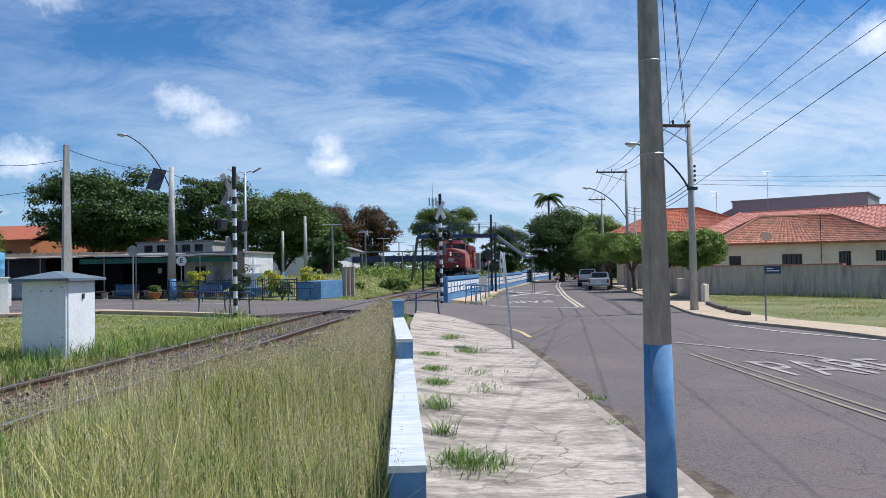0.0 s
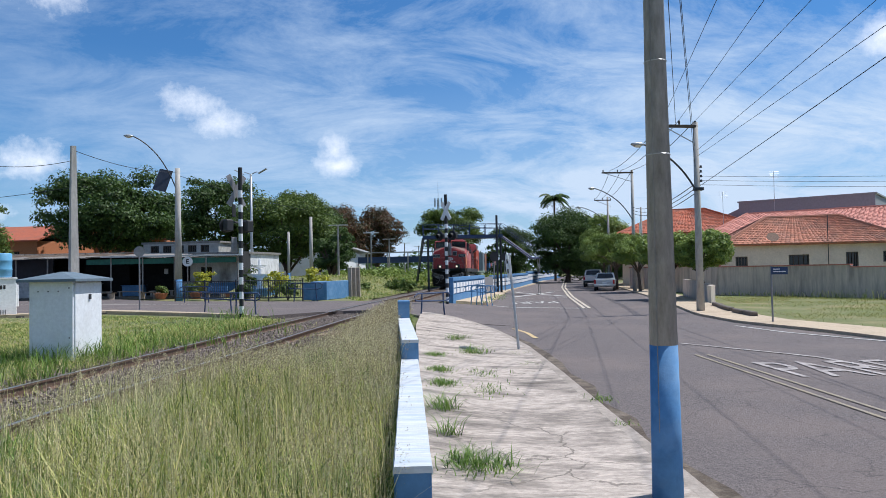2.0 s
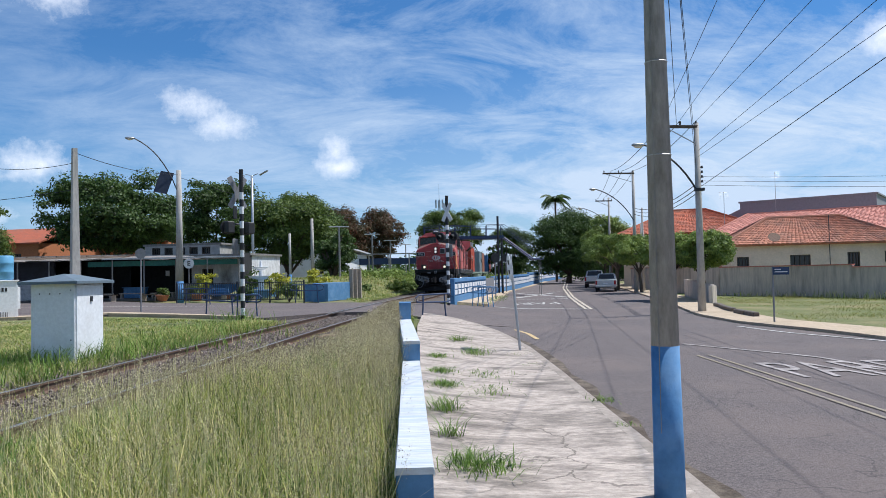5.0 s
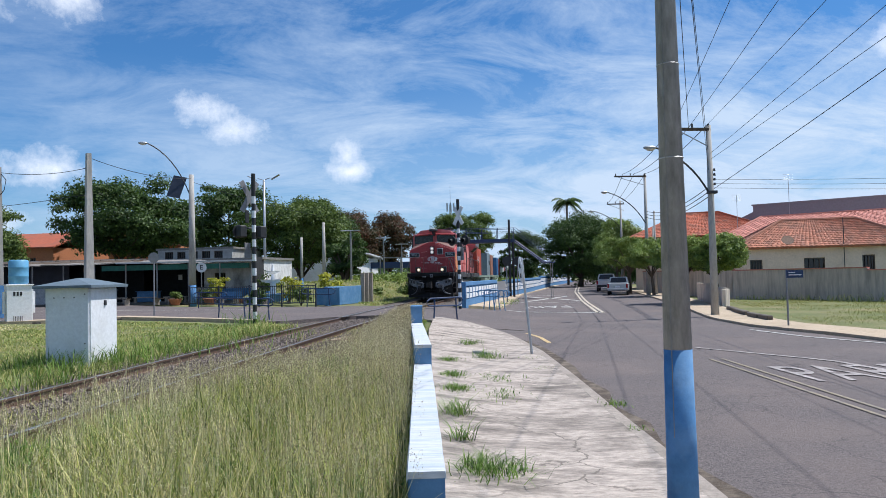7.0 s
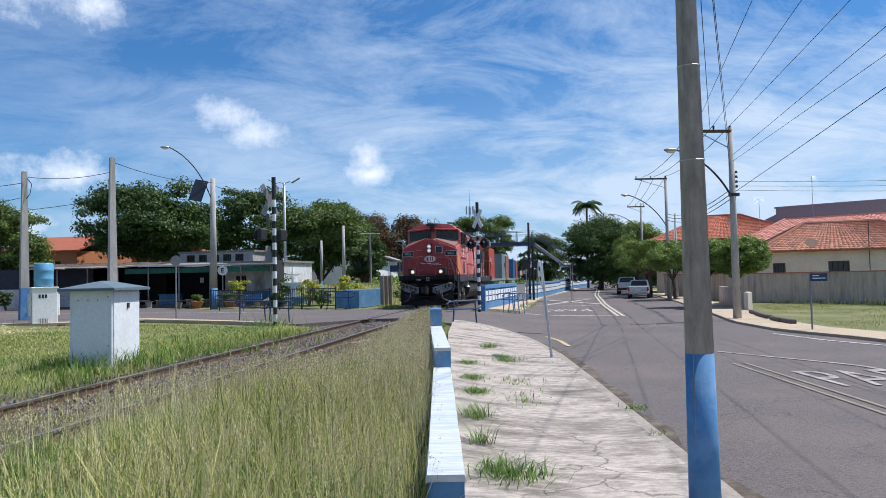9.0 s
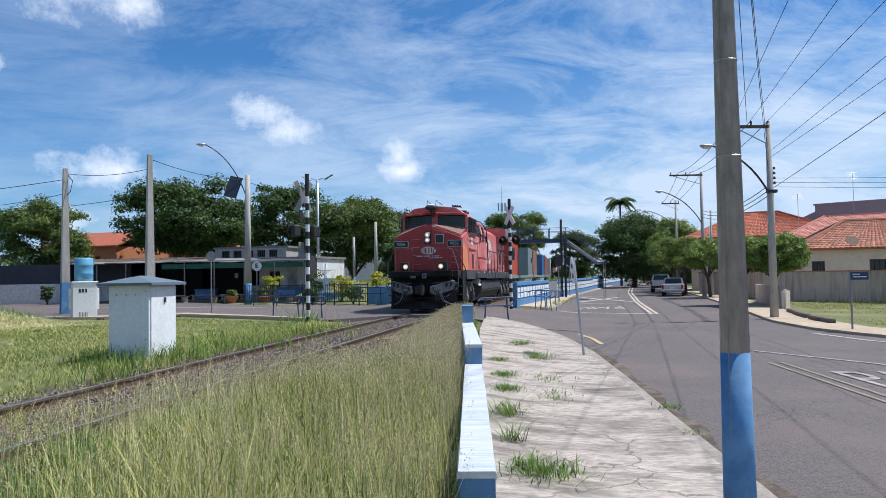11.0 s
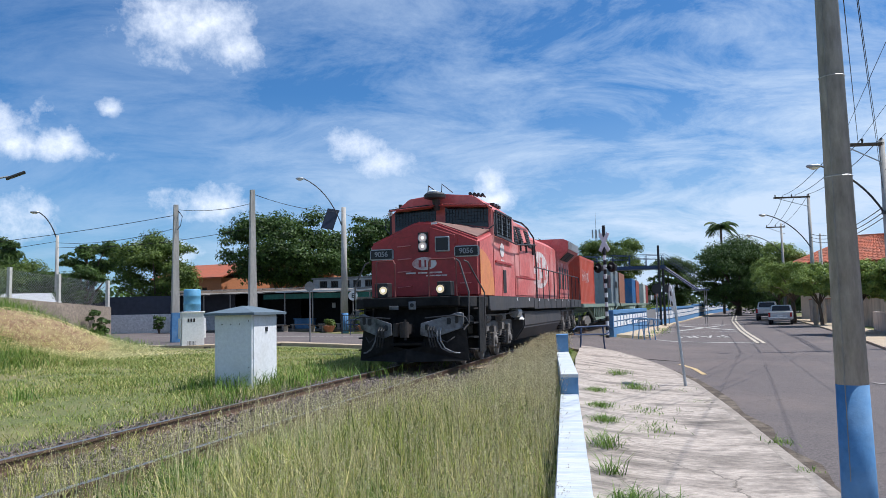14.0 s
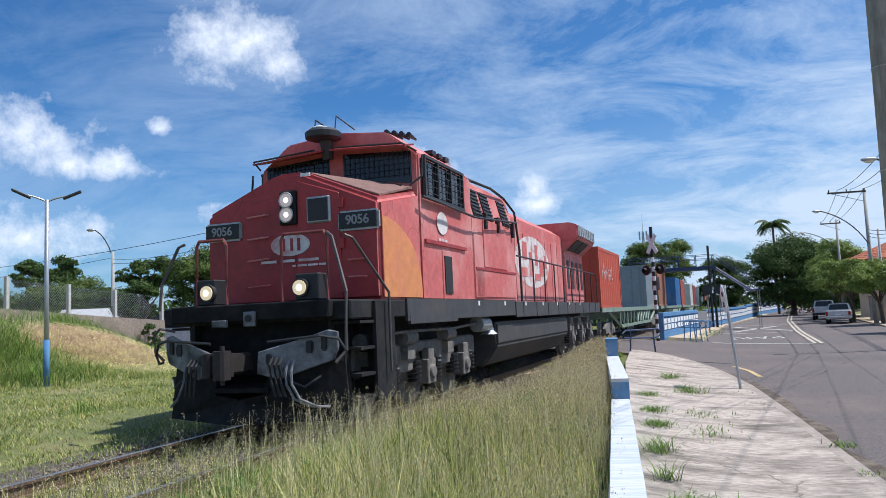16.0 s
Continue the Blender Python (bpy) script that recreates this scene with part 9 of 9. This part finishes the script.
def earth_mound():
    """Bare crumbly soil on the bank."""
    rs = np.random.RandomState(61)
    V, Fc = [], []
    nr, na = 22, 72
    for i in range(nr + 1):
        for j in range(na):
            a = j * 2 * math.pi / na
            k = i / nr * (1 + 0.22 * noise.noise((math.cos(a) * 1.5, math.sin(a) * 1.5, 4)))
            x, y = -21.7 + 2.9 * k * math.cos(a), 24.8 + 2.6 * k * math.sin(a)
            z = float(land(x, y) + bank(x, y)) - 0.1 + 0.34 * max(0, 1 - k * k) + 0.12 * noise.noise((x * 1.8, y * 1.8, 2)) + 0.05 * noise.noise((x * 6, y * 6, 2))
            V.append((x, y, z))
    for i in range(nr):
        for j in range(na):
            Fc.append((i * na + j, i * na + (j + 1) % na, (i + 1) * na + (j + 1) % na, (i + 1) * na + j))
    ob = from_arrays("earth_mound", V, Fc, mat("dry_red_earth", (0.26, 0.165, 0.1), 0.95, var=0.5, scale=9, bump=0.9, stain=(0.42, 0.33, 0.17), stain_amt=0.9, stain_scale=1.4))
    tagged(ob, "low mound of dry reddish earth on the grassy bank", "mound", kind="structure")
    for k in range(5):
        bm = B()
        box(bm, (0, 0, 0), (0.9, 0.13, 0.05))
        bevel(bm, 0.01)
        o = part("timber_plank", bm, mat("weathered_plank", (0.36, 0.25, 0.17), 0.9, var=0.35, scale=9, bump=0.4, stretch=(0.4, 3, 3)))
        o.matrix_basis = pose(-2.95 + 0.08 * k, 18.9 + 0.27 * k, -0.09 + 0.01 * (k % 2), 4, 0, -12 + 5 * (k % 3))
        tagged(o, "weathered timber plank lying beside the rails", "plank", group="planks by the track")


earth_mound()


def pavement_weeds():
    """Tufts in the joints of the pavement; each is a thing of its own."""
    rs = np.random.RandomState(52)
    spots = [(0.13, 18.2, 0.13, 130, 0.3), (0.5, 15.7, 0.15, 150, 0.34), (0.45, 12.7, 0.22, 110, 0.13), (0.45, 10.9, 0.28, 150, 0.12), (-0.32, 14.6, 0.14, 220, 0.14), (-0.22, 12.6, 0.13, 260, 0.16), (-0.14, 11.2, 0.11, 240, 0.18),
             (-0.1, 9.3, 0.1, 110, 0.42), (-0.04, 7.9, 0.07, 60, 0.4), (0.1, 6.75, 0.12, 130, 0.3), (0.26, 6.65, 0.16, 170, 0.26), (0.38, 6.8, 0.1, 60, 0.2), (1.3, 16.1, 0.18, 70, 0.06), (1.5, 14.3, 0.16, 60, 0.06), (2.05, 10.2, 0.09, 70, 0.16), (1.98, 8.6, 0.06, 30, 0.1),
             (1.9, 38.9, 0.3, 90, 0.3), (2.6, 43.5, 0.3, 120, 0.4), (3.0, 47.0, 0.3, 120, 0.35), (3.3, 50.0, 0.3, 100, 0.3)]
    for x0, y0, r, n, h in spots:
        x, y = rs.normal(scale=r, size=n), rs.normal(scale=r * 1.2, size=n)
        V = blades(rs, x, y, np.full(n, -0.01), 0.7 * h * rs.uniform(0.4, 1.1, n), np.full(n, 0.011), 1.5)
        ob = blades_object("weed_tuft", V, GRASS_LUSH)
        ob.matrix_basis = pose(x0, y0, float(land(x0, y0)) + 0.13)
        tagged(ob, "tuft of green grass in a pavement joint", "weed", kind="stuff")


pavement_weeds()

motions()
